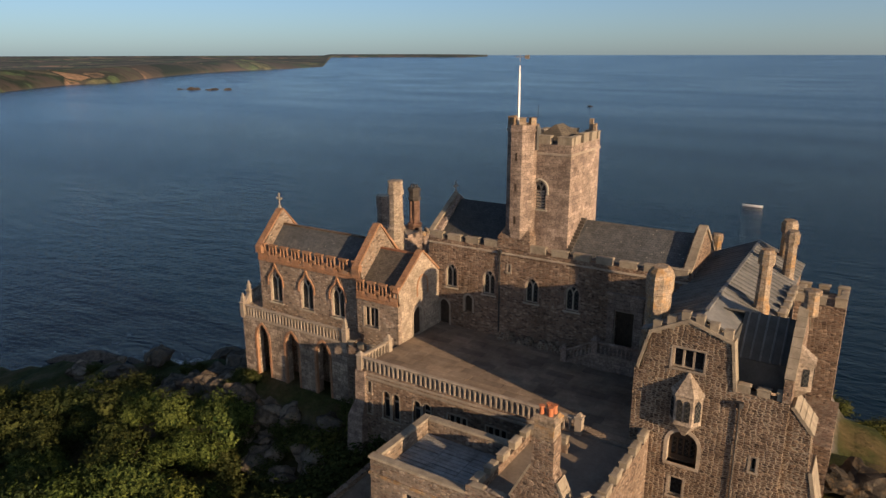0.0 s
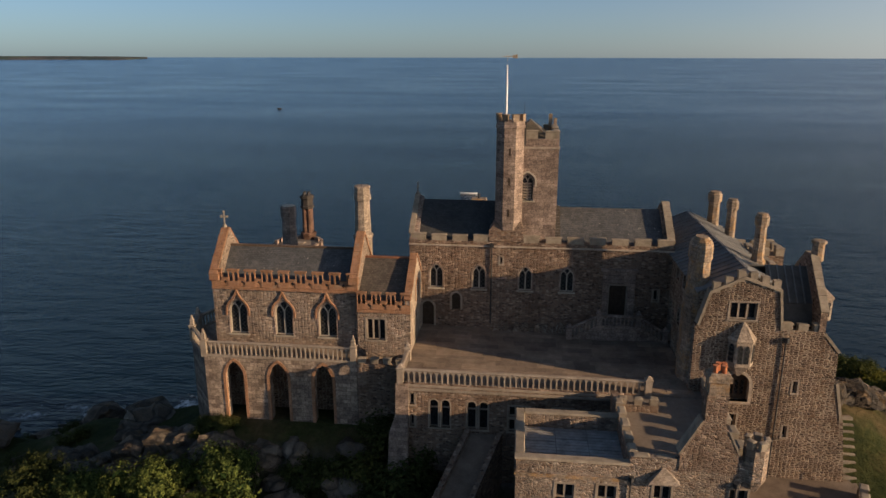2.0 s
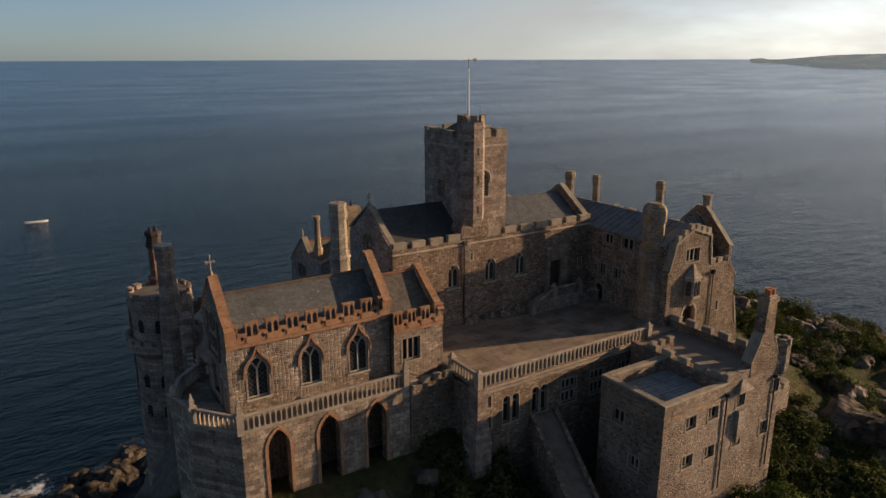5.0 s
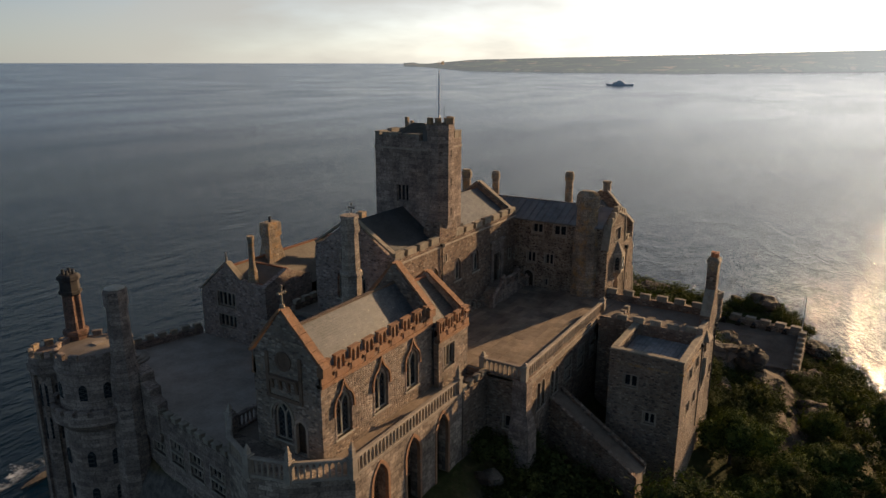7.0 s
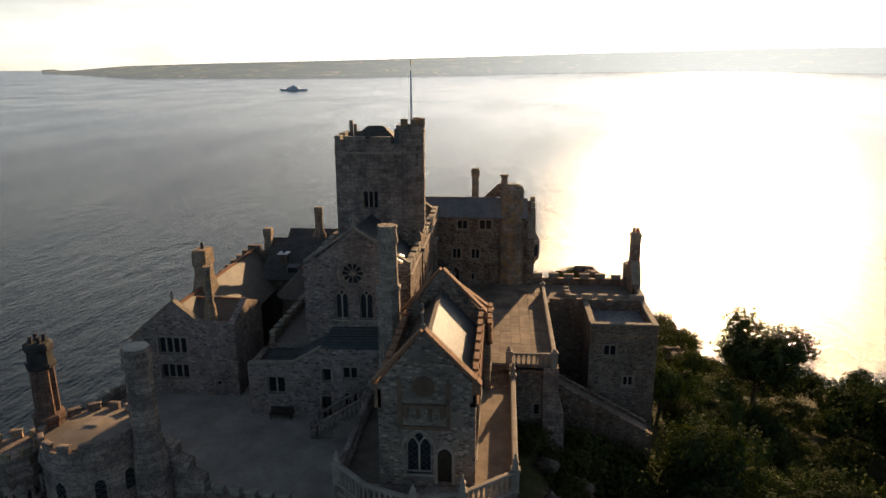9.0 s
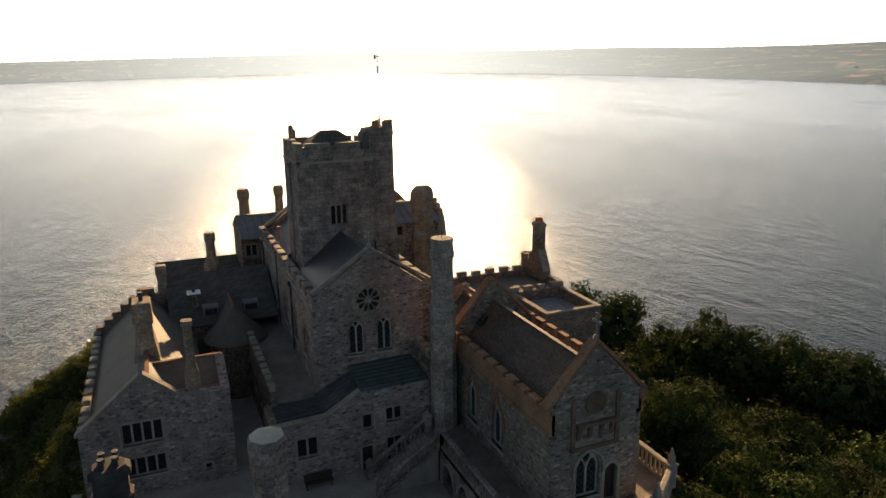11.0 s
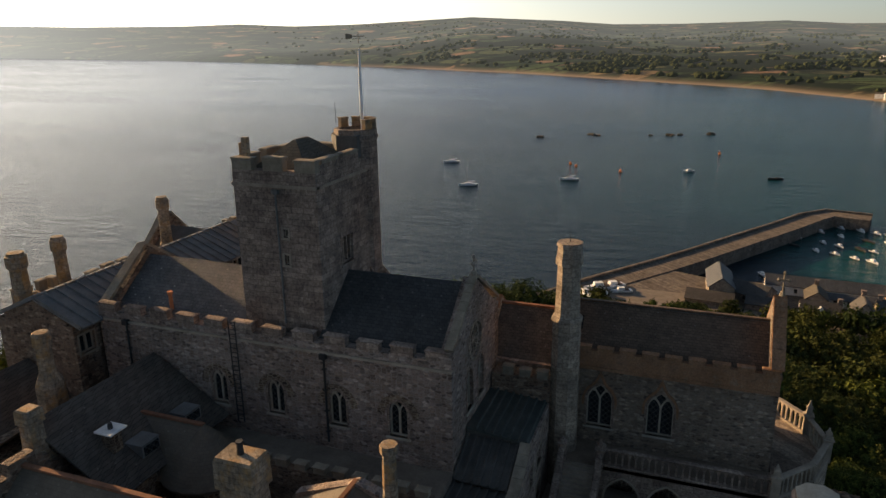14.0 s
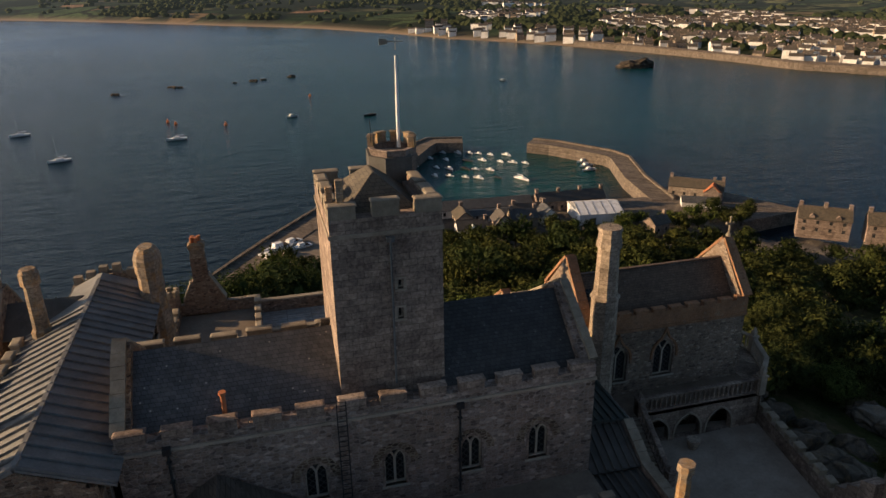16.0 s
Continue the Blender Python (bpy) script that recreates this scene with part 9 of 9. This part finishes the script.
# forecourt with a battlemented wall and broad steps west of the house
fore = thing("forecourt", (1, 45, 43.9), "small paved forecourt behind a low battlemented wall", "courtyard")
corners = [(-10.8, 37.5), (-0.4, 38.3), (1.35, 43.0)]
part("paving", hull(bmesh.new(), [[(-10.9, 37.6, z), (-0.4, 38.4, z), (1.4, 43.0, z), (2.0, 45.6, z), (-2.4, 46.0, z), (-10.9, 45.0, z)] for z in (42, 45.9)]), FLAGS, fore)
for (x0, y0), (x1, y1) in zip(corners, corners[1:]):
    d = Vector((x1 - x0, y1 - y0, 0)).normalized()
    n = Vector((-d.y, d.x, 0)) * 0.32
    a, b = Vector((x0, y0, 0)), Vector((x1, y1, 0)) + d * 0.3
    part("wall", hull(bmesh.new(), [[p + n + Vector((0, 0, 38)), p - n + Vector((0, 0, 38)), p - n + Vector((0, 0, 46.55)), p + n + Vector((0, 0, 46.55))] for p in (a, b)]), RUBBLE_PALE, fore)
    merlons(fore, (x0, y0, 46.55), (x1, y1, 46.55), 0.9, 0.65, 0.6, 0.6)
steps_thing = thing("broad_steps", (1.5, 48, 46), "broad shallow stone steps up the grassy western slope", "stairs")
for i in range(9):
    k = i / 8
    x, y, z = 0.95 + 1.7 * k, 45.4 + 5.6 * k, 46.0 + 2.6 * k
    part("step", hull(bmesh.new(), [[(x - 0.95 + g, y + g, zz), (x + 0.95 - g, y - 0.1 + g, zz), (x + 1.05 - g, y + 0.85 - g, zz), (x - 0.85 + g, y + 0.85 - g, zz)] for zz, g in ((z - 1.2, 0), (z, 0), (z + 0.05, 0.04))]), FLAGS, steps_thing)
    part("riser", hull(bmesh.new(), [[(x - 1.0, y - 0.05, zz), (x + 1.0, y - 0.15, zz), (x + 1.0, y + 0.1, zz), (x - 1.0, y + 0.2, zz)] for zz in (z - 0.5, z + 0.13)]), COPING, steps_thing)
kerb = bmesh.new()
for i in range(8):
    k = i / 8
    hull(kerb, [[(-0.05 + 1.7 * q - 1.0 * max(0, 0.25 - q) * 6, 45.2 + 5.6 * q, zz), (0.1 + 1.7 * q - 1.0 * max(0, 0.25 - q) * 6, 45.25 + 5.6 * q, zz), (0.1 + 1.7 * q - 1.0 * max(0, 0.25 - q) * 6, 45.25 + 5.6 * q, zz + 1.3), (-0.05 + 1.7 * q - 1.0 * max(0, 0.25 - q) * 6, 45.2 + 5.6 * q, zz + 1.3)] for q, zz in ((k, 45.0 + 2.6 * k), (k + 0.124, 45.0 + 2.6 * (k + 0.124)))])
parts("kerb", kerb, COPING, steps_thing)
for x, y, z, sz in ((2.2, 54.6, 49.6, 1.7), (4.6, 55.2, 49.2, 1.9), (6.6, 55.4, 48.8, 1.5), (0.4, 53.6, 50.0, 1.4)):
    boulder(x, y, sz, x, 0.3, z - 0.4)

# trodden path down the western shoulder
bm = bmesh.new()
rows = []
for (x0, y0), (x1, y1) in zip(PATH_LINE, PATH_LINE[1:]):
    n = max(2, int(math.hypot(x1 - x0, y1 - y0) / 0.8))
    d = Vector((x1 - x0, y1 - y0)).normalized()
    for i in range(n):
        k = i / n
        x, y = x0 + (x1 - x0) * k, y0 + (y1 - y0) * k
        w = 1.7 + 0.5 * noise.noise((x * 0.4, y * 0.4, 1.0))
        rows.append([bm.verts.new((x - d.y * w * s, y + d.x * w * s, ground(x - d.y * w * s, y + d.x * w * s) + 0.16)) for s in (-1, -0.5, 0, 0.5, 1)])
for p, q in zip(rows, rows[1:]):
    for i in range(4):
        bm.faces.new((p[i], p[i + 1], q[i + 1], q[i]))
me = bpy.data.meshes.new("path")
bm.to_mesh(me)
bm.free()
me.materials.append(PATH)
tagged(new("path", me), "bare brown trodden path between turf and rocks", "path", kind="structure")
for i in range(26):
    k = rnd.random() * 4.8
    a, b = Vector(PATH_LINE[1 + int(k)]), Vector(PATH_LINE[2 + int(k)])
    p = a + (b - a) * (k % 1)
    boulder(p.x + rnd.uniform(-2.6, 2.6), p.y + rnd.uniform(-2.2, 2.2), rnd.uniform(0.4, 0.9), rnd.uniform(0, 6), 0.8)
boulder(7.5, 23.0, 2.3, 0.4, 0.1)
boulder(5.0, 34.0, 2.6, 1.1, 0.1)
for x, y, size, up in ((4.2, 30.6, 2.5, 0.0), (4.6, 30.9, 2.3, 2.6), (3.4, 28.6, 1.9, 0.0), (6.6, 31.8, 1.9, 0.0), (9.5, 36.5, 1.8, 0.0), (1.0, 37.0, 1.5, 0.0), (12.5, 40.5, 1.6, 0.0), (15.5, 38.0, 1.3, 0.0), (18.0, 45.5, 1.7, 0.0), (24.0, 47.5, 2.0, 0.0), (13.0, 45.0, 1.4, 0.0), (29.0, 49.5, 2.4, 0.0), (33.0, 50.5, 2.6, 0.0)):
    boulder(x, y, size, x * 1.7, 0.15, ground(x, y) + up)
for k in range(16):
    boulder(-66 + 1.7 * k + rnd.uniform(-2, 2), 137 + 0.75 * k + rnd.uniform(-5, 4), rnd.uniform(1.4, 3.4), rnd.uniform(0, 6), 0.45, 0.0)
for x, y in scatter(-9.5, 5, 25.5, 37, 1.35, 60, lambda x, y: off_path(x, y) > 2.2 and not (x > 2 and y > 29)):
    bush(x, y, rnd.uniform(0.7, 1.25), rnd.uniform(0, 6))

# bench and pot in the court
bench = thing("bench", (-41.7, 67.3, CF), "weathered wooden garden bench against the wall", "bench")
part("seat", boxes((-42.15, -41.6, 66.3, 68.3, CF + 0.42, CF + 0.48)), OAK, bench)
part("backrest", boxes((-41.6, -41.52, 66.3, 68.3, CF + 0.5, CF + 0.95)), OAK, bench)
for y in (66.4, 68.15):
    for x in (-42.1, -41.62):
        part("leg", boxes((x, x + 0.07, y, y + 0.07, CF, CF + 0.45)), OAK, bench)
pot = new("planter", mesh_of("planter", lathe(bmesh.new(), 0, 0, [(0, 0.3), (0.5, 0.48), (0.75, 0.5), (0.78, 0.42)], 14), ASHLAR_PALE))
pot.location = (-48.6, 60.6, CF)
tagged(pot, "round stone planter on the court paving", "planter")

# ---------------------------------------------------------------- flagstones of the terrace
rf = random.Random(3)
sizes = {}
y = 44.25
row = 0
while y < 56.4:
    dp = rf.choice((0.75, 0.9, 1.05))
    x = -35.95
    while x < -12.2:
        w = rf.choice((1.2, 1.5, 1.8, 2.2))
        w = min(w, -12.0 - x)
        key = (round(w, 2), dp)
        if key not in sizes:
            sizes[key] = mesh_of("flagstone", hull(bmesh.new(), [[(s * (key[0] / 2 - g), d * (dp / 2 - g), z) for s, d in ((-1, -1), (1, -1), (1, 1), (-1, 1))] for z, g in ((-0.08, 0.012), (-0.012, 0.012), (0.0, 0.025))]), FLAGS)
        piece("flagstone", sizes[key], terrace, (x + w / 2, y + dp / 2, TF - 0.004 * rf.random()))
        x += w
    y += dp
